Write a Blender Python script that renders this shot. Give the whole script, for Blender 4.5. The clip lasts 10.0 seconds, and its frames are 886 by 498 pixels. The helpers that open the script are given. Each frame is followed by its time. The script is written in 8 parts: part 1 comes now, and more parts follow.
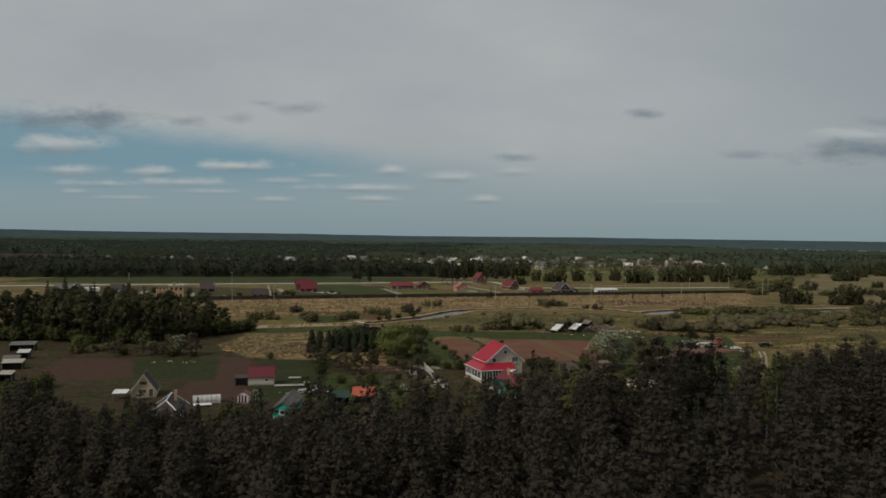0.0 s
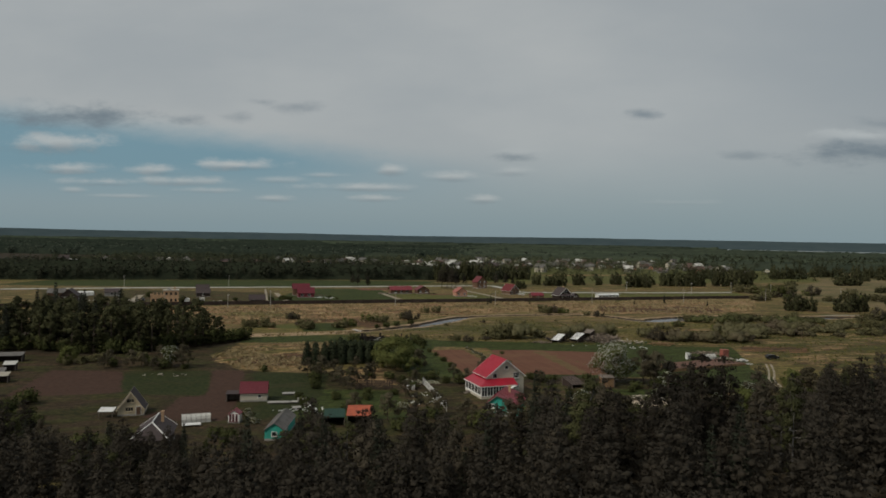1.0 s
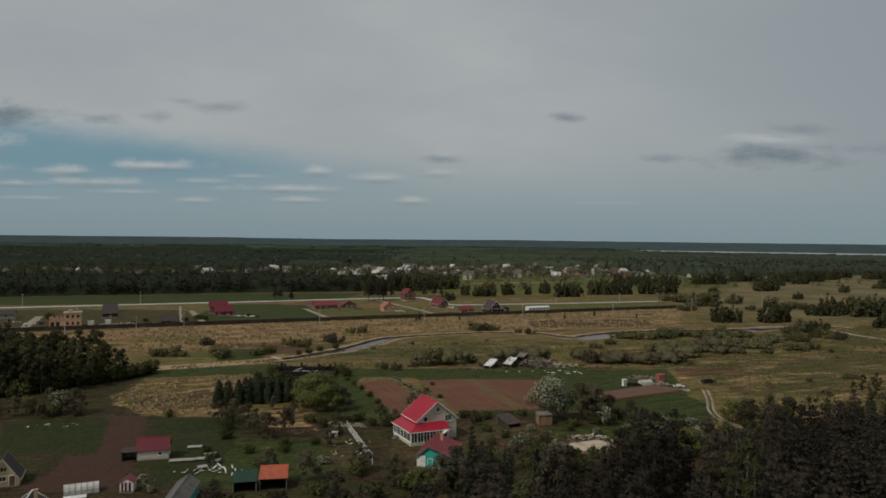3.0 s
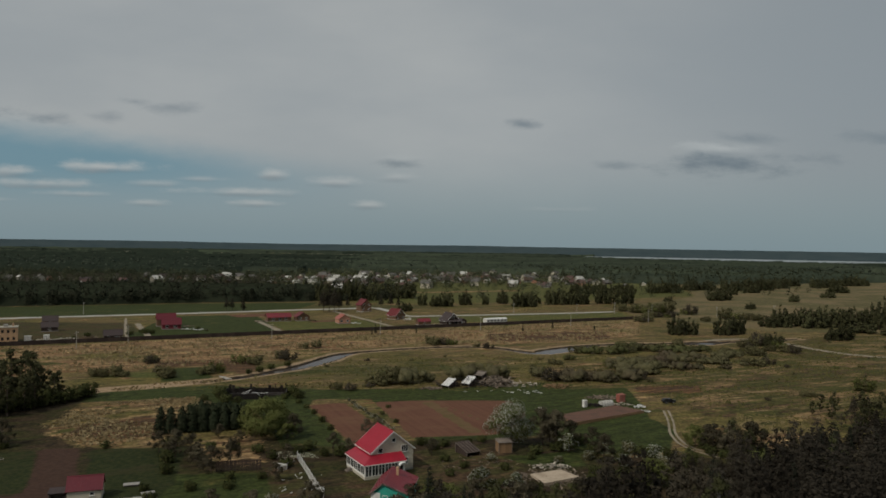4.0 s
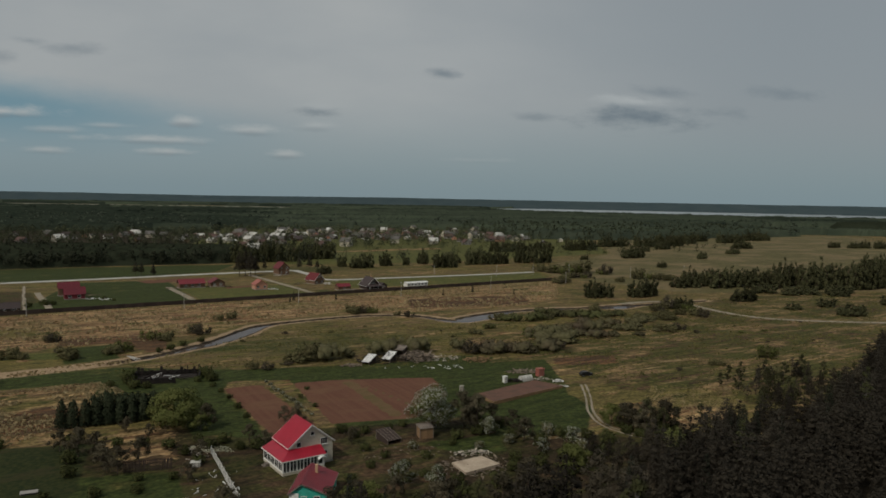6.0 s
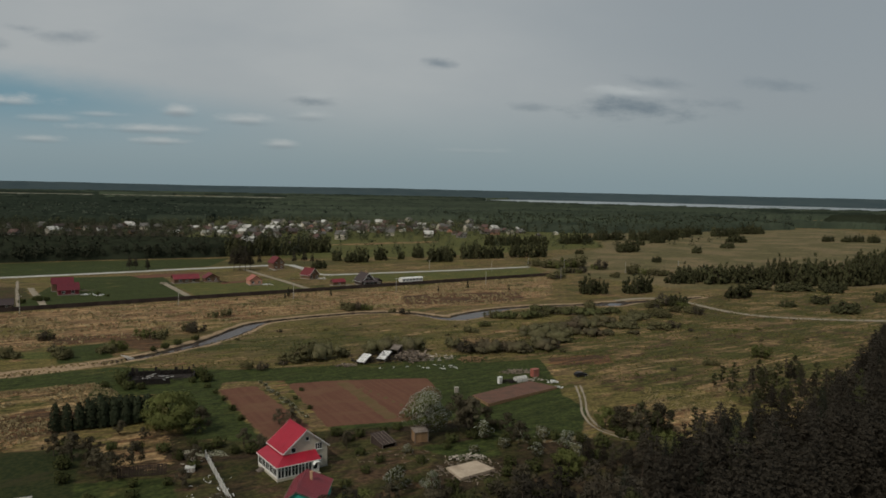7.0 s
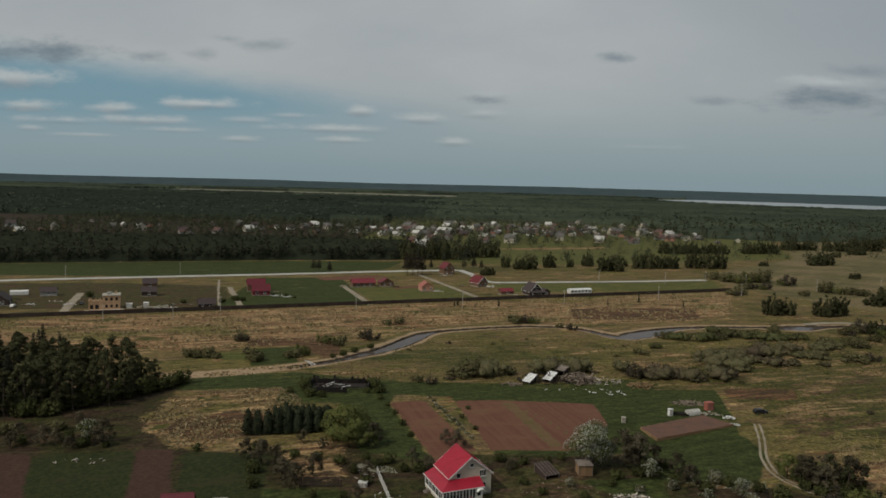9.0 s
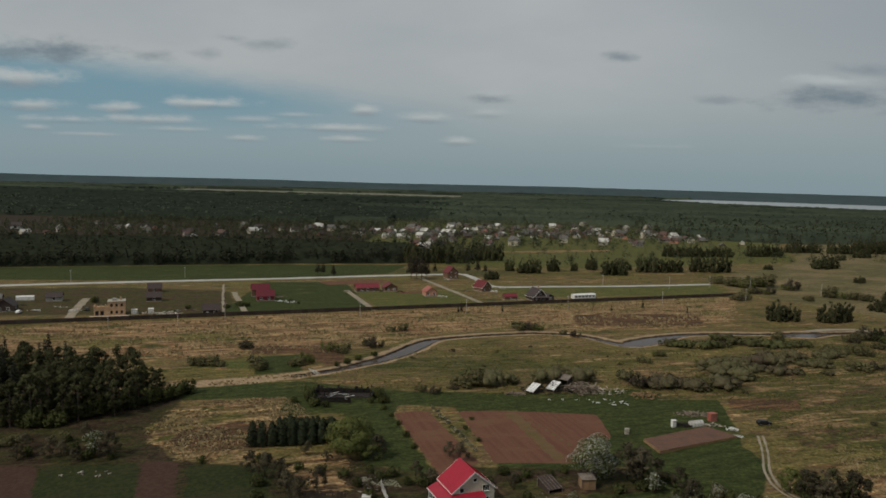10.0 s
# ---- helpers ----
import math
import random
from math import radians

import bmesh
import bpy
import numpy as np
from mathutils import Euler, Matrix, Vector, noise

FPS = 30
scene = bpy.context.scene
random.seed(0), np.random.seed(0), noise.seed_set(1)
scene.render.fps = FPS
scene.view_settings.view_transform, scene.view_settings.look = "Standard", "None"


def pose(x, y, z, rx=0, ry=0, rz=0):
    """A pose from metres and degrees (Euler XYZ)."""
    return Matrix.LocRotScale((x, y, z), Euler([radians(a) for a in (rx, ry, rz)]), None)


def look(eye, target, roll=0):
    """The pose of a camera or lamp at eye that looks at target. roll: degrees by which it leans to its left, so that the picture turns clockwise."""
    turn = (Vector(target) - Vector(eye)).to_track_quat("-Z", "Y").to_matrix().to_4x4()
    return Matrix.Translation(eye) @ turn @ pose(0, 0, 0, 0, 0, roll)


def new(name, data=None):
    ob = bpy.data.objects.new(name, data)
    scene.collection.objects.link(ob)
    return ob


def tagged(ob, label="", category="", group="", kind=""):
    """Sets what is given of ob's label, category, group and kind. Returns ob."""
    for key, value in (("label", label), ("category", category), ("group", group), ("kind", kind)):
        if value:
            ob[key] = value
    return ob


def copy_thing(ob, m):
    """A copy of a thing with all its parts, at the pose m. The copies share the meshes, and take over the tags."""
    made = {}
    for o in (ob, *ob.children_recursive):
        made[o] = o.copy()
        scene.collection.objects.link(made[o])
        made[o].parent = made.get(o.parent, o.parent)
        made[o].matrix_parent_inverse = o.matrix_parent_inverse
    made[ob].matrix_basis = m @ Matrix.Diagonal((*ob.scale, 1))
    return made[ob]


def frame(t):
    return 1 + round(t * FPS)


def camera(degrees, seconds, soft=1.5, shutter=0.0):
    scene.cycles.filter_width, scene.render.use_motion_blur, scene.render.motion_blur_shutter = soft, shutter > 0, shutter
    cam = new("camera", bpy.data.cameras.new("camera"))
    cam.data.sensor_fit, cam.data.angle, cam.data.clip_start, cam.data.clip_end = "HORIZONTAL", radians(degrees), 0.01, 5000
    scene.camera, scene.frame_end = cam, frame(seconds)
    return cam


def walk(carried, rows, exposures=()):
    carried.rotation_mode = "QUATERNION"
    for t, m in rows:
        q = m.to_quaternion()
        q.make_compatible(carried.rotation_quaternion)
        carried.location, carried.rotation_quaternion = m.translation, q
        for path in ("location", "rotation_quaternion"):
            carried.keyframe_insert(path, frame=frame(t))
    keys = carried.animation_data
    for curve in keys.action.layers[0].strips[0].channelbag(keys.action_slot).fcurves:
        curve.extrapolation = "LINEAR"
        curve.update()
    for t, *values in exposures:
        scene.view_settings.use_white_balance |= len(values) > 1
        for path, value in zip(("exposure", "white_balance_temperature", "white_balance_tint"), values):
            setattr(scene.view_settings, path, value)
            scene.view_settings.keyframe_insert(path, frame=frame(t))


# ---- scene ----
cam = camera(62.4, 10.0, soft=1.7)
PATH = [
    (0, (1.597, -20.033, 35.843), (1.452, -18.039, 35.814), 0.8),
    (0.5, (1.306, -17.236, 36.988), (1.16, -15.241, 36.958), 0.9),
    (1, (1.065, -13.76, 38.815), (0.922, -11.766, 38.785), 1.0),
    (1.5, (0.854, -9.972, 40.49), (0.736, -7.975, 40.462), 1.0),
    (2, (0.856, -6.393, 42.302), (0.792, -4.394, 42.276), 0.9),
    (2.5, (0.767, -2.238, 43.995), (0.757, -0.238, 43.972), 0.9),
    (2.7, (0.61, -0.594, 44.67), (0.625, 1.406, 44.647), 0.8),
    (3.8, (0.509, 7.909, 49.318), (0.661, 9.904, 49.305), 0.7),
    (4, (0.773, 9.558, 49.837), (0.944, 11.551, 49.829), 0.9),
    (4.5, (0.787, 11.915, 52.044), (0.983, 13.906, 52.037), 0.9),
    (5, (0.922, 13.681, 53.793), (1.157, 15.667, 53.786), 0.9),
    (5.5, (1.301, 14.665, 55.701), (1.62, 16.638, 55.643), 0.9),
    (5.7, (1.316, 14.857, 56.596), (1.671, 16.823, 56.499), 0.9),
    (6.8, (1.212, 14.848, 60.867), (1.62, 16.798, 60.699), 1.1),
    (7, (1.326, 15.507, 61.31), (1.727, 17.46, 61.145), 1.2),
    (7.5, (0.713, 15.096, 63.572), (0.922, 17.077, 63.401), 1.3),
    (8, (0.883, 14.988, 65.364), (0.921, 16.98, 65.189), 1.4),
    (8.5, (1.101, 14.761, 67.37), (1.07, 16.753, 67.19), 1.5),
    (9, (1.16, 15.024, 69.345), (1.104, 17.015, 69.162), 1.5),
    (9.5, (1.077, 15.121, 70.951), (1.016, 17.111, 70.767), 1.6),
    (10, (1.205, 14.804, 73.057), (1.138, 16.794, 72.872), 1.5),
]
walk(cam, [(t, look(eye, target, roll)) for t, eye, target, roll in PATH],
     [(0, -0.03), (2.5, -0.06), (4.0, -0.16), (5.5, -0.24), (7.0, -0.06), (8.0, -0.03), (10, 0.0)])

# ---- sky, sun ----
SUN_ELEV, SUN_AZ = 47.0, -128.0          # degrees; azimuth clockwise from +y


def build_world():
    w = bpy.data.worlds.new("sky")
    scene.world = w
    w.use_nodes = True
    nt = w.node_tree
    nt.nodes.clear()
    N, L = nt.nodes.new, nt.links.new

    def math_(op, a, b=None, c=None, clamp=False):
        n = N("ShaderNodeMath")
        n.operation, n.use_clamp = op, clamp
        for i, v in enumerate((a, b, c)):
            if v is None:
                continue
            if isinstance(v, (int, float)):
                n.inputs[i].default_value = v
            else:
                L(v, n.inputs[i])
        return n.outputs[0]

    def span(v, a, b, c=0.0, d=1.0):
        n = N("ShaderNodeMapRange")
        n.interpolation_type = "SMOOTHSTEP"
        L(v, n.inputs[0])
        for i, k in enumerate((a, b, c, d)):
            n.inputs[i + 1].default_value = k
        return n.outputs[0]

    tc = N("ShaderNodeTexCoord")
    sep = N("ShaderNodeSeparateXYZ")
    L(tc.outputs["Generated"], sep.inputs[0])
    ahead = math_("MAXIMUM", sep.outputs[1], 0.12)
    u = math_("DIVIDE", sep.outputs[0], ahead)
    v = math_("DIVIDE", sep.outputs[2], ahead)
    flat = N("ShaderNodeCombineXYZ")
    L(u, flat.inputs[0]), L(v, flat.inputs[1])
    # ragged edges of the clouds
    stretch = N("ShaderNodeVectorMath")
    stretch.operation = "MULTIPLY"
    L(flat.outputs[0], stretch.inputs[0])
    stretch.inputs[1].default_value = (1.0, 2.6, 1.0)
    rag = N("ShaderNodeTexNoise")
    rag.inputs["Scale"].default_value = 19.0
    rag.inputs["Detail"].default_value = 6.0
    rag.inputs["Roughness"].default_value = 0.6
    L(stretch.outputs[0], rag.inputs["Vector"])
    rag_c = math_("SUBTRACT", rag.outputs[0], 0.5)

    def blob(cu, cv, wu, wv, soft_in=-0.1, raggy=2.6):
        d = N("ShaderNodeVectorMath")
        d.operation = "SUBTRACT"
        L(flat.outputs[0], d.inputs[0])
        d.inputs[1].default_value = (cu, cv, 0)
        m = N("ShaderNodeVectorMath")
        m.operation = "MULTIPLY"
        L(d.outputs[0], m.inputs[0])
        m.inputs[1].default_value = (1 / wu, 1 / wv, 0)
        ln = N("ShaderNodeVectorMath")
        ln.operation = "LENGTH"
        L(m.outputs[0], ln.inputs[0])
        r = math_("MULTIPLY_ADD", rag_c, raggy, ln.outputs["Value"])
        return span(r, 1.25, soft_in, 0.0, 1.0)

    def union(items):
        acc = None
        for k, item in items:
            q = math_("MULTIPLY", item, k)
            acc = q if acc is None else math_("MAXIMUM", acc, q)
        return acc

    # (u, v, half width, half height, strength): u, v are the tangents to the side and up
    heaps = (
        (-0.650, 0.176, 0.036, 0.010, 0.55), (-0.630, 0.128, 0.088, 0.014, 0.9), (-0.612, 0.091, 0.060, 0.008, 0.8),
        (-0.362, 0.098, 0.066, 0.008, 0.95), (-0.472, 0.090, 0.044, 0.008, 0.8), (-0.555, 0.072, 0.065, 0.006, 0.75),
        (-0.445, 0.075, 0.070, 0.007, 0.75), (-0.145, 0.094, 0.022, 0.008, 0.9), (-0.063, 0.085, 0.042, 0.007, 0.75),
        (0.021, 0.094, 0.028, 0.007, 0.55), (0.028, 0.118, 0.030, 0.007, 0.5), (-0.190, 0.069, 0.085, 0.006, 0.8),
        (-0.168, 0.054, 0.036, 0.005, 0.7), (-0.018, 0.055, 0.026, 0.006, 0.75), (-0.310, 0.052, 0.028, 0.005, 0.6), (-0.60, 0.060, 0.022, 0.004, 0.5), (-0.40, 0.062, 0.05, 0.004, 0.5), (-0.30, 0.078, 0.04, 0.005, 0.5), (-0.52, 0.052, 0.05, 0.003, 0.4), (-0.24, 0.085, 0.03, 0.004, 0.45),
        (0.478, 0.145, 0.066, 0.012, 0.9), (0.25, 0.054, 0.05, 0.004, 0.2))
    white = union([(k, blob(a, b, c, d)) for a, b, c, d, k in heaps])
    base = [(k * 0.55, blob(a, b - d * 0.75, c * 0.92, d * 0.6, -0.1)) for a, b, c, d, k in heaps]
    grey = union(base + [(k, blob(a, b, c, d, -0.2)) for a, b, c, d, k in (
        (-0.600, 0.163, 0.125, 0.019, 1.0), (-0.434, 0.159, 0.034, 0.008, 0.7), (-0.358, 0.163, 0.026, 0.010, 0.45),
        (-0.325, 0.185, 0.024, 0.006, 0.5), (-0.272, 0.178, 0.040, 0.009, 0.5), (0.032, 0.112, 0.034, 0.008, 0.75),
        (0.193, 0.170, 0.022, 0.009, 0.8), (0.485, 0.122, 0.105, 0.020, 1.0), (0.322, 0.117, 0.042, 0.007, 0.5),
        (0.520, 0.160, 0.055, 0.011, 0.55), (0.62, 0.133, 0.05, 0.01, 0.6), (-0.640, 0.119, 0.08, 0.006, 0.5),
        (-0.06, 0.079, 0.04, 0.004, 0.4), (0.72, 0.165, 0.07, 0.012, 0.5))])
    # the wedge of open blue under the high veil
    edge = math_("MULTIPLY_ADD", u, 0.115, math_("ADD", v, math_("MULTIPLY", rag_c, 0.02)))
    wedge = math_("MULTIPLY", span(edge, 0.116, 0.066), span(u, 0.10, -0.36))
    wedge = math_("MULTIPLY", wedge, span(v, 0.020, 0.105, 0.10, 1.0))
    low = span(v, 0.15, 0.0)                                   # hazier, bluer near the horizon

    nish = N("ShaderNodeTexSky")
    nish.sky_type, nish.sun_disc = "NISHITA", False
    nish.sun_elevation, nish.sun_rotation = radians(SUN_ELEV), radians(SUN_AZ)
    nish.air_density, nish.dust_density, nish.ozone_density = 1.0, 2.2, 1.5
    open_sky = N("ShaderNodeBackground")
    L(nish.outputs[0], open_sky.inputs[0])
    open_sky.inputs[1].default_value = 0.055

    def mix_col(fac, a, b):
        n = N("ShaderNodeMix")
        n.data_type = "RGBA"
        L(fac, n.inputs[0])
        for i, c in ((6, a), (7, b)):
            if isinstance(c, tuple):
                n.inputs[i].default_value = (*c, 1)
            else:
                L(c, n.inputs[i])
        return n.outputs[2]

    broad = N("ShaderNodeTexNoise")
    broad.inputs["Scale"].default_value = 2.2
    broad.inputs["Detail"].default_value = 5.0
    L(stretch.outputs[0], broad.inputs["Vector"])
    veil = mix_col(span(broad.outputs[0], 0.3, 0.7), (0.375, 0.405, 0.415), (0.455, 0.475, 0.470))
    veil = mix_col(span(u, 0.05, 0.75), veil, (0.30, 0.335, 0.352))
    veil = mix_col(low, veil, (0.248, 0.328, 0.358))
    veil = mix_col(wedge, veil, (0.175, 0.300, 0.365))
    veil = mix_col(white, veil, (0.47, 0.50, 0.50))
    veil = mix_col(grey, veil, (0.175, 0.215, 0.245))
    cloud = N("ShaderNodeBackground")
    L(veil, cloud.inputs[0])
    cloud.inputs[1].default_value = 1.0
    both = N("ShaderNodeMixShader")
    both.inputs[0].default_value = 0.86
    L(open_sky.outputs[0], both.inputs[1]), L(cloud.outputs[0], both.inputs[2])
    out = N("ShaderNodeOutputWorld")
    L(both.outputs[0], out.inputs[0])


build_world()
sun = new("sun", bpy.data.lights.new("sun", "SUN"))
sun.data.energy, sun.data.angle, sun.data.color = 1.95, radians(5), (1.0, 0.93, 0.82)
e, a = radians(SUN_ELEV), radians(SUN_AZ)
sun.matrix_world = look((300 * math.sin(a) * math.cos(e), 300 * math.cos(a) * math.cos(e), 300 * math.sin(e)), (0, 0, 0))


# ---- materials ----
def material(name, c1, c2, scale=1.0, rough=0.85, bump=0.0, c3=None, big=0.07, metal=0.0, per_object=0.0, stretch=(1, 1, 1), island=0.0, spec=0.25):
    """Two colours in grain at scale (per metre), a third in broad stains, roughness, relief."""
    m = bpy.data.materials.new(name)
    m.use_nodes = True
    nt = m.node_tree
    N, L = nt.nodes.new, nt.links.new
    b = nt.nodes["Principled BSDF"]
    b.inputs["Metallic"].default_value = metal
    b.inputs["Specular IOR Level"].default_value = spec
    tc = N("ShaderNodeTexCoord")
    mp = N("ShaderNodeMapping")
    mp.inputs["Scale"].default_value = stretch
    L(tc.outputs["Object"], mp.inputs[0])
    fine, wide = N("ShaderNodeTexNoise"), N("ShaderNodeTexNoise")
    fine.inputs["Scale"].default_value, fine.inputs["Detail"].default_value = scale, 5
    wide.inputs["Scale"].default_value, wide.inputs["Detail"].default_value = big, 4
    L(mp.outputs[0], fine.inputs["Vector"]), L(mp.outputs[0], wide.inputs["Vector"])

    def mix(f, x, y, lo=0.32, hi=0.68):
        r = N("ShaderNodeMapRange")
        r.inputs[1].default_value, r.inputs[2].default_value = lo, hi
        L(f, r.inputs[0])
        k = N("ShaderNodeMix")
        k.data_type = "RGBA"
        L(r.outputs[0], k.inputs[0])
        for i, c in ((6, x), (7, y)):
            if isinstance(c, tuple):
                k.inputs[i].default_value = (*c, 1)
            else:
                L(c, k.inputs[i])
        return k.outputs[2]

    col = mix(fine.outputs[0], c1, c2)
    if c3:
        col = mix(wide.outputs[0], col, c3, 0.45, 0.72)
    if per_object or island:
        src = N("ShaderNodeObjectInfo").outputs["Random"] if per_object else N("ShaderNodeNewGeometry").outputs["Random Per Island"]
        k = per_object or island
        r = N("ShaderNodeMapRange")
        r.inputs[3].default_value, r.inputs[4].default_value = 1 - k, 1 + k
        L(src, r.inputs[0])
        h = N("ShaderNodeHueSaturation")
        L(r.outputs[0], h.inputs["Value"]), L(col, h.inputs["Color"])
        col = h.outputs[0]
    L(col, b.inputs["Base Color"])
    rr = N("ShaderNodeMapRange")
    rr.inputs[3].default_value, rr.inputs[4].default_value = max(0.02, rough - 0.12), min(1, rough + 0.1)
    L(fine.outputs[0], rr.inputs[0]), L(rr.outputs[0], b.inputs["Roughness"])
    if bump:
        bp = N("ShaderNodeBump")
        bp.inputs["Strength"].default_value, bp.inputs["Distance"].default_value = 0.6, bump
        L(fine.outputs[0], bp.inputs["Height"]), L(bp.outputs[0], b.inputs["Normal"])
    return m


def leaf_material(name, c1, c2, back=0.25, per_object=0.25, c3=None, big=0.07):
    m = material(name, c1, c2, 0.9, 0.8, 0, c3, big, per_object=per_object, spec=0.05)
    nt = m.node_tree
    b = nt.nodes["Principled BSDF"]
    t = nt.nodes.new("ShaderNodeBsdfTranslucent")
    mx = nt.nodes.new("ShaderNodeMixShader")
    mx.inputs[0].default_value = back
    nt.links.new(b.inputs["Base Color"].links[0].from_socket, t.inputs[0])
    nt.links.new(b.outputs[0], mx.inputs[1]), nt.links.new(t.outputs[0], mx.inputs[2])
    nt.links.new(mx.outputs[0], nt.nodes["Material Output"].inputs[0])
    return m


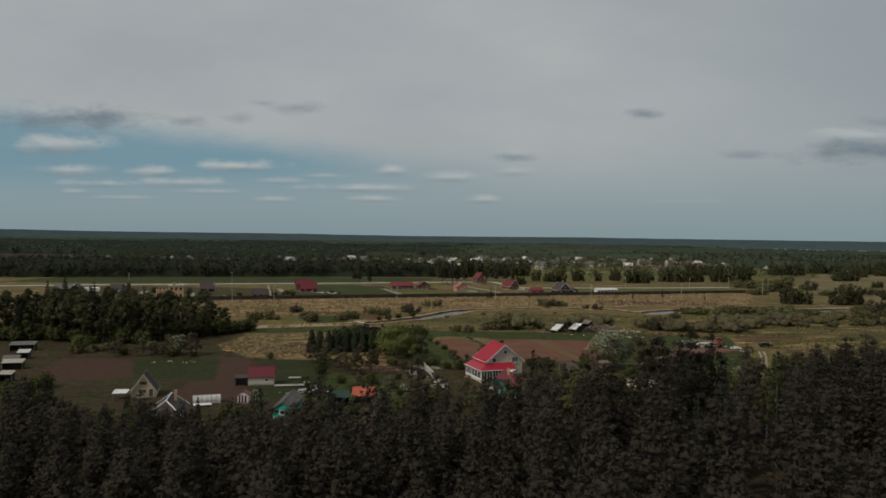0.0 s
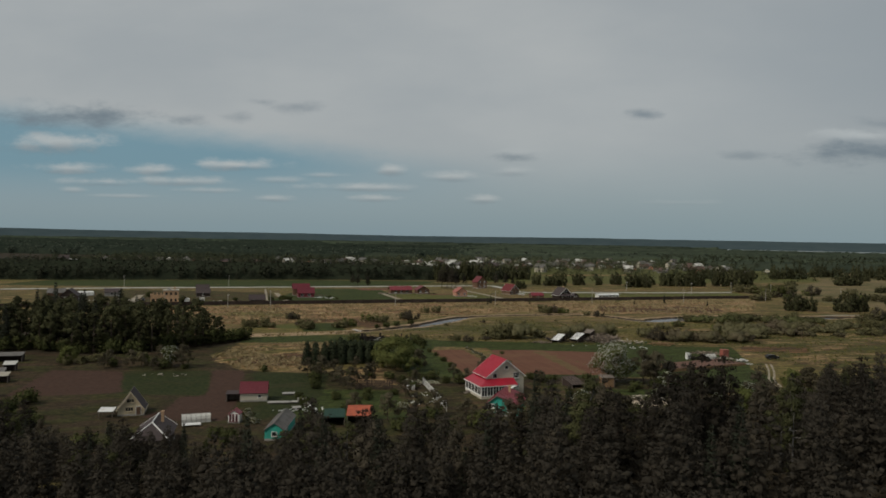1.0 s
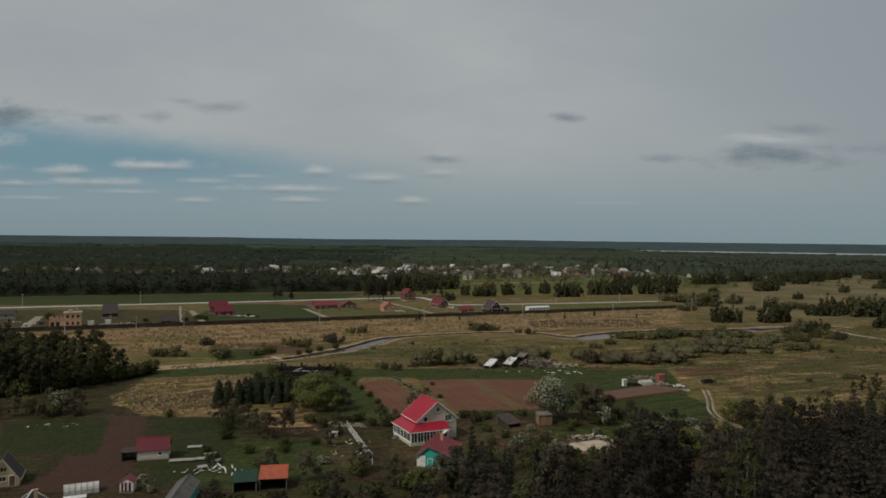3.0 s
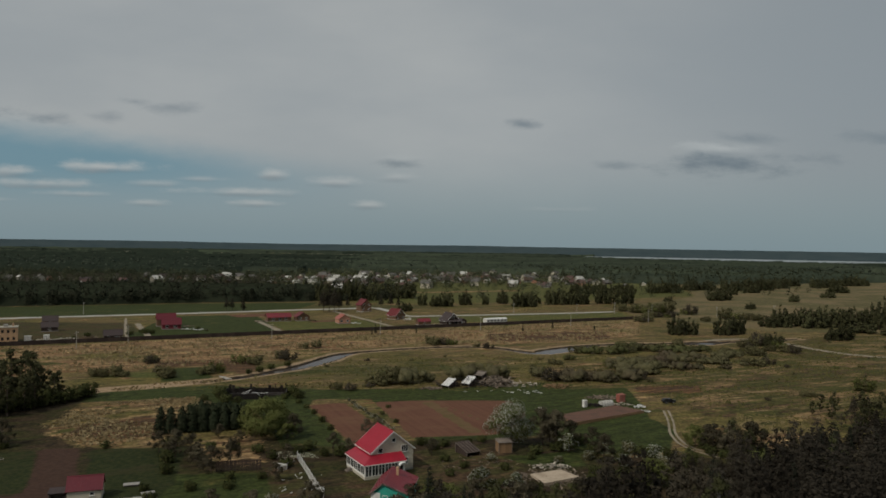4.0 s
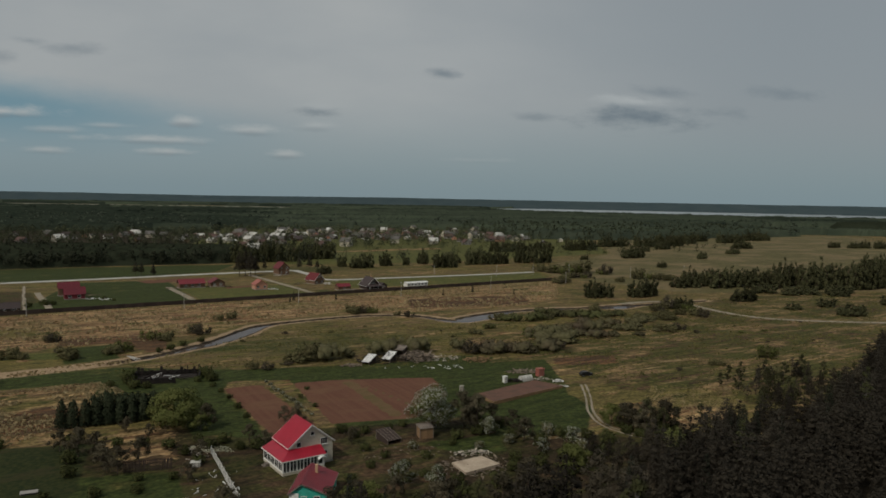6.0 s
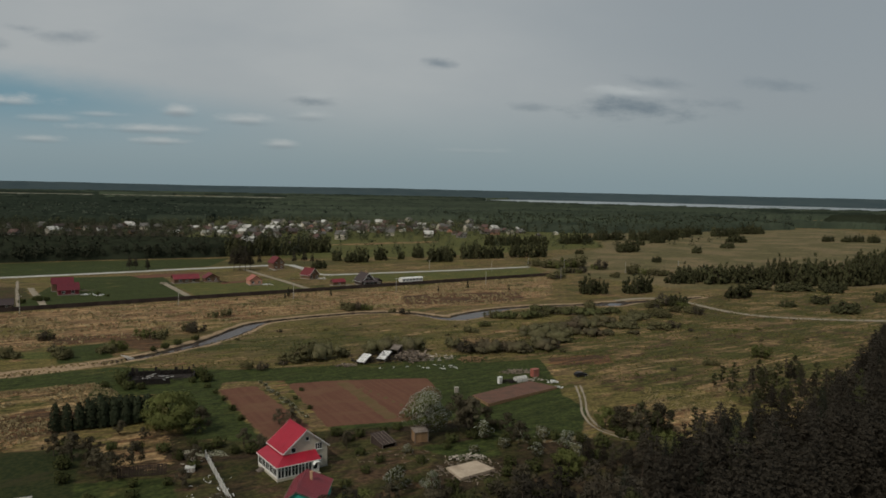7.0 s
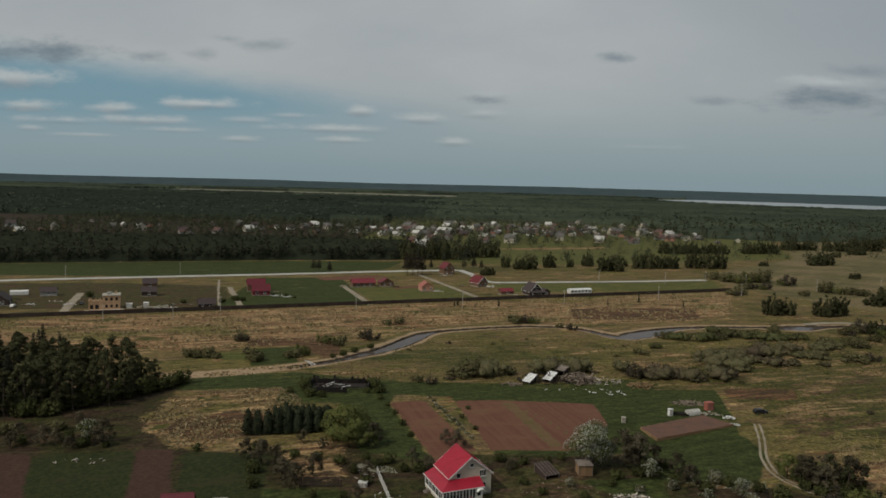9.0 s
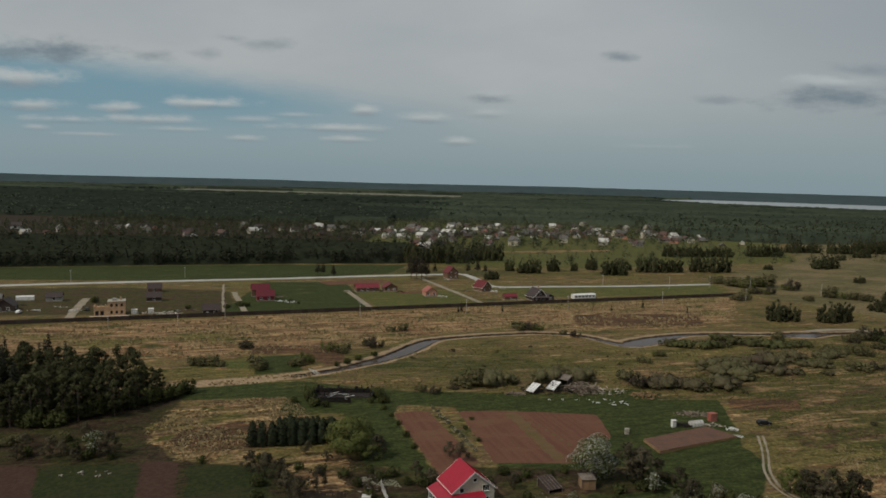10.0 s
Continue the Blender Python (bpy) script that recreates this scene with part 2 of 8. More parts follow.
M = dict(
    bark=material("bark", (0.055, 0.042, 0.034), (0.10, 0.072, 0.054), 3, 0.95, 0.03),
    birch_bark=material("birch_bark", (0.17, 0.16, 0.145), (0.06, 0.055, 0.05), 4, 0.8, 0.01, stretch=(1, 1, 3)),
    pine=leaf_material("pine_needles", (0.041, 0.036, 0.028), (0.064, 0.055, 0.041), 0.35, 0.42),
    spruce=leaf_material("spruce_needles", (0.024, 0.029, 0.020), (0.042, 0.044, 0.030), 0.25),
    birch=leaf_material("young_birch_leaves", (0.050, 0.054, 0.024), (0.078, 0.078, 0.034), 0.25, 0.35),
    leaf=leaf_material("broad_leaves", (0.050, 0.058, 0.021), (0.086, 0.090, 0.034), 0.25),
    willow=leaf_material("willow_leaves", (0.095, 0.092, 0.042), (0.150, 0.134, 0.068), 0.25),
    bare=leaf_material("bare_twigs", (0.058, 0.049, 0.035), (0.090, 0.077, 0.054), 0.3, 0.35),
    twig=leaf_material("budding_twigs", (0.076, 0.066, 0.042), (0.118, 0.102, 0.066), 0.3, 0.35),
    blossom=leaf_material("white_blossom", (0.42, 0.44, 0.36), (0.60, 0.60, 0.52), 0.3),
    thuja=leaf_material("thuja_leaves", (0.026, 0.036, 0.020), (0.044, 0.050, 0.028), 0.1),
    village_leaf=leaf_material("village_tree_leaves", (0.066, 0.078, 0.044), (0.125, 0.130, 0.072), 0.25, 0.0),
    thicket=leaf_material("thicket_leaves", (0.108, 0.102, 0.050), (0.180, 0.166, 0.088), 0.3, 0.0, (0.112, 0.086, 0.060), 0.045),
    bank_leaf=leaf_material("bank_willow_leaves", (0.082, 0.092, 0.038), (0.134, 0.136, 0.058), 0.25, 0.0, (0.07, 0.062, 0.034), 0.06),
    # leaf colour of the left wood, lowered to stand for cloud shade
    shaded_leaf=leaf_material("shaded_wood_leaves", (0.024, 0.027, 0.018), (0.044, 0.047, 0.029), 0.2, 0.0),
    # lighter, bluer leaf colour with the distance haze mixed in
    hazy_leaf=leaf_material("hazed_forest_leaves", (0.056, 0.069, 0.052), (0.086, 0.102, 0.072), 0.25, 0.0),
    clump_leaf=leaf_material("meadow_clump_leaves", (0.046, 0.048, 0.024), (0.080, 0.080, 0.038), 0.25, 0.3),
    far_leaf=leaf_material("far_wood_leaves", (0.036, 0.042, 0.025), (0.064, 0.070, 0.038), 0.25, 0.0),
    wood=material("weathered_wood", (0.13, 0.105, 0.085), (0.23, 0.195, 0.165), 5, 0.9, 0.01, (0.09, 0.075, 0.065), 0.6, stretch=(1, 1, 0.15), per_object=0.2),
    dark_wood=material("dark_stained_wood", (0.035, 0.024, 0.020), (0.065, 0.045, 0.036), 4, 0.85, 0.01, (0.045, 0.034, 0.03), 0.5, per_object=0.25),
    log=material("brown_logs", (0.13, 0.075, 0.045), (0.21, 0.125, 0.075), 3, 0.8, 0.02, (0.10, 0.06, 0.04), 0.4),
    red_tin=material("red_metal_tiles", (0.31, 0.010, 0.026), (0.37, 0.016, 0.035), 1.5, 0.45, 0.004, (0.26, 0.010, 0.024), 0.35, spec=0.4),
    maroon_tin=material("dark_red_metal_sheet", (0.16, 0.018, 0.026), (0.21, 0.026, 0.034), 1.5, 0.5, 0.004, (0.13, 0.018, 0.024), 0.4, spec=0.4),
    cherry_tin=material("cherry_metal_sheet", (0.105, 0.010, 0.018), (0.14, 0.014, 0.023), 1.5, 0.5, 0.004, (0.10, 0.010, 0.018), 0.4, spec=0.4),
    orange_tin=material("rusty_orange_sheet", (0.34, 0.075, 0.036), (0.44, 0.11, 0.055), 1.2, 0.7, 0.006, (0.25, 0.07, 0.045), 0.8),
    green_tin=material("dark_green_sheet", (0.013, 0.040, 0.028), (0.020, 0.056, 0.038), 1.2, 0.7, 0.006, (0.012, 0.03, 0.022), 0.8),
    grey_slate=material("grey_corrugated_slate", (0.115, 0.107, 0.10), (0.17, 0.16, 0.15), 2.5, 0.9, 0.01, (0.085, 0.078, 0.07), 0.5),
    dark_roof=material("dark_brown_roof", (0.045, 0.034, 0.034), (0.07, 0.052, 0.05), 2, 0.75, 0.01, (0.055, 0.042, 0.04), 0.4),
    white_sheet=material("white_sheet", (0.62, 0.62, 0.60), (0.74, 0.74, 0.72), 1.5, 0.6, 0.005, (0.46, 0.44, 0.40), 0.9),
    cream=material("cream_brick_cladding", (0.46, 0.42, 0.33), (0.56, 0.51, 0.41), 6, 0.85, 0.006, (0.40, 0.36, 0.28), 0.5),
    yellow_wall=material("pale_yellow_boards", (0.50, 0.41, 0.27), (0.58, 0.48, 0.33), 4, 0.75, 0.005, (0.42, 0.36, 0.25), 0.6),
    turquoise=material("turquoise_paint", (0.032, 0.33, 0.255), (0.052, 0.40, 0.31), 3, 0.7, 0.004, (0.05, 0.26, 0.21), 0.7),
    white=material("white_paint", (0.70, 0.69, 0.65), (0.80, 0.79, 0.75), 4, 0.6, 0.002, (0.58, 0.56, 0.51), 0.9),
    brick=material("pale_brick_wall", (0.42, 0.27, 0.155), (0.52, 0.35, 0.21), 5, 0.9, 0.01, (0.34, 0.22, 0.14), 0.5),
    pink=material("salmon_brick_wall", (0.46, 0.22, 0.15), (0.54, 0.28, 0.19), 5, 0.9, 0.01, (0.40, 0.20, 0.14), 0.5),
    salmon_tin=material("salmon_metal_tiles", (0.27, 0.085, 0.062), (0.34, 0.115, 0.085), 2, 0.6, 0.006, (0.38, 0.14, 0.11), 0.5),
    grey_wall=material("grey_render", (0.27, 0.255, 0.235), (0.36, 0.34, 0.31), 4, 0.9, 0.006, (0.21, 0.2, 0.18), 0.5),
    concrete=material("pale_concrete", (0.33, 0.305, 0.25), (0.42, 0.385, 0.32), 2.5, 0.9, 0.01, (0.27, 0.25, 0.2), 0.4),
    asphalt=material("pale_worn_asphalt", (0.38, 0.37, 0.34), (0.48, 0.465, 0.43), 1.2, 0.95, 0.01, (0.32, 0.31, 0.28), 0.12),
    gravel=material("sandy_gravel", (0.23, 0.19, 0.14), (0.33, 0.28, 0.21), 2.0, 0.95, 0.02, (0.17, 0.15, 0.10), 0.2),
    bank_soil=material("dark_bank_earth", (0.030, 0.022, 0.015), (0.060, 0.045, 0.028), 1.5, 0.95, 0.03, (0.10, 0.08, 0.045), 0.12),
    bed_soil=material("reddish_bed_soil", (0.105, 0.054, 0.038), (0.155, 0.082, 0.057), 2.0, 0.95, 0.03, (0.09, 0.055, 0.04), 0.3),
    plank=material("orange_brown_planks", (0.19, 0.115, 0.062), (0.27, 0.17, 0.09), 4, 0.85, 0.008, per_object=0.2),
    pane=material("dark_window_glass", (0.018, 0.020, 0.022), (0.026, 0.028, 0.03), 1, 0.12, 0, spec=0.5),
    black=material("black_rubber_paint", (0.012, 0.012, 0.013), (0.02, 0.02, 0.021), 3, 0.4),
    metal=material("grey_steel", (0.25, 0.25, 0.25), (0.33, 0.33, 0.33), 4, 0.5, 0, metal=0.7),
    pole=material("grey_weathered_pole", (0.34, 0.32, 0.29), (0.44, 0.42, 0.38), 3, 0.9, 0.005),
    water=material("still_river_water", (0.048, 0.036, 0.030), (0.080, 0.064, 0.055), 0.25, 0.15, 0.0, spec=0.06),
    # pale base colour carries the sky's reflection on the lake
    lake=material("wide_lake_water", (0.24, 0.27, 0.28), (0.29, 0.32, 0.33), 0.01, 0.35, 0.0, spec=0.8),
    film=material("cloudy_greenhouse_film", (0.46, 0.45, 0.41), (0.58, 0.57, 0.53), 3, 0.5, 0.004, (0.38, 0.36, 0.32), 0.8),
    sandy_slab=material("sandy_concrete", (0.40, 0.32, 0.235), (0.50, 0.41, 0.31), 1.5, 0.95, 0.01, (0.33, 0.26, 0.19), 0.3),
    old_boards=material("old_boards", (0.13, 0.10, 0.075), (0.25, 0.20, 0.155), 2, 0.95, 0.01, island=0.5),
    rubble=material("pale_rubble", (0.30, 0.25, 0.20), (0.46, 0.42, 0.36), 2, 0.95, 0.01, island=0.5),
    reed=leaf_material("dry_reed_blades", (0.26, 0.20, 0.105), (0.36, 0.29, 0.165), 0.2, 0.0),
    tuft=leaf_material("grass_blades", (0.115, 0.112, 0.040), (0.18, 0.16, 0.065), 0.25, 0.0),
    reddish_tin=material("dull_red_metal_tiles", (0.108, 0.014, 0.016), (0.144, 0.019, 0.021), 1.5, 0.55, 0.004, (0.12, 0.02, 0.022), 0.4),
    char=material("charred_timber", (0.012, 0.010, 0.009), (0.035, 0.028, 0.024), 3, 0.95, 0.02, per_object=0.3),
    flower=leaf_material("pale_flower_heads", (0.30, 0.30, 0.20), (0.50, 0.50, 0.40), 0.2, 0.0),
    spring=leaf_material("fresh_spring_leaves", (0.096, 0.112, 0.034), (0.150, 0.156, 0.056), 0.35),
    # blue-grey base colour paints the haze over the backdrop
    ridge=material("hazed_wooded_ridge", (0.046, 0.066, 0.072), (0.058, 0.078, 0.082), 0.01, 1.0, 0, spec=0.0),
)


# ---- mesh helpers ----
def mesh_object(name, verts, faces, mat, smooth=False):
    me = bpy.data.meshes.new(name)
    me.from_pydata([tuple(v) for v in verts], [], [tuple(f) for f in faces])
    me.update()
    if mat:
        me.materials.append(mat)
    if smooth:
        me.polygons.foreach_set("use_smooth", [True] * len(me.polygons))
    return new(name, me)


def part(name, bm, mat, parent, label=""):
    me = bpy.data.meshes.new(name)
    bmesh.ops.recalc_face_normals(bm, faces=bm.faces)
    bm.to_mesh(me)
    bm.free()
    me.materials.append(mat)
    ob = new(name, me)
    ob.parent = parent
    if label:
        tagged(ob, label)
    return ob


def thing(name, x, y, turn=0.0, label="", category="", group="", z=None):
    ob = new(name)
    ob.empty_display_size = 0.5
    ob.matrix_world = pose(x, y, ground_z(x, y) if z is None else z, 0, 0, turn)
    return tagged(ob, label, category, group)


def box(bm, x0, x1, y0, y1, z0, z1, bevel=0.0):
    vs = [bm.verts.new((x, y, z)) for z in (z0, z1) for x, y in ((x0, y0), (x1, y0), (x1, y1), (x0, y1))]
    fs = [bm.faces.new([vs[i] for i in q]) for q in ((3, 2, 1, 0), (4, 5, 6, 7), (0, 1, 5, 4), (1, 2, 6, 5), (2, 3, 7, 6), (3, 0, 4, 7))]
    if bevel:
        bmesh.ops.bevel(bm, geom=list({e for f in fs for e in f.edges}), offset=bevel, segments=1, affect="EDGES")
    return bm


def boxes(*rows, bevel=0.0):
    bm = bmesh.new()
    for r in rows:
        box(bm, *r, bevel=bevel)
    return bm


def prism(bm, outline, y0, y1):
    """A polygon of (x, z) drawn out along y."""
    a = [bm.verts.new((x, y0, z)) for x, z in outline]
    b = [bm.verts.new((x, y1, z)) for x, z in outline]
    n = len(a)
    bm.faces.new(a), bm.faces.new(b[::-1])
    for i in range(n):
        bm.faces.new((a[i], b[i], b[(i + 1) % n], a[(i + 1) % n]))
    return bm


def slab4(bm, a, b, c, d, thick):
    """A sheet with four corners and a thickness, hung below them."""
    top = [Vector(p) for p in (a, b, c, d)]
    n = (top[1] - top[0]).cross(top[3] - top[0]).normalized()
    if n.z < 0:
        n = -n
    t = [bm.verts.new(p) for p in top]
    u = [bm.verts.new(p - n * thick) for p in top]
    bm.faces.new(t), bm.faces.new(u[::-1])
    for i in range(4):
        bm.faces.new((t[i], u[i], u[(i + 1) % 4], t[(i + 1) % 4]))
    return bm


def tube(bm, points, radii, sides=6):
    rings = []
    for i, p in enumerate(points):
        p = Vector(p)
        q = Vector(points[min(i + 1, len(points) - 1)]) - Vector(points[max(i - 1, 0)])
        q.normalize()
        s = q.cross(Vector((0.31, 0.95, 0.05))).normalized()
        w = q.cross(s)
        rings.append([bm.verts.new(p + (s * math.cos(2 * math.pi * k / sides) + w * math.sin(2 * math.pi * k / sides)) * radii[i]) for k in range(sides)])
    for r0, r1 in zip(rings, rings[1:]):
        for k in range(sides):
            bm.faces.new((r0[k], r0[(k + 1) % sides], r1[(k + 1) % sides], r1[k]))
    bm.faces.new(rings[0][::-1]), bm.faces.new(rings[-1])
    return bm


# ---- ground: one sheet to the horizon ----
RIVER = [(-62, 277, 0.0), (-54, 283, 0.1), (-46, 290, 0.5), (-39, 300, 1.1), (-32, 308, 1.9), (-26, 319, 2.7), (-20, 334, 2.9), (-15.5, 345, 1.7), (-9, 351, 0.0), (0, 356, 0.0), (14, 363, 0.0),
         (38, 372, 0.0), (60, 368, 0.0), (69, 355, 0.7), (76, 350, 3.2), (83, 356, 5.0), (92, 364, 4.6), (101, 372, 2.4), (109, 377.5, 0.9), (118, 380.5, 0.5), (135, 385, 0.4), (158, 386, 0.4), (167, 386.5, 3.6), (174, 388, 5.2), (181, 391, 2.4), (190, 394, 0.4), (204, 397, 0.3), (240, 408, 0.0)]


def along(points, step=1.0):
    """Even points on a polyline, smoothed, each with whatever else its rows carry."""
    p = np.array(points, float)
    for _ in range(3):
        q = np.empty((2 * len(p) - 2, p.shape[1]))
        q[0::2], q[1::2] = 0.75 * p[:-1] + 0.25 * p[1:], 0.25 * p[:-1] + 0.75 * p[1:]
        p = np.vstack([p[:1], q, p[-1:]])
    s = np.concatenate([[0], np.cumsum(np.hypot(*np.diff(p[:, :2], axis=0).T))])
    t = np.arange(0, s[-1], step)
    return np.stack([np.interp(t, s, p[:, k]) for k in range(p.shape[1])], 1)


RIVER_PTS = along(RIVER, 1.5)


def far_from_line(x, y, pts):
    """Distance to a run of points (with half widths taken off, where given)."""
    best = np.full(x.shape, 1e9)
    for p in pts:
        d = np.hypot(x - p[0], y - p[1])
        if len(p) > 2:
            d = d - p[2]
        best = np.minimum(best, d)
    return best


def inside(x, y, poly):
    """Signed distance to a polygon: positive inside."""
    px, py = np.array([p[0] for p in poly], float), np.array([p[1] for p in poly], float)
    d, odd = np.full(x.shape, 1e9), np.zeros(x.shape, bool)
    for i in range(len(px)):
        j = (i + 1) % len(px)
        ex, ey = px[j] - px[i], py[j] - py[i]
        t = np.clip(((x - px[i]) * ex + (y - py[i]) * ey) / (ex * ex + ey * ey), 0, 1)
        d = np.minimum(d, np.hypot(x - px[i] - t * ex, y - py[i] - t * ey))
        if ey:
            cross = ((py[i] > y) != (py[j] > y)) & (x < ex * (y - py[i]) / ey + px[i])
            odd ^= cross
    return np.where(odd, d, -d)


def ground_z(x, y):
    return float(np.interp(y, (165, 240, 275), (-1.7, -0.35, 0.0)))


def steps(knots):
    """Coordinates with a spacing that changes from knot to knot."""
    out = [knots[0][0]]
    for (a, da), (b, db) in zip(knots, knots[1:]):
        while out[-1] < b - 1e-6:
            f = (out[-1] - a) / (b - a)
            out.append(min(b, out[-1] + da + (db - da) * max(f, 0)))
    return np.array(out)


# kind of ground cover: polygons in the plan
ZONES = {}
ZONES["shaded_soil"] = [[(-80.5, 195), (-72.0, 195.5), (-61, 165), (-66, 142), (-76, 141), (-71, 165)],
    [(-76, 163), (-62, 163), (-56.5, 141), (-73, 139)],
    [(-126, 188), (-106, 190), (-92, 164), (-118, 156)]]
ZONES["shaded_turf"] = [[(-104, 190), (-81.4, 193.5), (-70, 167), (-72, 164), (-95, 163)],
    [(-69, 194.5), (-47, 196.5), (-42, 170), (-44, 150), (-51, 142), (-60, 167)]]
ZONES["russet"] = [[(-90, 322), (-54, 330), (-46, 300), (-52, 294), (-66, 312), (-86, 307)],
    [(62, 424), (136, 440), (128, 402), (60, 392)],
    [(92, 267), (118, 270), (114, 258), (91, 256)],
    [(-80, 216), (-64, 228), (-50, 224), (-55, 208), (-66, 203), (-78, 206)]]
ZONES["soil"] = [[(-20.6, 239.7), (-10.1, 243.2), (6, 203), (-3.5, 192)],
    [(-0.5, 244.3), (20, 246), (44.2, 245.2), (45, 226), (37, 208), (31.2, 205.0), (10.1, 203.0)],
    [(-103, 523), (-66, 543), (-56, 530), (-94, 509)],
    [(-43, 487), (-22, 500), (-18, 494), (-42, 479)],
    [(-95, 524), (-60, 545), (-56, 540), (-92, 517)]]
ZONES["brown"] = [[(-245, 366), (-118, 396), (-150, 470), (-215, 470), (-300, 450)],
    [(-4, 182), (22, 198), (36, 186), (30, 160), (12, 150), (-8, 165)],
    [(-37, 178), (-20, 180), (-10, 160), (-20, 150), (-40, 166)],
    [(-16, 203), (-9, 204), (-5, 192), (-14, 190)]]
ZONES["lawn"] = [[(-130, 398), (-92, 404), (-51, 420), (-86, 529), (-140, 512)],
    [(-56, 236), (-36, 238), (-20, 240), (-20, 254), (-50, 268), (-100, 260), (-95, 243), (-58, 252)],
    [(-37, 244), (-22, 241), (-5, 194), (-24, 199), (-33, 225)],
    [(-360, 480), (-210, 503), (-119, 540), (-60, 580), (-50, 640), (-150, 620), (-260, 580), (-350, 545)],
    [(-84, 303), (-67, 310), (-60, 284), (-76, 277)],
    [(-95, 250), (-56, 262), (-20, 248), (14, 248), (46, 249), (64, 256), (72, 272), (60, 276), (46, 271), (30, 266), (12, 265), (-22, 263), (-58, 271), (-100, 257)]]
ZONES["lawn"] += [[(45.8, 256), (62.7, 262.8), (90, 266), (86, 240), (82, 223), (84, 207), (74, 188), (52, 187), (48, 206), (47, 230)],
    [(-48, 175), (-24, 176), (-18, 150), (-36, 140), (-50, 150)],
    [(30, 186), (50, 190), (50, 178), (40, 176)],
    [(-2, 248), (20, 250), (48, 250), (54, 224), (45, 204), (30, 201), (10, 201), (12, 206)]]
ZONES["strip"] = [[(14.6, 244), (18.5, 244), (30, 207), (26, 207)],
    [(21.5, 238), (22.5, 238), (34, 216), (32.5, 216)]]
ZONES["dry"] = [[(-220, 338), (-115, 387), (-51, 411), (12, 440), (82, 468), (183, 512), (150, 420), (110, 392), (60, 380), (10, 372), (-18, 358), (-34, 330), (-60, 312), (-110, 296), (-180, 292)],
    [(-47, 236), (-55, 251), (-66, 250), (-88, 238), (-89, 214), (-74, 199), (-64, 197), (-57, 209), (-48, 226)],
    [(-44, 208), (-34, 206), (-27, 198), (-26, 183), (-36, 182), (-41, 195)],
    [(104, 216), (112, 227), (124, 222), (137, 225), (131, 208), (120, 196), (106, 192), (97, 196), (103, 204)]]
ZONES["dry"] += [[(31, 790), (160, 852), (167, 832), (50, 778)],
    ]
ZONES["far_field"] = [[(-1450, 2950), (-900, 3000), (-30, 3000), (-30, 3800), (-900, 3850), (-1450, 3700)]]
ZONES["pasture"] = [[(-47, 421), (11, 449), (-10, 500), (-42, 486), (-75, 492)],
    [(30, 480), (180, 520), (190, 570), (100, 540), (20, 519)],
    [(-104, 285), (-66, 285), (-60, 300), (-95, 296)],
    [(-10, 640), (120, 660), (340, 770), (430, 1060), (300, 1330), (-600, 1300), (-560, 860), (-130, 850)]]
ZONES["far_turf"] = [[(195, 525), (470, 560), (900, 900), (1000, 1250), (640, 1090), (430, 1010), (340, 770), (190, 600)],
    [(250, 440), (420, 440), (470, 560), (200, 520)]]
ZONES["moor"] = [[(92, 262), (100, 225), (150, 195), (260, 280), (420, 330), (420, 430), (250, 420), (190, 372), (110, 330), (70, 300)]]
ZONES["garden"] = [[(-112, 214), (-88, 214), (-74, 198), (-62, 195), (-58, 184), (-112, 184)],
    [(-190, 262), (-92, 256), (-88, 232), (-84, 205), (-110, 188), (-190, 196)],
    [(-160, 205), (-130, 214), (-90, 200), (-60, 192), (-30, 205), (-14, 196), (10, 200), (48, 203), (52, 185), (80, 186), (92, 172), (60, 140), (10, 112), (-50, 96), (-160, 110)]]
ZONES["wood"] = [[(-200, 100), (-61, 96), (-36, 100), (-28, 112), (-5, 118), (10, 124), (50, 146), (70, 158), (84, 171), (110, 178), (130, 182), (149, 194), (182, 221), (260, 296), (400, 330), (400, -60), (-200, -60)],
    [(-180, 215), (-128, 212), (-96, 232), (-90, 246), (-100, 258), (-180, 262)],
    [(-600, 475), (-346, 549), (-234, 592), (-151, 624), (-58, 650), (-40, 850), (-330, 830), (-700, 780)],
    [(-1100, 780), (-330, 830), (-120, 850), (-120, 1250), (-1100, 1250)]]


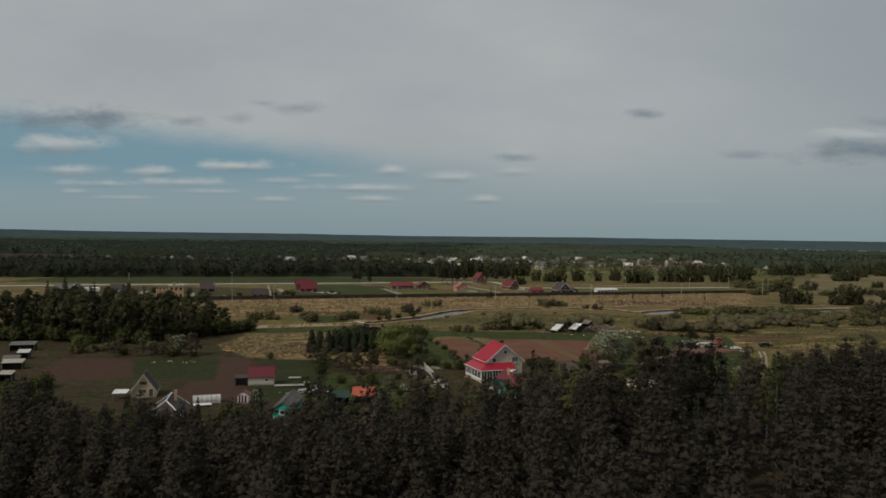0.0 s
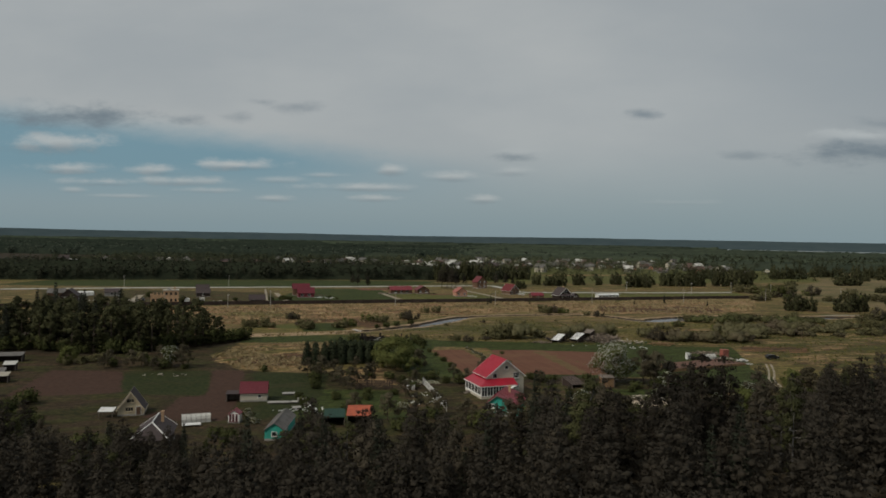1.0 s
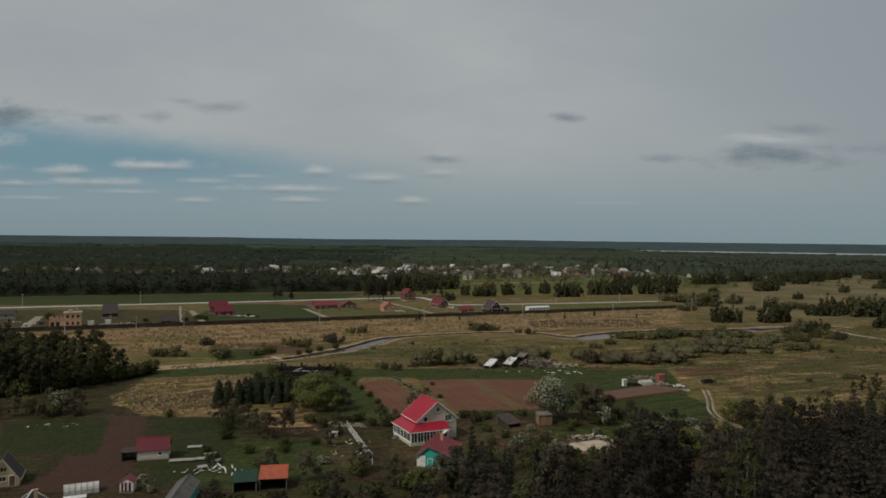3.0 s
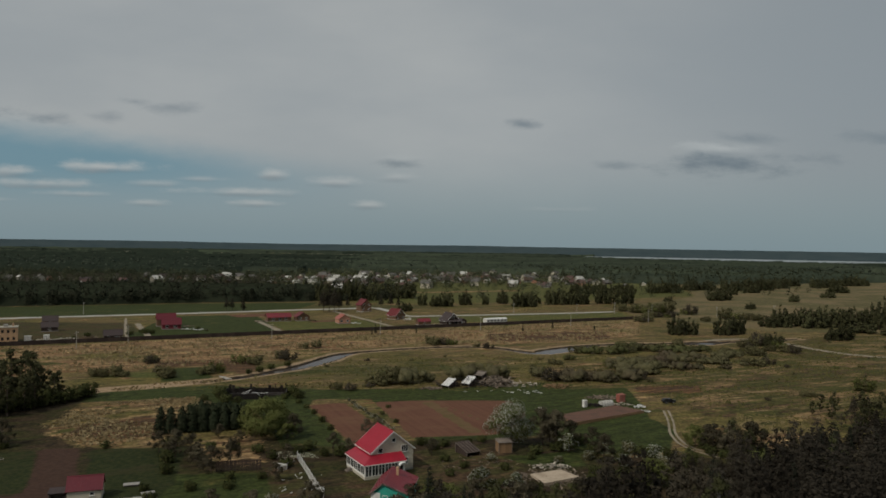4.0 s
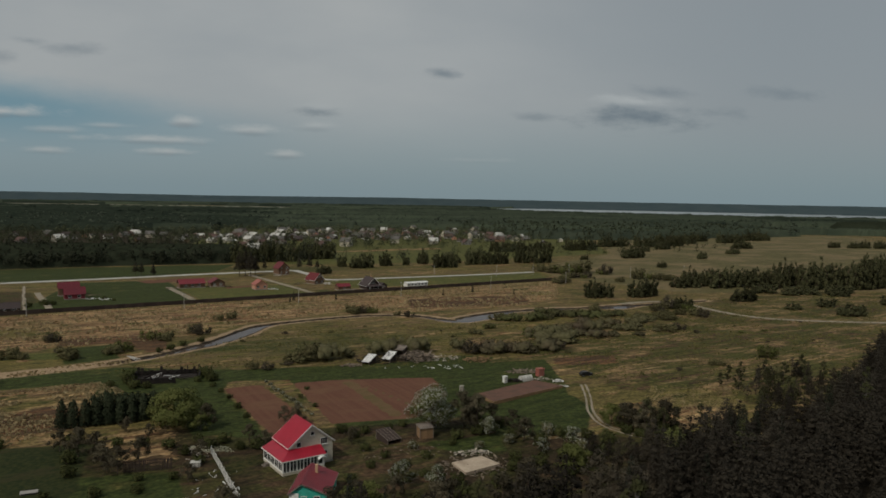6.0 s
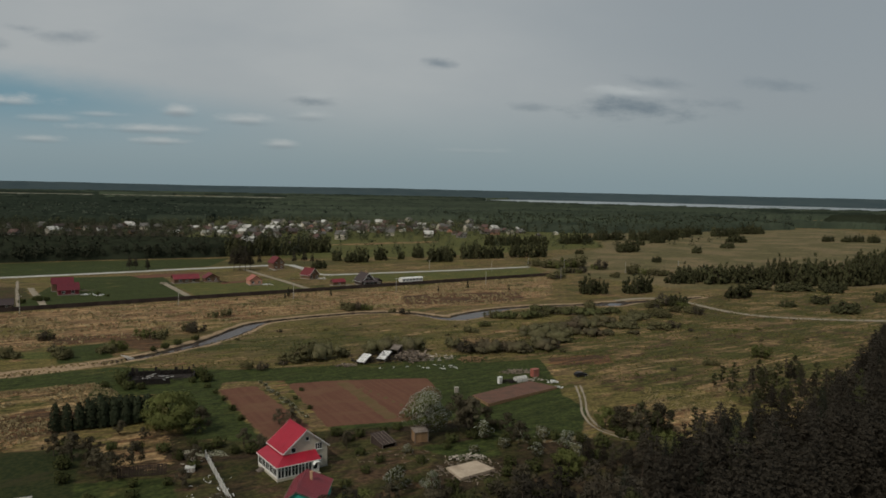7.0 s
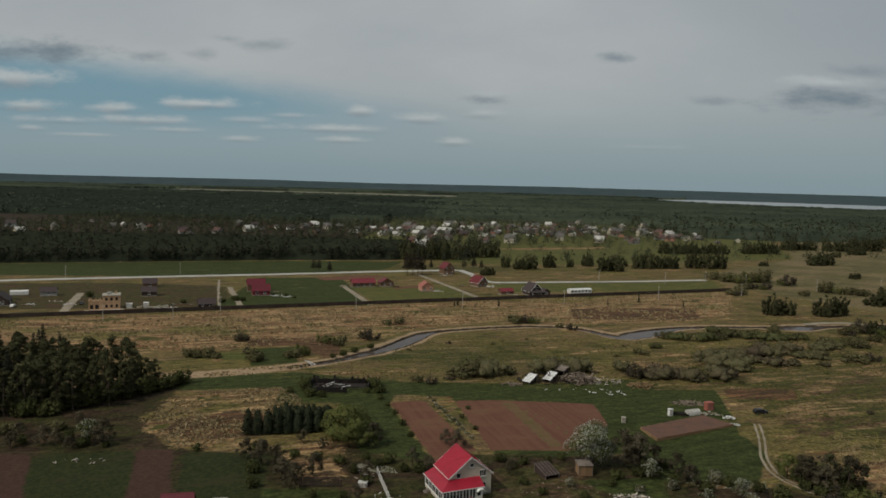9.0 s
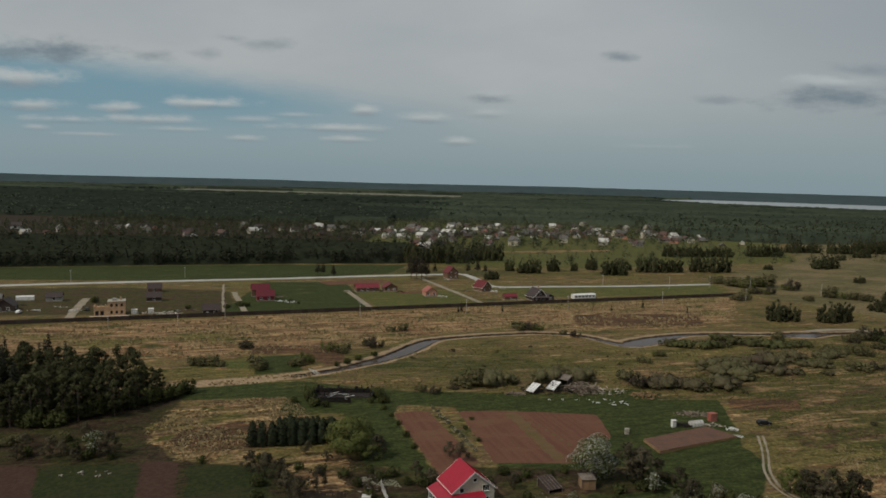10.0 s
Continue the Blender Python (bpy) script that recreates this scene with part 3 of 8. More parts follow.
def build_ground():
    xs = steps([(-4700, 220), (-900, 60), (-330, 8), (-150, 1.8), (130, 1.8), (260, 6), (700, 40), (1500, 140), (4700, 260)])
    ys = steps([(-900, 150), (-60, 15), (110, 1.9), (330, 1.9), (560, 4.0), (900, 16), (1800, 90), (4870, 200)])
    X, Y = np.meshgrid(xs, ys)
    x, y = X.ravel(), Y.ravel()
    rng = np.random.default_rng(4)
    z = np.interp(y, (165, 240, 275), (-1.7, -0.35, 0.0))
    near = (np.abs(x) < 320) & (y > 200) & (y < 480)
    river = np.full(x.shape, 99.0)
    river[near] = far_from_line(x[near], y[near], RIVER_PTS)
    wet = np.full(x.shape, 99.0)
    wet[near] = far_from_line(x[near], y[near], [p for p in RIVER_PTS if p[2] > 0.3])
    z = z - 1.0 * np.clip(1 - (wet + 0.4) / 2.4, 0, 1) ** 0.7 - 0.85 * np.clip(1 - (river - 0.3) / 2.0, 0, 1) ** 0.8
    bumps = np.array([noise.noise(Vector((a * 0.11, b * 0.11, 3.0))) for a, b in zip(x, y)])
    rough_ground = (y > 60) & (y < 600) & (np.abs(x) < 400)
    z = z + np.where(rough_ground, bumps * 0.10, 0)
    nx, ny = len(xs), len(ys)
    i = (np.arange(ny - 1)[:, None] * nx + np.arange(nx - 1)[None, :]).ravel()
    faces = np.stack([i, i + 1, i + nx + 1, i + nx], 1)
    me = bpy.data.meshes.new("ground")
    me.vertices.add(len(x))
    me.vertices.foreach_set("co", np.stack([x, y, z], 1).ravel())
    me.loops.add(faces.size)
    me.loops.foreach_set("vertex_index", faces.ravel())
    me.polygons.add(len(faces))
    me.polygons.foreach_set("loop_start", np.arange(len(faces)) * 4)
    me.update(calc_edges=True)
    me.validate()
    me.polygons.foreach_set("use_smooth", [True] * len(faces))
    for kind, polys in ZONES.items():
        v = np.zeros(x.shape)
        for poly in polys:
            px, py = [p[0] for p in poly], [p[1] for p in poly]
            k = (x > min(px) - 20) & (x < max(px) + 20) & (y > min(py) - 20) & (y < max(py) + 20)
            size = max(px) - min(px)
            edge = 0.9 if kind in ("soil", "strip") else 6.5 if kind == "dry" else 2.6 if kind == "lawn" else 3.6 if size < 90 else 6.0
            v[k] = np.maximum(v[k], np.clip(0.5 + inside(x[k], y[k], poly) / (2 * edge), 0, 1))
        at = me.attributes.new(kind, "FLOAT", "POINT")
        at.data.foreach_set("value", v.astype(np.float32))
    at = me.attributes.new("bank", "FLOAT", "POINT")
    west = far_from_line(x, y, along([(-175, 232), (-145, 240), (-122, 249), (-99, 260), (-81, 267), (-62, 277)], 3))
    bank = np.maximum(np.clip(1.25 - river / 6.0, 0, 1), np.clip(1.15 - west / 7.0, 0, 1))
    at.data.foreach_set("value", bank.astype(np.float32))
    ob = new("ground", me)
    me.materials.append(ground_material())
    return tagged(ob, "rough meadow, garden plots and floodplain of grass and bare soil", "ground", kind="structure")


def ground_material():
    m = bpy.data.materials.new("ground_cover")
    m.use_nodes = True
    nt = m.node_tree
    N, L = nt.nodes.new, nt.links.new
    b = nt.nodes["Principled BSDF"]
    b.inputs["Roughness"].default_value = 0.95
    b.inputs["Specular IOR Level"].default_value = 0.1
    tc = N("ShaderNodeTexCoord")

    def noise_(scale, detail=5, sx=1.0, sy=1.0, turn=0.0, rough=0.55):
        mp = N("ShaderNodeMapping")
        mp.vector_type = "TEXTURE"                    # turns first, then stretches along the turned axes
        mp.inputs["Scale"].default_value = (1 / sx, 1 / sy, 1)
        mp.inputs["Rotation"].default_value = (0, 0, radians(turn))
        L(tc.outputs["Object"], mp.inputs[0])
        n = N("ShaderNodeTexNoise")
        n.inputs["Scale"].default_value, n.inputs["Detail"].default_value, n.inputs["Roughness"].default_value = scale, detail, rough
        L(mp.outputs[0], n.inputs["Vector"])
        return n.outputs[0]

    def span(v, lo, hi):
        r = N("ShaderNodeMapRange")
        r.interpolation_type = "SMOOTHSTEP"
        L(v, r.inputs[0])
        r.inputs[1].default_value, r.inputs[2].default_value = lo, hi
        return r.outputs[0]

    def mix(f, x, y):
        k = N("ShaderNodeMix")
        k.data_type = "RGBA"
        L(f, k.inputs[0])
        for i, c in ((6, x), (7, y)):
            if isinstance(c, tuple):
                k.inputs[i].default_value = (c[0] * 1.09, c[1] * 0.965, c[2] * 0.92, 1)
            else:
                L(c, k.inputs[i])
        return k.outputs[2]

    def add(a, b2, k):
        n = N("ShaderNodeMath")
        n.operation = "MULTIPLY_ADD"
        L(a, n.inputs[0])
        n.inputs[1].default_value = k
        L(b2, n.inputs[2])
        return n.outputs[0]

    fine, mid, wide = noise_(1.1, 6), noise_(0.16, 6, 0.5, 1.3, 18, 0.64), noise_(0.022, 5, 0.8, 1.2, 20)
    mid2 = noise_(0.30, 6, 0.16, 1.3, 22, 0.66)
    blotch = noise_(0.075, 7, 0.6, 1.2, 14, 0.7)
    vast = noise_(0.0035, 6, 0.6, 1.4, 15, 0.6)

    def zone(kind, ragged, lo=0.42, hi=0.58):
        a = N("ShaderNodeAttribute")
        a.attribute_name = kind
        n = add(mid, a.outputs["Fac"], ragged)
        n = add(fine, n, ragged * 0.5)
        n = add(blotch, n, ragged * 0.8)
        off = 0.5 * ragged * 2.3
        return span(n, lo + off, hi + off)

    olive = mix(span(fine, 0.37, 0.63), (0.080, 0.077, 0.026), (0.148, 0.134, 0.050))
    tan = mix(span(fine, 0.37, 0.63), (0.215, 0.155, 0.078), (0.38, 0.295, 0.162))
    brown = mix(span(fine, 0.37, 0.63), (0.045, 0.032, 0.020), (0.082, 0.058, 0.035))
    green = mix(span(fine, 0.37, 0.63), (0.024, 0.038, 0.012), (0.044, 0.060, 0.018))
    base = mix(span(mid, 0.46, 0.66), olive, mix(span(wide, 0.30, 0.55), tan, brown))
    base = mix(span(mid2, 0.44, 0.62), base, mix(span(fine, 0.37, 0.63), (0.090, 0.066, 0.036), (0.145, 0.112, 0.062)))
    base = mix(span(wide, 0.5, 0.62), base, olive)
    lush = mix(span(fine, 0.37, 0.63), (0.036, 0.044, 0.014), (0.074, 0.078, 0.026))
    russet = mix(span(fine, 0.37, 0.63), (0.090, 0.050, 0.027), (0.150, 0.092, 0.048))
    base = mix(span(blotch, 0.54, 0.60), base, lush)
    base = mix(span(blotch, 0.43, 0.37), base, mix(span(mid2, 0.45, 0.55), russet, tan))
    base = mix(span(vast, 0.52, 0.68), base, green)
    rust = mix(span(fine, 0.37, 0.63), (0.105, 0.060, 0.032), (0.155, 0.095, 0.05))
    straw = mix(span(mid2, 0.40, 0.62), mix(span(wide, 0.4, 0.6), rust, brown), tan)
    straw = mix(span(wide, 0.52, 0.62), straw, olive)
    straw = mix(span(blotch, 0.56, 0.61), straw, lush)
    straw = mix(span(blotch, 0.40, 0.35), straw, russet)
    earth = mix(span(fine, 0.3, 0.7), (0.112, 0.061, 0.041), (0.134, 0.073, 0.049))
    rows_ = N("ShaderNodeMapping")
    rows_.vector_type = "TEXTURE"
    rows_.inputs["Rotation"].default_value = (0, 0, radians(19.5))
    rows_.inputs["Scale"].default_value = (1.0, 24.0, 1.0)
    L(tc.outputs["Object"], rows_.inputs[0])
    furrows = N("ShaderNodeTexNoise")
    furrows.inputs["Scale"].default_value, furrows.inputs["Detail"].default_value = 0.8, 3
    L(rows_.outputs[0], furrows.inputs["Vector"])
    furrow = furrows.outputs[0]
    earth = mix(span(furrow, 0.36, 0.66), earth, (0.106, 0.056, 0.038))
    earth = mix(span(blotch, 0.5, 0.66), earth, (0.132, 0.080, 0.050))
    dull = mix(span(mid, 0.40, 0.54), brown, mix(span(fine, 0.37, 0.63), (0.034, 0.038, 0.014), (0.060, 0.062, 0.024)))
    # brown soil of the left plots, darkened further for cloud shade
    shaded_soil = mix(span(fine, 0.37, 0.63), (0.046, 0.030, 0.023), (0.060, 0.039, 0.029))
    # lawn green with the cloud shade over the left plots put into it
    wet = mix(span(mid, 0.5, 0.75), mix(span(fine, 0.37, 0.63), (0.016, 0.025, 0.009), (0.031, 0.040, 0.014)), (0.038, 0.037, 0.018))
    turf = mix(span(mid, 0.45, 0.7), mix(span(fine, 0.37, 0.63), (0.050, 0.068, 0.021), (0.092, 0.106, 0.035)), olive)
    moor = mix(span(mid2, 0.46, 0.58), mix(span(fine, 0.37, 0.63), (0.044, 0.049, 0.016), (0.084, 0.084, 0.029)), mix(span(wide, 0.42, 0.58), mix(span(fine, 0.37, 0.63), (0.13, 0.096, 0.050), (0.27, 0.21, 0.112)), brown))
    # garden earth and turf, base colours lowered to hold the near ground's shade
    plot = mix(span(mid, 0.40, 0.62), mix(span(fine, 0.37, 0.63), (0.026, 0.020, 0.013), (0.052, 0.040, 0.024)), mix(span(fine, 0.37, 0.63), (0.022, 0.028, 0.010), (0.044, 0.046, 0.017)))
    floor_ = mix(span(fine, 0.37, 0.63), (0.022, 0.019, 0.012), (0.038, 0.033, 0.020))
    pale = mix(span(fine, 0.25, 0.75), (0.19, 0.148, 0.092), (0.36, 0.295, 0.195))
    sward = mix(span(blotch, 0.56, 0.75), green, olive)
    col = mix(zone("moor", 1.0), base, mix(span(mid, 0.60, 0.70), mix(span(blotch, 0.47, 0.40), mix(span(blotch, 0.50, 0.57), moor, lush), mix(span(fine, 0.37, 0.63), (0.12, 0.085, 0.045), (0.22, 0.17, 0.09))), brown))
    swathe = noise_(0.20, 5, 0.09, 1.5, 16, 0.6)
    col = mix(span(swathe, 0.60, 0.68), col, mix(span(fine, 0.37, 0.63), (0.150, 0.118, 0.062), (0.250, 0.205, 0.118)))
    col = mix(zone("garden", 0.6), col, plot)
    col = mix(zone("pasture", 0.8), col, turf)
    col = mix(zone("far_turf", 0.9), col, mix(span(wide, 0.42, 0.62), mix(span(mid, 0.4, 0.6), (0.078, 0.080, 0.036), (0.112, 0.108, 0.052)), (0.150, 0.130, 0.072)))
    col = mix(zone("dry", 1.2), col, straw)
    col = mix(zone("russet", 1.1), col, mix(span(mid2, 0.40, 0.54), rust, brown))
    col = mix(zone("brown", 0.7), col, dull)
    col = mix(zone("lawn", 0.5), col, sward)
    col = mix(zone("far_field", 0.3), col, (0.150, 0.165, 0.130))
    streak = noise_(0.42, 6, 0.11, 1.0, 21, 0.62)
    tussock = noise_(0.62, 4, 0.55, 1.25, 18, 0.6)
    for src, lo, hi, c in ((streak, 0.50, 0.68, (0.74, 0.74, 0.74)), (streak, 0.50, 0.34, (1.22, 1.20, 1.14)), (tussock, 0.50, 0.64, (0.66, 0.67, 0.68)), (tussock, 0.48, 0.36, (1.28, 1.26, 1.18))):
        k = N("ShaderNodeMix")
        k.data_type, k.blend_type = "RGBA", "MULTIPLY"
        L(span(src, lo, hi), k.inputs[0]), L(col, k.inputs[6])
        k.inputs[7].default_value = (*c, 1)
        col = k.outputs[2]
    col = mix(zone("shaded_turf", 0.4), col, wet)
    col = mix(zone("shaded_soil", 0.5), col, shaded_soil)
    col = mix(zone("soil", 0.22), col, earth)
    col = mix(zone("strip", 0.3), col, mix(span(mid, 0.4, 0.6), (0.125, 0.090, 0.050), (0.095, 0.080, 0.036)))
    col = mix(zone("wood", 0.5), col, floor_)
    col = mix(zone("bank", 0.7, 0.42, 0.62), col, pale)
    L(col, b.inputs["Base Color"])
    bp = N("ShaderNodeBump")
    bp.inputs["Strength"].default_value, bp.inputs["Distance"].default_value = 0.8, 0.25
    L(add(fine, mid, 0.4), bp.inputs["Height"]), L(bp.outputs[0], b.inputs["Normal"])
    return m


build_ground()


# ---- ribbons laid on the ground: water, roads, tracks ----
def ribbon(name, points, mat, z, label, category, half=None, edge=0.25, seed=1):
    pts = along(points, 2.0)
    rng = np.random.default_rng(seed)
    d = np.gradient(pts[:, :2], axis=0)
    d /= np.hypot(*d.T)[:, None]
    n = np.stack([-d[:, 1], d[:, 0]], 1)
    w = (pts[:, 2] if half is None else np.full(len(pts), half))[:, None]
    cols = []
    for k in (-1.0, -0.5, 0.5, 1.0):
        cols.append(pts[:, :2] + n * w * k + (rng.normal(0, edge, (len(pts), 1)) * n if abs(k) == 1 else 0))
    verts = []
    for c in cols:
        for p, k in zip(c, range(len(c))):
            verts.append((p[0], p[1], (z if isinstance(z, float) else ground_z(*p) + z[0])))
    L = len(pts)
    faces = [(c * L + i, c * L + i + 1, (c + 1) * L + i + 1, (c + 1) * L + i) for c in range(3) for i in range(L - 1)]
    ob = mesh_object(name, verts, [f[::-1] for f in faces], mat, True)
    return tagged(ob, label, category, kind="structure")


ribbon("water", [(a, b, w + 0.9) for a, b, w in RIVER], M["water"], -0.45, "still brown river winding through the meadow", "river", seed=3)


def cut_bank():
    """The steep dark earth edge along the stream's far side."""
    pts = along(RIVER, 1.2)
    rng = np.random.default_rng(9)
    d = np.gradient(pts[:, :2], axis=0)
    d /= np.hypot(*d.T)[:, None]
    n = np.stack([-d[:, 1], d[:, 0]], 1)
    V = []
    for p, q in zip(pts, n):
        w = p[2] + 0.75 + rng.normal(0, 0.12)
        top = -0.02 + rng.uniform(-0.14, 0.16)
        for off, z in ((w, -0.6), (w + 0.25, top), (w + 0.6, top + 0.02), (w + 0.9, -0.5)):
            V.append((p[0] + q[0] * off, p[1] + q[1] * off, z))
    F = [(4 * i + k, 4 * i + 4 + k, 4 * i + 5 + k, 4 * i + 1 + k) for i in range(len(pts) - 1) for k in range(3)]
    return tagged(mesh_object("bank", V, F, M["bank_soil"]), "steep dark earth bank of the stream", "bank", kind="structure")


cut_bank()
ribbon("road", [(-600, 300, 0), (-289, 465, 0), (-210, 500, 0), (-119, 538, 0), (-76, 560, 0), (-2, 590, 0)], M["asphalt"], (0.16,), "pale worn country road along the plots", "road", half=4.0)
ribbon("road", [(-2, 590, 0), (10, 560, 0), (16, 530, 0), (24, 522, 0), (60, 533, 0), (95, 542, 0), (139, 555, 0), (187, 573, 0)], M["asphalt"], (0.19,), "pale gravel lane beyond the last plots", "road", half=3.0)
for pts, half in (([(-192.6, 358.5), (-206, 392), (-218.5, 427)], 2.2), ([(-114, 391.5), (-128, 425), (-145, 466)], 1.6), ([(-49.7, 417), (-62, 448), (-77.7, 488)], 1.8),
                  ([(13, 447), (0, 480), (-24.7, 537), (-34, 560)], 1.9), ([(-126.5, 392), (-144, 442), (-162, 497)], 0.7)):
    ribbon("drive", [(a, b, 0) for a, b in pts], M["gravel"], (0.17,), "sandy drive between two plots", "path", half=half)
ribbon("track", [(180, 397, 0), (197, 405, 0), (212, 405, 0), (220, 390, 0), (222, 360, 0), (234, 341, 0), (256, 332, 0), (300, 322, 0)], M["gravel"], (0.15,), "sandy field track beside the river", "path", half=2.4)
for off in (-0.75, 0.75):
    ribbon("track", [(90.3 + off, 231, 0), (88 + off, 222, 0), (85.0 + off, 213, 0), (81.7 + off, 204.7, 0), (80.1 + off, 194, 0), (82.6 + off, 187, 0), (88 + off, 181.5 + off, 0), (97, 176 + off, 0)], M["gravel"], (0.12,), "worn wheel rut through the grass", "path", half=0.33, edge=0.08)
LAKE = [(960, 3500), (1080, 3100), (1350, 2850), (1800, 2540), (4600, 2260), (4600, 4560), (1500, 4560), (1050, 4100)]
lake = mesh_object("water", [(x, y, 0.5) for x, y in LAKE], [tuple(range(len(LAKE)))], M["lake"])
tagged(lake, "wide lake beyond the woods, sky reflection in its pale colour", "lake", kind="structure")


# ---- trees ----
def spray_mesh(c, n, a, b, shade, rng):
    """Pointed leaf sprays: centres, facings, lengths, widths; shaded by the round of the crown they sit on."""
    s = np.cross(n, rng.normal(size=n.shape))
    s /= np.linalg.norm(s, axis=1)[:, None]
    w = np.cross(n, s)
    tri = np.stack([c + s * a, c - s * a * 0.6 + w * b, c - s * a * 0.6 - w * b], 1)
    g = np.cross(tri[:, 1] - tri[:, 0], tri[:, 2] - tri[:, 0])
    turn = (g * shade).sum(1) < 0
    tri[turn] = tri[turn][:, ::-1]
    shade = shade / np.linalg.norm(shade, axis=1)[:, None]
    return tri.reshape(-1, 3), np.repeat(shade, 3, axis=0)


def foliage(name, v, normals, mat):
    me = bpy.data.meshes.new(name)
    k = len(v)
    me.vertices.add(k)
    me.vertices.foreach_set("co", v.astype(np.float32).ravel())
    me.loops.add(k)
    me.loops.foreach_set("vertex_index", np.arange(k))
    me.polygons.add(k // 3)
    me.polygons.foreach_set("loop_start", np.arange(k // 3) * 3)
    me.update(calc_edges=True)
    me.attributes.new("custom_normal", "FLOAT_VECTOR", "POINT").data.foreach_set("vector", normals.astype(np.float32).ravel())
    me.materials.append(mat)
    return new(name, me)


def leaf_cloud(pads, count, size, rng, flat=0.0, shell=0.55, slim=1.0):
    """Small leaf sprays on ellipsoid pads (x, y, z, rx, ry, rz)."""
    pads = np.array(pads, float)
    area = (pads[:, 3] * pads[:, 4] * pads[:, 5]) ** 0.66
    which = rng.choice(len(pads), count, p=area / area.sum())
    d = rng.normal(size=(count, 3))
    d /= np.linalg.norm(d, axis=1)[:, None]
    d[:, 2] = np.abs(d[:, 2]) * np.where(rng.random(count) < 0.7, 1, -1)
    r = shell + (1 - shell) * rng.random(count) ** 0.5
    c = pads[which, :3] + d * r[:, None] * pads[which, 3:]
    n = d + rng.normal(scale=0.6, size=(count, 3))
    n[:, 2] += flat
    n /= np.linalg.norm(n, axis=1)[:, None]
    mid = (pads[:, :3] * area[:, None]).sum(0) / area.sum()
    out = c - mid
    out /= np.abs(out).max(0) + 0.01
    shade = 0.5 * d + 0.9 * out + rng.normal(scale=0.2, size=(count, 3))
    shade[:, 2] += 0.35
    a, b = size * rng.uniform(0.6, 1.3, (count, 1)), size * slim * rng.uniform(0.4, 0.8, (count, 1))
    return spray_mesh(c, n, a, b, shade, rng)


def leaf_mass(pads, rng, fill=0.5):
    """The close inner leafage of each pad, a ragged eight-sided lump that the outer sprays hide."""
    octa = np.array([(1, 0, 0), (-1, 0, 0), (0, 1, 0), (0, -1, 0), (0, 0, 1), (0, 0, -1)], float)
    tri = np.array([(0, 2, 4), (2, 1, 4), (1, 3, 4), (3, 0, 4), (2, 0, 5), (1, 2, 5), (3, 1, 5), (0, 3, 5)])
    V, S = [], []
    for p in pads:
        q, _ = np.linalg.qr(rng.normal(size=(3, 3)))
        if np.linalg.det(q) < 0:
            q[:, 0] = -q[:, 0]
        d = octa @ q.T
        v = np.array(p[:3]) + d * np.array(p[3:]) * fill * rng.uniform(0.6, 1.4, (6, 1))
        V.append(v[tri.ravel()]), S.append((d + np.array((0, 0, 0.3)))[tri.ravel()])
    S = np.concatenate(S)
    return np.concatenate(V), S / np.linalg.norm(S, axis=1)[:, None]


def crown(name, parent, pads, count, size, mat, rng, flat=0.0, shell=0.55, label="", slim=1.0, mass=0.5):
    """count and size for coarse sprays; more and finer ones are set, round an inner mass."""
    v, n = leaf_cloud(pads, int(count * 1.75), size * 0.86, rng, flat, shell, slim)
    if mass:
        v2, n2 = leaf_mass(pads, rng, mass)
        v, n = np.concatenate([v, v2]), np.concatenate([n, n2])
    ob = foliage(name, v, n, mat)
    ob.parent = parent
    return tagged(ob, label) if label else ob


def trunk_mesh(parent, height, r, limbs, mat, rng, lean=0.02):
    bm = bmesh.new()
    pts = [(lean * height * k * rng.normal(0, 1) * 0.5, lean * height * k * rng.normal(0, 1) * 0.5, height * k - 0.3) for k in (0, 0.3, 0.65, 1)]
    tube(bm, pts, [r, r * 0.8, r * 0.5, r * 0.12], 6)
    for p in limbs:
        z0 = min(p[2] - 0.5 * p[5], height * 0.85)
        z0 = max(z0, height * 0.12)
        k = z0 / height
        base = (np.interp(k, (0, 0.3, 0.65, 1), [q[0] for q in pts]), np.interp(k, (0, 0.3, 0.65, 1), [q[1] for q in pts]), z0)
        mid_ = [(base[i] + p[i]) / 2 + (0.15 if i == 2 else 0) for i in range(3)]
        tube(bm, [base, mid_, p[:3]], [r * 0.35, r * 0.22, r * 0.06], 4)
    return part("trunk", bm, mat, parent)


def pine_pads(h, rng):
    """Whorls of separate needle clumps, wide below and drawn in to a blunt point."""
    pads = []
    for k in range(9):
        f = 0.30 + 0.64 * k / 8
        reach = h * 0.195 * ((1.08 - f) / 0.78) ** 0.62
        m = 6 if f < 0.6 else 5 if f < 0.85 else 3
        for j in range(m):
            a = 6.283 * j / m + k * 1.3 + rng.normal(0, 0.25)
            out = reach * rng.uniform(0.55, 1.05)
            rr = reach * 0.40 * rng.uniform(0.65, 1.35) + 0.25
            pads.append((math.cos(a) * out, math.sin(a) * out, h * f + out * rng.uniform(0.0, 0.3), rr, rr, rr * 0.7))
        pads.append((0, 0, h * f, reach * 0.5, reach * 0.5, h * 0.05))
    pads.append((0, 0, h * 0.97, h * 0.022, h * 0.022, h * 0.045))
    return pads


def pine_tree(seed, h, label, group=""):
    rng = np.random.default_rng(seed)
    t = thing("pine_tree", 0, 0, 0, label, "tree", group, z=0)
    pads = pine_pads(h, rng)
    trunk_mesh(t, h * 0.97, h * 0.012 + 0.05, pads[:6], M["bark"], rng)
    crown("crown", t, pads, 1500, 0.29, M["pine"], rng, 0.0, 0.35, slim=0.7)
    return t


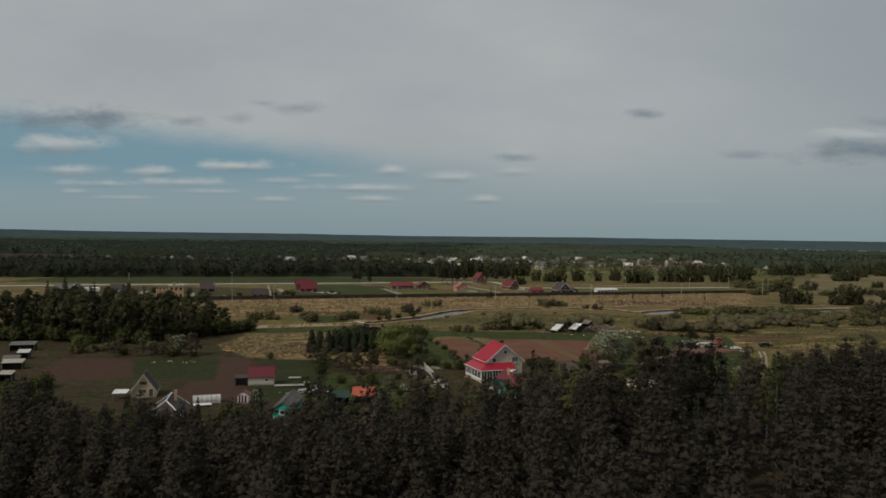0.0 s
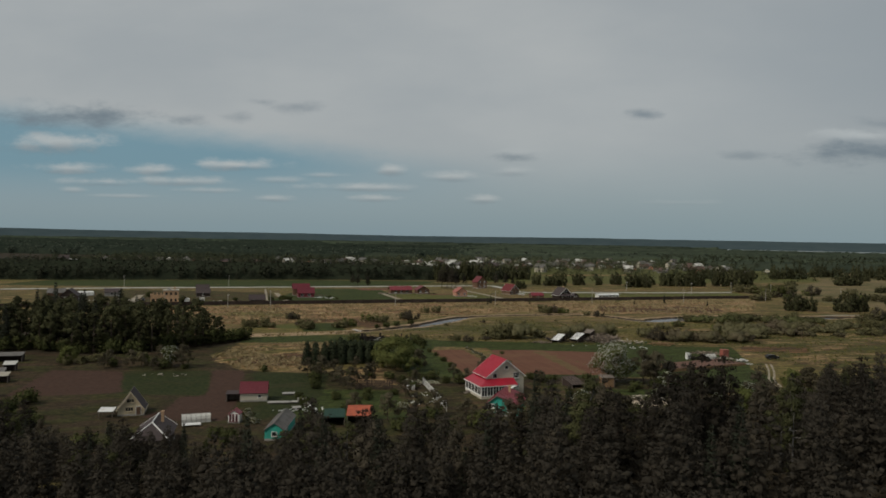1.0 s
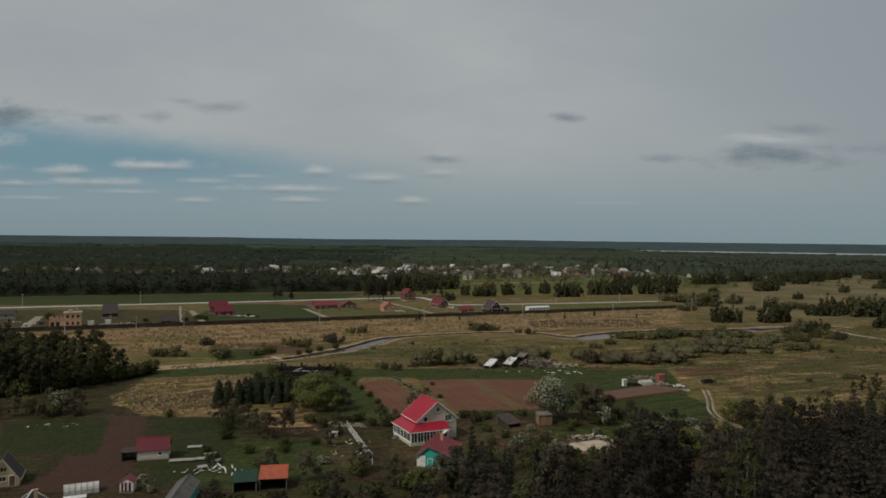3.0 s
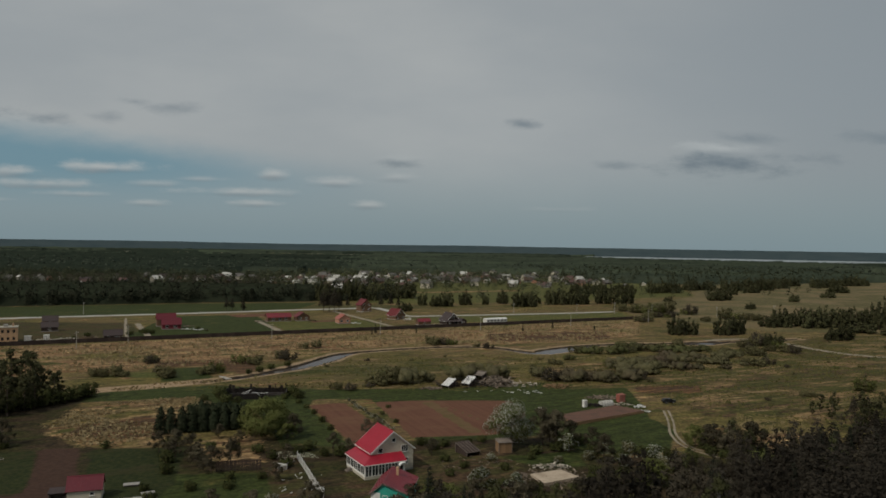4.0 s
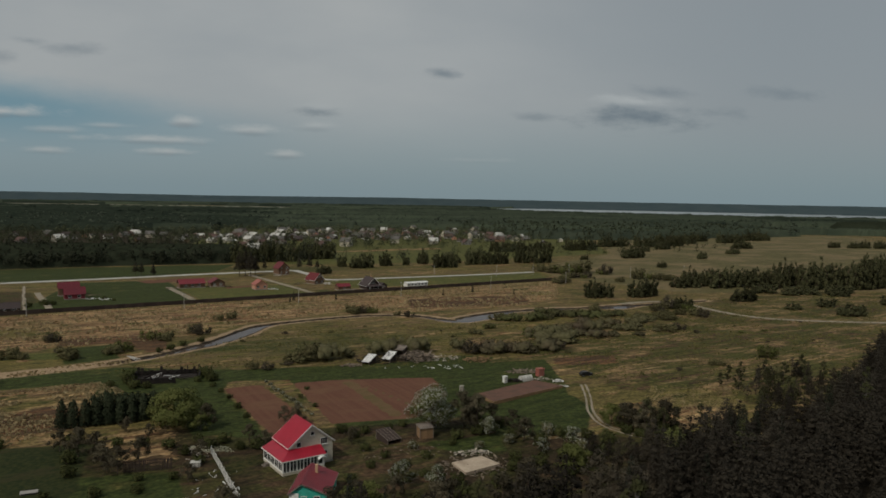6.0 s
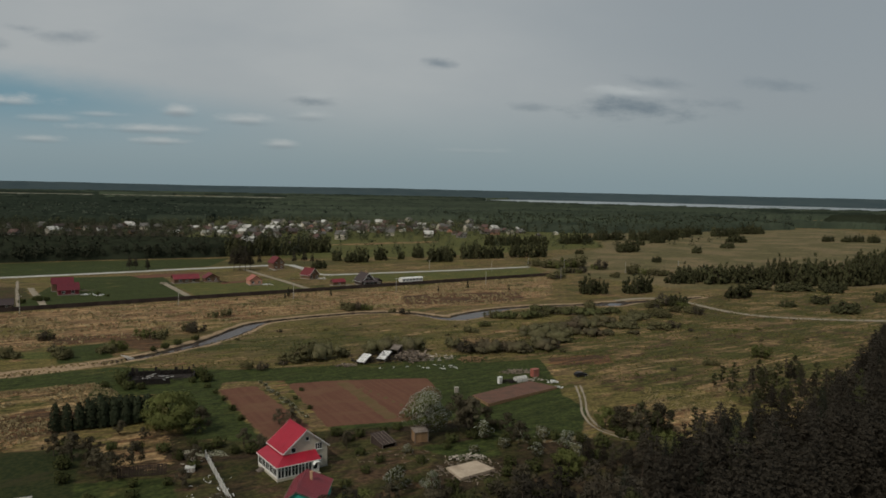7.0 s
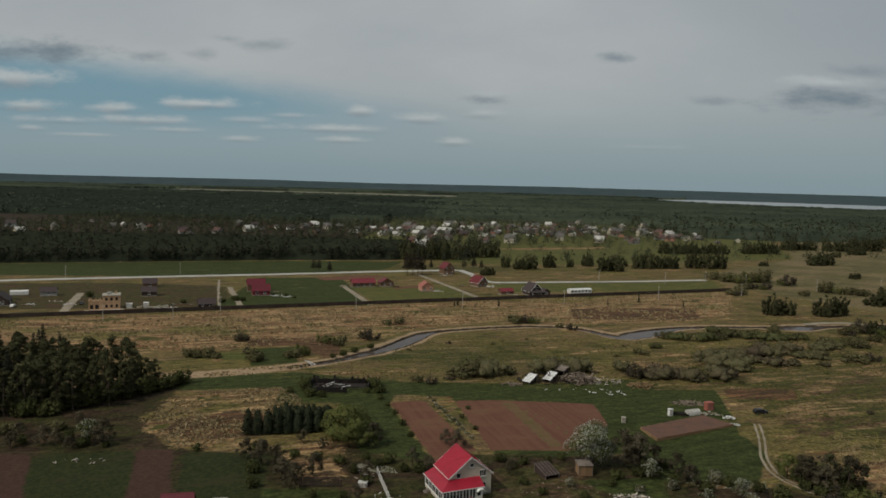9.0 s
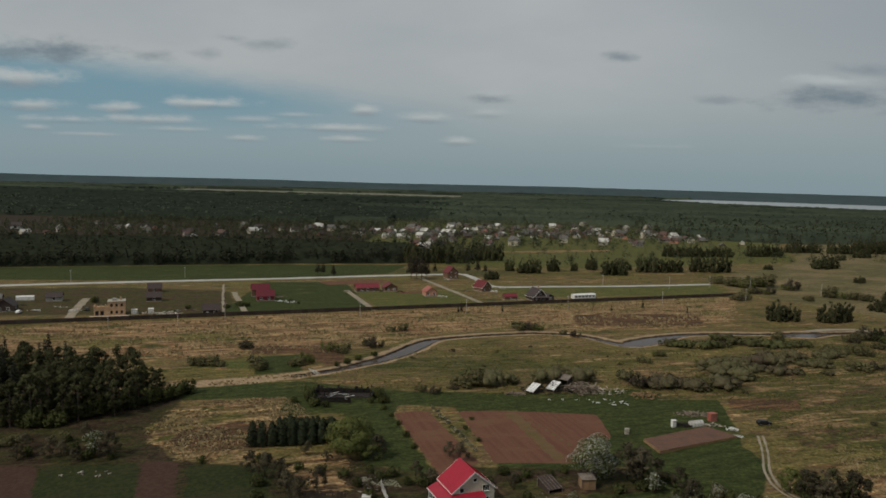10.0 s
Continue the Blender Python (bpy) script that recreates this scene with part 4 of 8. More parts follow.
def spruce_tree(seed, h, label, group=""):
    rng = np.random.default_rng(seed)
    t = thing("spruce_tree", 0, 0, 0, label, "tree", group, z=0)
    trunk_mesh(t, h, h * 0.011 + 0.05, [], M["bark"], rng)
    pads = []
    for k in range(16):
        f = 0.10 + 0.88 * k / 15
        rr = h * 0.16 * (1.04 - f) + 0.2
        for j in range(3):
            a = j * 2.1 + k * 0.9 + rng.normal(0, 0.3)
            pads.append((math.cos(a) * rr * 0.55, math.sin(a) * rr * 0.55, h * f, rr * 0.62, rr * 0.62, h * 0.035))
    crown("crown", t, pads, 1000, 0.31, M["spruce"], rng, 0.4, 0.3, slim=0.7)
    return t


def broad_tree(name, seed, h, width, mat, label, group="", count=1300, size=0.3, bark="bark", low=0.25, blossom=0.0, fat=1.0):
    rng = np.random.default_rng(seed)
    t = thing(name, 0, 0, 0, label, "tree", group, z=0)
    pads = []
    for k in range(24):
        f = rng.uniform(low + 0.1, 0.9)
        ang = k * 2.4 + rng.normal(0, 0.4)
        belly = math.sin(math.pi * min(1, (f - low + 0.12) / (1.08 - low))) ** 0.7
        out = width * 0.5 * belly * rng.uniform(0.25, 0.95)
        rr = width * 0.135 * fat * rng.uniform(0.7, 1.3)
        pads.append((math.cos(ang) * out, math.sin(ang) * out, h * f, rr, rr, rr * 0.85))
    pads.append((0, 0, h * 0.9, width * 0.15, width * 0.15, h * 0.1))
    trunk_mesh(t, h * 0.85, h * 0.014 + 0.06, pads[:8], M[bark], rng, 0.03)
    crown("crown", t, pads, count, size, M[mat], rng, 0.1, 0.3)
    if blossom:
        big = [(a, b, c, d * 1.04, e2 * 1.04, f2 * 1.04) for a, b, c, d, e2, f2 in pads]
        crown("blossom", t, big, int(count * blossom), size * 0.6, M["blossom"], rng, 0.2, 0.85, "white blossom over the young leaves", mass=0)
    return t


def bush(seed, h, width, mat, label, group="", count=420, size=0.28, name="bush", blossom=0.0, wide=1.0):
    rng = np.random.default_rng(seed)
    t = thing(name, 0, 0, 0, label, "bush", group, z=0)
    pads = []
    for k in range(11):
        ang, out = k * 2.4, width * 0.5 * rng.uniform(0.1, 0.95)
        rr = width * 0.17 * rng.uniform(0.6, 1.4)
        top = h * rng.uniform(0.45, 0.85) * (1 - 0.35 * out / width)
        pads.append((math.cos(ang) * out * wide, math.sin(ang) * out, top, rr, rr, min(rr, top * 0.8)))
        pads.append((math.cos(ang) * out * 0.9 * wide, math.sin(ang) * out * 0.9, top * 0.45, rr * 1.1, rr * 1.1, top * 0.42))
    bm = bmesh.new()
    for p in pads[::2]:
        tube(bm, [(p[0] * 0.15, p[1] * 0.15, -0.2), (p[0] * 0.5, p[1] * 0.5, p[2] * 0.5), p[:3]], [0.07, 0.05, 0.015], 4)
    part("stem", bm, M["bark"], t)
    crown("foliage", t, pads, count, size, M[mat], rng, 0.1, 0.3)
    if blossom:
        crown("blossom", t, pads, int(count * blossom), size * 0.65, M["blossom"], rng, 0.2, 0.85, "pale blossom", mass=0)
    return t


def poly_points(poly, spacing, rng, jitter=0.45):
    px, py = [p[0] for p in poly], [p[1] for p in poly]
    out = []
    y = min(py)
    while y < max(py):
        x = min(px)
        while x < max(px):
            out.append((x + rng.uniform(-jitter, jitter) * spacing, y + rng.uniform(-jitter, jitter) * spacing))
            x += spacing
        y += spacing
    p = np.array(out)
    return p[inside(p[:, 0], p[:, 1], poly) > 0]


class Stand:
    """Models of one kind; the first planting uses the model itself, the rest are copies."""

    def __init__(self, models):
        self.models, self.fresh = models, [True] * len(models)

    def plant(self, i, x, y, turn=0.0, scale=1.0, tall=1.0, label=""):
        i %= len(self.models)
        m = pose(x, y, ground_z(x, y) - 0.05, 0, 0, turn)
        if self.fresh[i]:
            self.fresh[i] = False
            ob = self.models[i]
            ob.matrix_basis = m
        else:
            ob = copy_thing(self.models[i], m)
        ob.matrix_basis = m @ Matrix.Diagonal((scale, scale, scale * tall, 1))
        if label:
            tagged(ob, label)
        return ob


PINES = Stand([pine_tree(10 + k, 15.0, "tall dark pine in the near wood", "trees of the near wood") for k in range(4)])
SPRUCES = Stand([spruce_tree(30 + k, 14.0, "dark pointed spruce in the near wood", "trees of the near wood") for k in range(2)])
BIRCHES = Stand([broad_tree("birch_tree", 40 + k, 14.0, 6.0, "birch", "young-leaved birch with a pale trunk", "trees of the near wood", 1250, 0.22, "birch_bark", 0.15) for k in range(3)])
ASPENS = Stand([broad_tree("tree", 50 + k, 13.0, 7.0, "bare", "brownish tree with few young leaves", "trees of the near wood", 1250, 0.22, "bark", 0.12) for k in range(2)])

WOOD_FRONT = [(-150, 124), (-100, 115), (-72, 107), (-50, 104), (-36, 104), (-28, 108), (-15, 112), (-8, 113), (-3, 113), (4, 117), (9, 120), (14, 123), (20, 122), (31, 122), (46, 124), (56, 134), (70, 152), (84, 167), (96, 171), (110, 177), (131, 183), (148, 193), (160, 202), (182, 219), (260, 292)]
rng = np.random.default_rng(77)
wood_poly = WOOD_FRONT + [(272, 284), (120, 124), (92, 90), (56, 40), (-46, 38), (-150, 120)]
spots = poly_points(wood_poly, 7.2, rng)
more = poly_points([(40, 122), (56, 132), (70, 150), (84, 163), (110, 170), (130, 174), (149, 186), (182, 213), (182, 196), (130, 150), (96, 130), (60, 112)], 6.2, rng)
more2 = poly_points([(96, 170), (110, 176), (131, 182), (148, 192), (160, 201), (182, 218), (260, 290), (266, 270), (196, 196), (146, 156), (112, 148)], 5.4, rng)
more3 = poly_points([(-110, 116), (-72, 107), (-50, 104), (-36, 104), (-28, 108), (-8, 112), (4, 110), (8, 60), (-46, 52), (-80, 80)], 6.6, rng)
spots = np.concatenate([spots, more, more2, more3])
front_y = np.interp(spots[:, 0], [p[0] for p in WOOD_FRONT], [p[1] for p in WOOD_FRONT])
order = np.argsort((front_y - spots[:, 1]) + 0.12 * np.abs(spots[:, 0] - 20))
rest = []
for n, k in enumerate(order):
    x, y = spots[k]
    depth = front_y[k] - y
    if rng.random() < 0.12:
        continue
    s = rng.uniform(0.7, 1.1) * float(np.interp(depth, (2, 14, 34), (0.66, 0.80, 0.94) if x < -34 else (0.88, 1.0, 1.04) if x < 8 else (1.32, 1.3, 1.22) if x < 58 else (0.86, 1.0, 1.1) if x < 92 else (0.78, 0.9, 1.0) if x < 158 else (0.78, 0.84, 0.9)))
    if n < 350:
        r = rng.random()
        # more dark conifers past x = 60, standing in for shade there
        stand = PINES if r < 0.52 else SPRUCES if r < (0.66 if x < 60 else 0.78) else BIRCHES if r < (0.8 if x < 60 else 0.82) else ASPENS
        stand.plant(int(rng.integers(9)), x, y, rng.uniform(0, 360), s, rng.uniform(0.92, 1.1))
    else:
        rest.append((x, y, s))


def stuff_trees(name, rows, per_tree, size, mat, label, seed, low=0.2, slim=0.7):
    """Many uncounted trees in one mesh: rows of x, y, height, width, conical or not."""
    rng = np.random.default_rng(seed)
    V, S = [], []
    for x, y, h, w, cone in rows:
        f = rng.random(per_tree) ** (1.3 if cone else 0.8)
        lo = low * 0.4 if cone and low < 0.3 else low
        z = h * (lo + (1 - lo) * f)
        rad = w * 0.5 * ((1.03 - f) if cone else np.sin(np.pi * np.clip(0.12 + 0.80 * f, 0, 1)) ** 0.6) * rng.uniform(0.5, 1.05, per_tree)
        a = rng.uniform(0, 2 * np.pi, per_tree)
        c = np.stack([x + np.cos(a) * rad, y + np.sin(a) * rad, z + ground_z(x, y)], 1)
        up = np.stack([np.cos(a), np.sin(a), 0.35 + f], 1)
        n = up + rng.normal(scale=0.7, size=(per_tree, 3))
        n /= np.linalg.norm(n, axis=1)[:, None]
        k = size * h / 12 * rng.uniform(0.6, 1.3, (per_tree, 1))
        v, shade = spray_mesh(c, n, k, k * slim, up + rng.normal(scale=0.3, size=up.shape), rng)
        V.append(v), S.append(shade)
    ob = foliage(name, np.concatenate(V), np.concatenate(S), mat)
    return tagged(ob, label, "trees", kind="stuff")


# two tall spruces that stand out beside the house
SPRUCES.plant(0, 9.5, 130.0, 20, 1.08)
SPRUCES.plant(1, 15.0, 120.5, 80, 1.0)



def wood_of_pines(name, rows, per_tree, size, mat, label, seed):
    """Uncounted pines built clump by clump, in one mesh: rows of x, y, scale."""
    rng = np.random.default_rng(seed)
    V, S = [], []
    for x, y, k in rows:
        pads = pine_pads(15 * k, rng)
        for v, shade in (leaf_cloud(pads, per_tree, size, rng, 0.0, 0.35, 0.7), leaf_mass(pads, rng)):
            V.append(v + np.array([x, y, ground_z(x, y)])), S.append(shade)
    return tagged(foliage(name, np.concatenate(V), np.concatenate(S), mat), label, "trees", kind="stuff")


wood_of_pines("near_wood", rest, 1000, 0.32, M["pine"], "dense dark wood of pines and birches", 5)

# the grove beside the plots
grove = poly_points([(-178, 218), (-128, 214), (-106, 224), (-97, 236), (-93, 247), (-102, 257), (-178, 262)], 4.7, rng)
GROVE = Stand([broad_tree("tree", 60 + k, 13.5, 6.5, "clump_leaf", "tall leafy tree of the dense grove", "trees of the grove", 1000, 0.36, "bark", 0.04) for k in range(3)])
for x, y in grove:
    if rng.random() < 0.82:
        if rng.random() < (0.25 if x < -130 else 0.03):
            SPRUCES.plant(int(rng.integers(4)), x, y, rng.uniform(0, 360), rng.uniform(0.8, 1.15) * (1.2 if x < -118 else 1.0))
        else:
            GROVE.plant(int(rng.integers(3)), x, y, rng.uniform(0, 360), rng.uniform(0.8, 1.2) * (0.75 if x > -104 else 1))


# ---- far woods ----
def wood_rows(poly, spacing, h, w, rng, cones=0.35, keep=1.0):
    return [(x, y, h * rng.uniform(0.65, 1.15), w * rng.uniform(0.75, 1.25), rng.random() < cones) for x, y in poly_points(poly, spacing, rng) if rng.random() < keep]


LEFT_WOOD = [(-520, 495), (-346, 551), (-234, 594), (-151, 626), (-58, 652), (-30, 700), (-50, 770), (-200, 780), (-330, 760), (-560, 720)]
rows = wood_rows(LEFT_WOOD, 10.5, 11.5, 7.5, rng, 0.5, 0.8)
rows += wood_rows([(-520, 495), (-346, 551), (-234, 594), (-151, 626), (-58, 652), (-62, 664), (-151, 640), (-234, 608), (-346, 565), (-520, 509)], 5.0, 10.5, 6.5, rng, 0.3)
rows += wood_rows([(-60, 650), (10, 640), (30, 760), (10, 830), (-50, 790)], 11, 10.5, 7, rng, 0.4)
stuff_trees("far_wood", rows, 70, 0.95, M["shaded_leaf"], "dark mixed wood behind the country road", 28)
rows = []
rows += wood_rows([(-560, 800), (-200, 880), (20, 860), (30, 780), (180, 840), (320, 1000), (330, 1250), (0, 1300), (-300, 1250), (-600, 1150)], 22, 8.5, 7.5, rng, 0.3, 0.75)
rows += wood_rows([(-600, 760), (-330, 770), (-120, 800), (-120, 1180), (-300, 1250), (-620, 1180)], 14, 8.5, 8, rng, 0.3, 0.7)
rows += wood_rows([(280, 1040), (460, 1000), (640, 1080), (900, 1200), (900, 1500), (300, 1500)], 17, 14, 9, rng, 0.4)
rows += wood_rows([(30, 760), (180, 842), (330, 1000), (600, 960), (500, 800), (250, 690), (80, 640)], 26, 9, 7, rng, 0.3, 0.45)
stuff_trees("village_trees", wood_rows([(-130, 850), (20, 800), (120, 860), (340, 1000), (330, 1250), (0, 1300), (-200, 1240)], 17.0, 9.5, 9.5, rng, 0.2, 0.6) + wood_rows([(-130, 850), (20, 800), (120, 860), (340, 1000), (330, 1250), (0, 1300), (-200, 1240)], 26, 11, 7, rng, 0.5, 0.7) + wood_rows([(30, 650), (330, 780), (360, 960), (120, 850), (40, 780)], 30, 8, 7, rng, 0.3, 0.7) + wood_rows([(-560, 830), (-130, 870), (-150, 1240), (-560, 1180)], 24, 9.0, 8.0, rng, 0.2, 0.6), 70, 0.9, M["village_leaf"], "light green trees among the village houses", 18)
stuff_trees("far_wood", rows, 60, 0.95, M["far_leaf"], "mixed trees between the wood and the village", 8)


def wood_roof(name, poly, step, height, mat, label):
    """The closed crown roof of a wood seen from above, rounded down at its edges."""
    px, py = [p[0] for p in poly], [p[1] for p in poly]
    xs, ys = np.arange(min(px), max(px) + step, step), np.arange(min(py), max(py) + step, step)
    X, Y = np.meshgrid(xs, ys)
    inn = inside(X.ravel(), Y.ravel(), poly)
    V = []
    for x, y, i in zip(X.ravel(), Y.ravel(), inn):
        n1 = noise.noise(Vector((x * 0.13, y * 0.13, 1))) + 0.6 * noise.noise(Vector((x * 0.33, y * 0.33, 4))) + 0.5 * noise.noise(Vector((x * 0.03, y * 0.03, 8)))
        V.append((x, y, max(0.0, height + 2.4 * n1) * min(1.0, max(0.0, i / (2.2 * step))) - 0.3))
    nx = len(xs)
    F = [(j * nx + k, j * nx + k + 1, (j + 1) * nx + k + 1, (j + 1) * nx + k) for j in range(len(ys) - 1) for k in range(nx - 1)
         if max(inn[j * nx + k], inn[j * nx + k + 1], inn[(j + 1) * nx + k], inn[(j + 1) * nx + k + 1]) > 0]
    return tagged(mesh_object(name, V, F, mat), label, "forest", kind="stuff")


def canopy(seed=3):
    """The roof of the far forest, with clearings, as one uneven sheet."""
    ys = steps([(1150, 10), (1700, 15), (2400, 30), (3250, 60), (4850, 120)])
    xs = np.linspace(-1, 1, 420)
    V, ok = [], []
    for y in ys:
        for q in xs:
            x = q * (y * 0.86 + 250)
            n1 = 0.7 * noise.noise(Vector((x * 0.012, y * 0.02, 0))) + 0.8 * noise.noise(Vector((x * 0.09, y * 0.09, 5))) + 0.3 * noise.noise(Vector((x * 0.31, y * 0.31, 7)))
            n2 = noise.noise(Vector((x * 0.0022, y * 0.004, 9)))
            V.append((x, y, max(3.0, 11 + 4.5 * n1)))
            lake_in = y > 2200 and x > 700 and inside(np.array([x]), np.array([y]), LAKE)[0] > -40
            village_in = -130 < x < 340 and y < 1320 or -1200 < x < 0 and y < 1190
            clear_in = (-1450 < x < -30 and 2960 + 120 * n2 < y < 3850) or (x > 330 + 0.25 * (y - 1000) and y < 1650 and n2 > -0.05)
            far_village = -450 < x < 60 and 1900 < y < 2350 and n1 > 0.1
            ok.append(not (lake_in or village_in or clear_in or far_village or n2 > 0.42))
    nx = len(xs)
    ok[:nx] = [False] * nx
    V = [v if good else (v[0], v[1], -1.0) for v, good in zip(V, ok)]
    faces = []
    for j in range(len(ys) - 1):
        for i in range(nx - 1):
            q = (j * nx + i, j * nx + i + 1, (j + 1) * nx + i + 1, (j + 1) * nx + i)
            if any(ok[k] for k in q):
                faces.append(q)
    ob = mesh_object("forest_canopy", V, faces, M["canopy"])
    ob.data.materials.append(M["dark_canopy"])
    # darker canopy colour to the left and in wandering patches
    for p in ob.data.polygons:
        x, y = p.center[0], p.center[1]
        wander = noise.noise(Vector((x * 0.0016, y * 0.004, 21)))
        if x < -180 + 520 * wander and y < 2750 + 500 * wander or wander > 0.28:
            p.material_index = 1
    return tagged(ob, "unbroken dark green forest reaching to the horizon", "forest", kind="stuff")


M["canopy"] = material("forest_canopy", (0.028, 0.037, 0.027), (0.052, 0.062, 0.042), 0.05, 1.0, 0.6, (0.066, 0.082, 0.052), 0.0045, stretch=(0.45, 1, 1), spec=0.0)
M["dark_canopy"] = material("dark_canopy", (0.016, 0.022, 0.017), (0.032, 0.040, 0.028), 0.05, 1.0, 0.6, (0.028, 0.037, 0.026), 0.0045, stretch=(0.45, 1, 1), spec=0.0)
canopy()
M["wood_roof"] = material("wood_canopy", (0.016, 0.020, 0.013), (0.030, 0.034, 0.021), 0.1, 1.0, 0.6, (0.026, 0.032, 0.020), 0.012, spec=0.0)
wood_roof("wood_canopy", LEFT_WOOD, 3.4, 9.0, M["wood_roof"], "dense dark wood behind the road")
wood_roof("wood_canopy", [(300, 1060), (460, 1020), (640, 1090), (900, 1190), (900, 1500), (300, 1480)], 6.0, 11.0, M["canopy"], "dense wood beyond the meadow")
wood_roof("wood_canopy", [(1160, 1430), (1215, 1330), (1330, 1270), (1700, 1420), (1660, 1720), (1280, 1600)], 9.0, 17.0, M["wood_roof"], "dark block of wood before the lake")
wood_roof("wood_canopy", [(2150, 3330), (2500, 3220), (3300, 3150), (3300, 3190), (2500, 3270), (2200, 3380)], 18.0, 3.0, M["canopy"], "low wooded spit far out in the lake")
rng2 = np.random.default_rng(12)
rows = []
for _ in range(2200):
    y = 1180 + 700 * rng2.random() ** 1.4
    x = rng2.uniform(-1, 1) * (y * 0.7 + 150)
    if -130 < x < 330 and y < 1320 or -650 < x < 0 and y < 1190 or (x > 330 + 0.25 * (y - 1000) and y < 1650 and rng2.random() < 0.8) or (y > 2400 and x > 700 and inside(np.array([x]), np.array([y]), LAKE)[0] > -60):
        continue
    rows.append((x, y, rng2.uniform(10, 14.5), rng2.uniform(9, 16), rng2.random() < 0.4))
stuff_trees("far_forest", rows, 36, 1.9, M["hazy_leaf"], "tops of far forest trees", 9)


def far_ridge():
    """The wooded backdrop that closes the view all round, hazed by its colour."""
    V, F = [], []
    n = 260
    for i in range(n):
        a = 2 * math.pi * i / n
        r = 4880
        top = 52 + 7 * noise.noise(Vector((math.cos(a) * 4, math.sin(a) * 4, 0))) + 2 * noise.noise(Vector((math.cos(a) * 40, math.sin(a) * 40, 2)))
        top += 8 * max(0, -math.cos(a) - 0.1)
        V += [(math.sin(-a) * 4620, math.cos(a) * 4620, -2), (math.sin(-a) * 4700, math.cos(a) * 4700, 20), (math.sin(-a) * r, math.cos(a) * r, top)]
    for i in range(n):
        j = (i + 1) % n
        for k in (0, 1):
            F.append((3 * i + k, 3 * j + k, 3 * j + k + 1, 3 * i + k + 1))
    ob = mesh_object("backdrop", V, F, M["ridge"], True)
    return tagged(ob, "low wooded backdrop ridge, distance haze in its blue-grey", "horizon", kind="structure")


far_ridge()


# ---- buildings ----
FACES = dict(front=0, right=90, back=180, left=270)


def on_face(bm, face, w, d):
    """Turns a piece drawn for the front wall (facing -y, wall plane y = 0) onto a face of a w by d body."""
    off = d / 2 if face in ("front", "back") else w / 2
    m = Matrix.Rotation(radians(FACES[face]), 4, "Z") @ Matrix.Translation((0, -off, 0))
    bmesh.ops.transform(bm, matrix=m, verts=bm.verts)
    return bm


def window(parent, face, w, d, u, z, ww, hh, trim="white", panes=2, name="window"):
    fr = 0.09
    bars = [(u - ww / 2 - fr, u + ww / 2 + fr, -0.07, 0.02, z - fr, z), (u - ww / 2 - fr, u + ww / 2 + fr, -0.07, 0.02, z + hh, z + hh + fr),
            (u - ww / 2 - fr, u - ww / 2, -0.07, 0.02, z, z + hh), (u + ww / 2, u + ww / 2 + fr, -0.07, 0.02, z, z + hh)]
    for k in range(1, panes):
        c = u - ww / 2 + ww * k / panes
        bars.append((c - 0.035, c + 0.035, -0.06, 0.02, z, z + hh))
    f = part(name, on_face(boxes(*bars), face, w, d), M[trim], parent)
    part("pane", on_face(boxes((u - ww / 2 + 0.003, u + ww / 2 - 0.003, -0.03, 0.01, z + 0.003, z + hh - 0.003)), face, w, d), M["pane"], f, "dark reflecting glass")
    part("sill", on_face(boxes((u - ww / 2 - 0.14, u + ww / 2 + 0.14, -0.16, 0.0, z - fr - 0.05, z - fr - 0.003)), face, w, d), M[trim], f)
    return f


def door(parent, face, w, d, u, ww, hh, mat="log", z=0.0, trim="white"):
    ob = part("door", on_face(boxes((u - ww / 2, u + ww / 2, -0.06, 0.02, z, z + hh)), face, w, d), M[mat], parent)
    part("door_trim", on_face(boxes((u - ww / 2 - 0.1, u - ww / 2 - 0.003, -0.09, 0.02, z, z + hh), (u + ww / 2 + 0.003, u + ww / 2 + 0.1, -0.09, 0.02, z, z + hh),
                                    (u - ww / 2 - 0.1, u + ww / 2 + 0.1, -0.09, 0.02, z + hh + 0.003, z + hh + 0.1)), face, w, d), M[trim], ob)
    part("handle", on_face(boxes((u + ww / 2 - 0.16, u + ww / 2 - 0.11, -0.11, -0.06, z + 0.95, z + 1.1)), face, w, d), M["metal"], ob)
    return ob


def repeat(ob, places):
    """The part at the first place and copies of it, on one mesh, at the others."""
    for k, p in enumerate(places):
        c = ob if k == 0 else ob.copy()
        if k:
            scene.collection.objects.link(c)
        c.matrix_local = Matrix.Translation(p)


